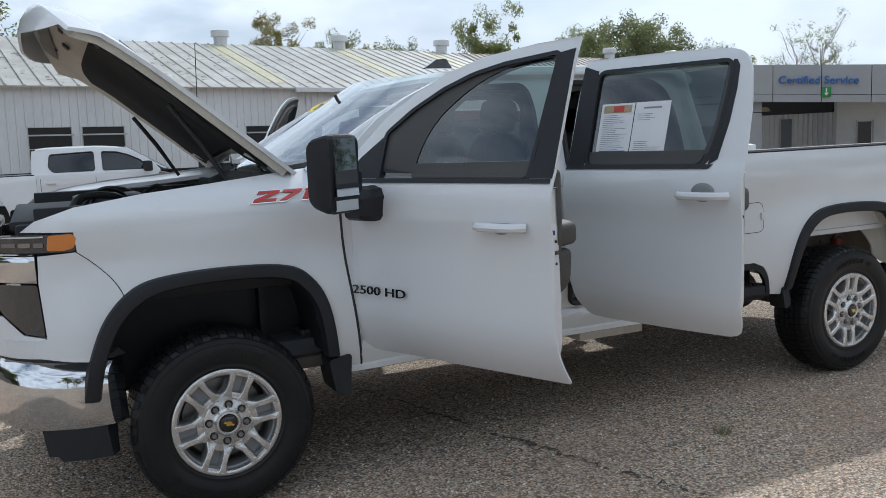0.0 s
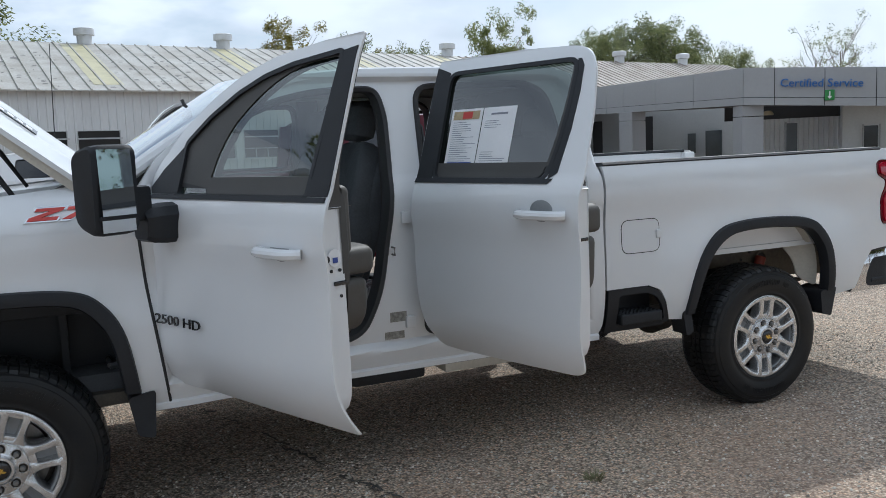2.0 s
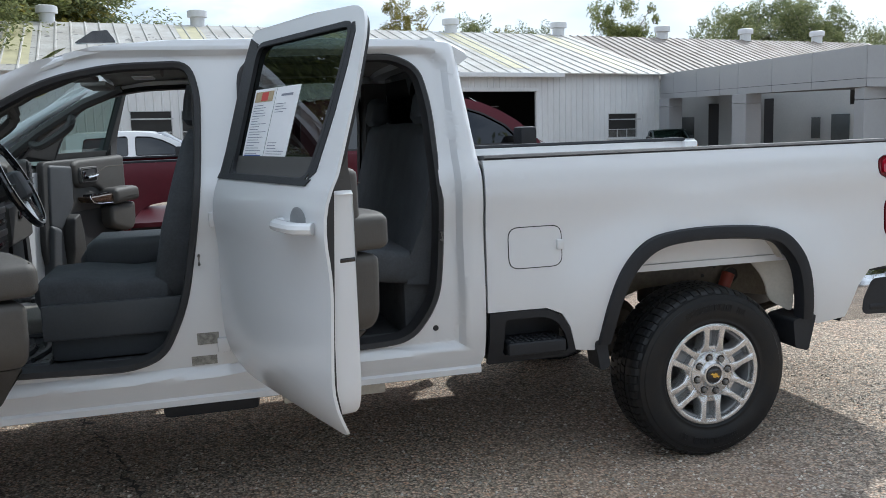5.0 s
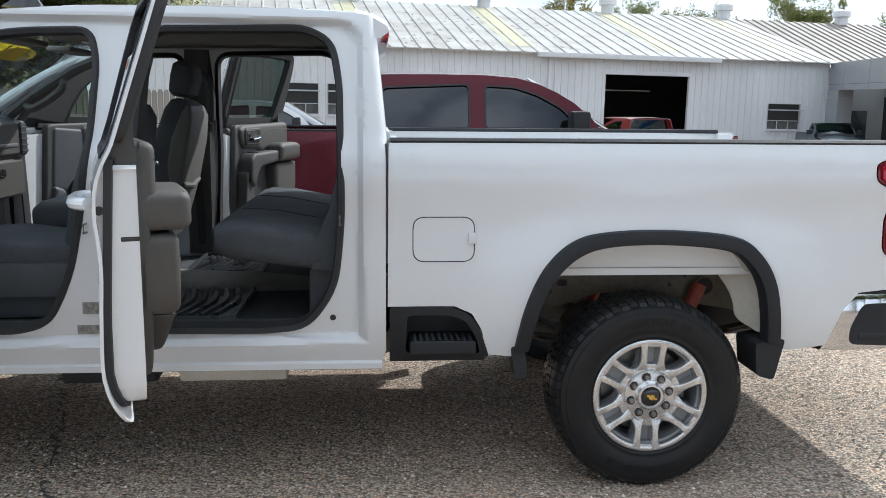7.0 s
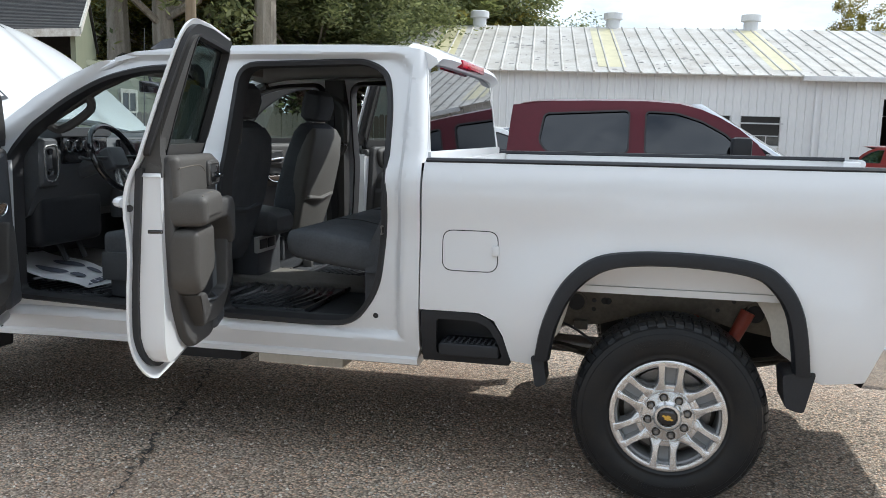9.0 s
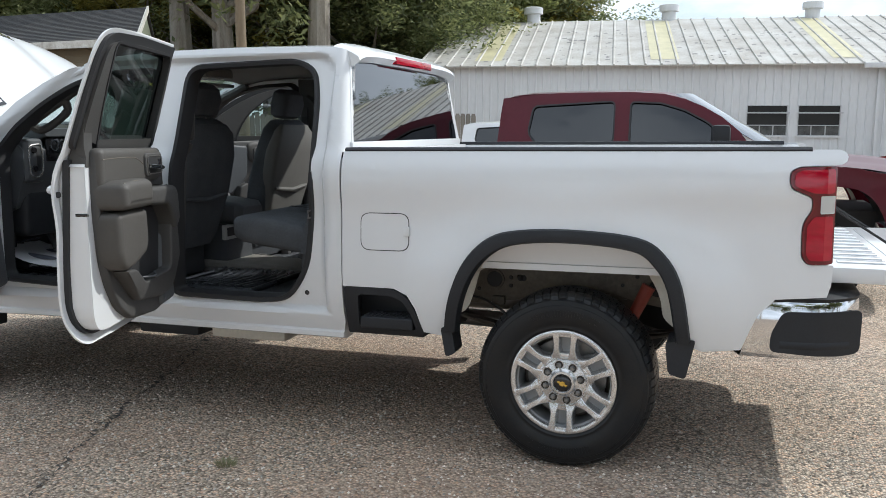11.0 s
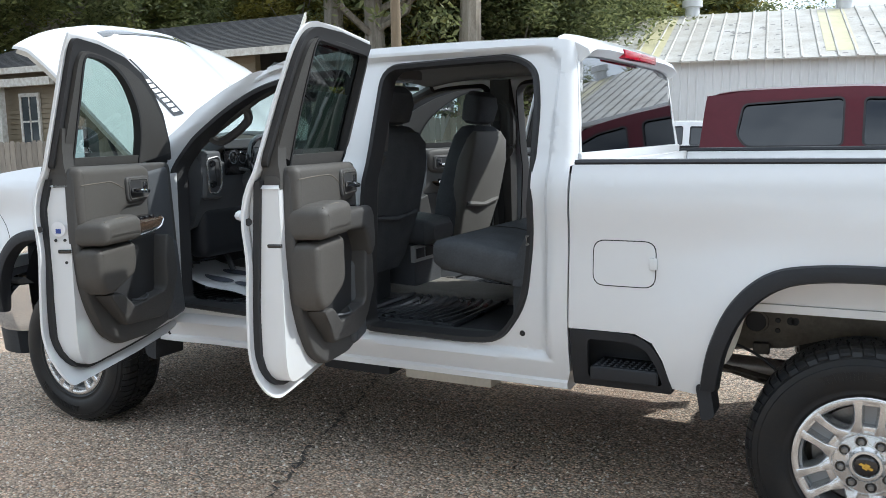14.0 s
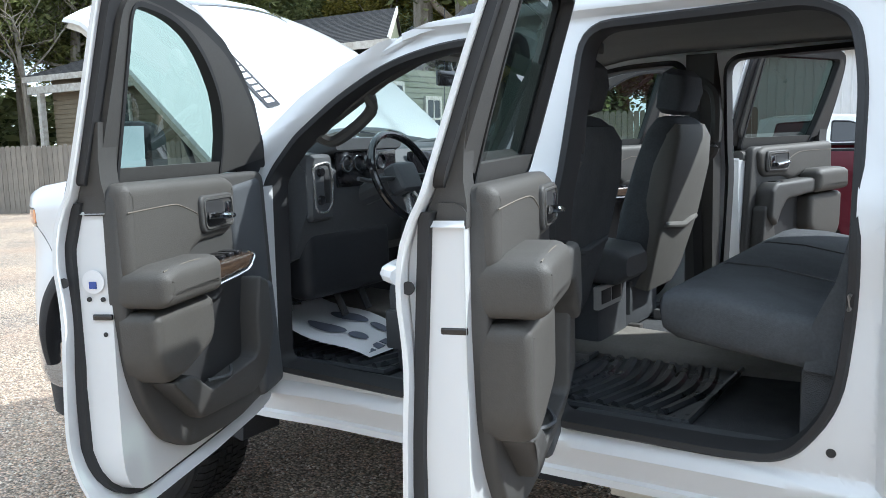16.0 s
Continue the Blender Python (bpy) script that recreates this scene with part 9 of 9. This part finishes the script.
    put4("front_bumper", loft([[(x, y, 0.50), (x - 0.01, y - 0.01, 0.55), (x - 0.01, y - 0.01, 0.74), (x + 0.02, y + 0.02, 0.79), (x + 0.08, y + 0.08, 0.50)] for x, y in plan]), bright, "chrome front bumper")
    part("grille", box(-0.93, -0.80, 0.42, W - 0.42, 0.84, 1.24, 0.02), bright, car)
    put4("head_lamp", panel(rounded([(-0.86, 0.88), (-0.86, 1.22), (-0.64, 1.22), (-0.68, 0.88)], 0.02), [], lambda x, z: side(x, z) - 0.004, 0.06, 0.04), CHROME)
    put4("turn_lens", panel([(-0.77, 1.12), (-0.77, 1.20), (-0.67, 1.20), (-0.67, 1.12)], [], lambda x, z: side(x, z) - 0.010, 0.06, 0.01), lamp)
    put4("lower_lens", panel([(-0.79, 0.92), (-0.79, 1.01), (-0.70, 1.01), (-0.70, 0.92)], [], lambda x, z: side(x, z) - 0.010, 0.06, 0.01), lamp)
    put4("tail_lamp", box(5.03 - cut * 0.6, 5.16 - cut * 0.6, 0.02, 0.12, 1.0, 1.38, 0.02), TAILRED)
    put4("door_handle", box(1.55, 1.75, -0.035, 0.02, 1.24, 1.27, 0.01), paint)
    if not regular:
        put4("door_handle", box(2.58, 2.78, -0.035, 0.02, 1.27, 1.30, 0.01), paint)
    for xs in ((0.62, 1.85) if regular else (0.62, 1.85, 2.86)):
        put4("door_seam", loft([[(xs, side(xs, z) - 0.002, z), (xs + 0.008, side(xs, z) - 0.002, z), (xs + 0.008, side(xs, z) + 0.006, z), (xs, side(xs, z) + 0.006, z)] for z in np.linspace(0.58, 1.44, 9)]), SEAL)
    put4("mirror", box(0.78, 0.95, -0.26, -0.02, 1.44, 1.66, 0.04), PLASTIC, "black door mirror")
    for cx in (0.0, WB - cut * 0.6):
        for y0, fl in ((0.02, False), (W - 0.02, True)):
            make_wheel(car, cx, y0, fl, tread=False, R=0.40, r=0.25, turn=0.3)
    put4("wheel_well", loft([[(x, y, z) for x, z in arch(ARCH_OUT, 0.0, 2)] for y in (0.04, 0.5)], closed=False), SEAL)
    part("underbody", box(-0.6, 4.9 - cut, 0.35, W - 0.35, 0.50, 0.86), SEAL, car)
    part("dash_shape", box(0.65, 0.95, 0.2, W - 0.2, 0.95, 1.42, 0.03), TRIM, car)
    for yc in (0.57, 1.51):
        part("front_seat", box(1.66, 1.84, yc - 0.24, yc + 0.24, 0.9, 1.62, 0.05), CLOTH, car)
        if not regular:
            part("rear_seat", box(2.66, 2.82, yc - 0.4, yc + 0.4, 0.9, 1.6, 0.05), CLOTH, car)
    return car


def parked(x0, y0, ang, s=1.0):
    return Matrix.Translation((x0, y0, ground_z(x0, y0))) @ Matrix.Rotation(radians(ang), 4, "Z") @ Matrix.Diagonal((s * 0.985, s, s, 1))


parked_pickup("maroon crew cab pickup with chrome bumper, parked alongside", MAROON, Matrix.Translation((5.49, 6.17, 0.0)) @ Matrix.Rotation(radians(180), 4, "Z") @ Matrix.Diagonal((0.955, 0.96, 0.955, 1)))
parked_pickup("white crew cab pickup parked before the workshop", WHITE, Matrix.Translation((2.15, 16.05, ground_z(2, 14))) @ Matrix.Rotation(radians(180), 4, "Z") @ Matrix.Diagonal((0.97, 0.97, 0.93, 1)))
parked_pickup("dark old pickup parked beside the service canopy", OLIVE_DARK, parked(21.9, 29.0, 75, 0.80), regular=True, pane=GLASS_FRONT)
parked_pickup("red regular cab pickup parked by the workshop door", RED, parked(8.75, 20.75, -63, 0.88) @ Matrix.Diagonal((1, 1, 0.93, 1)), regular=True, pane=GLASS_FRONT, chrome=False)
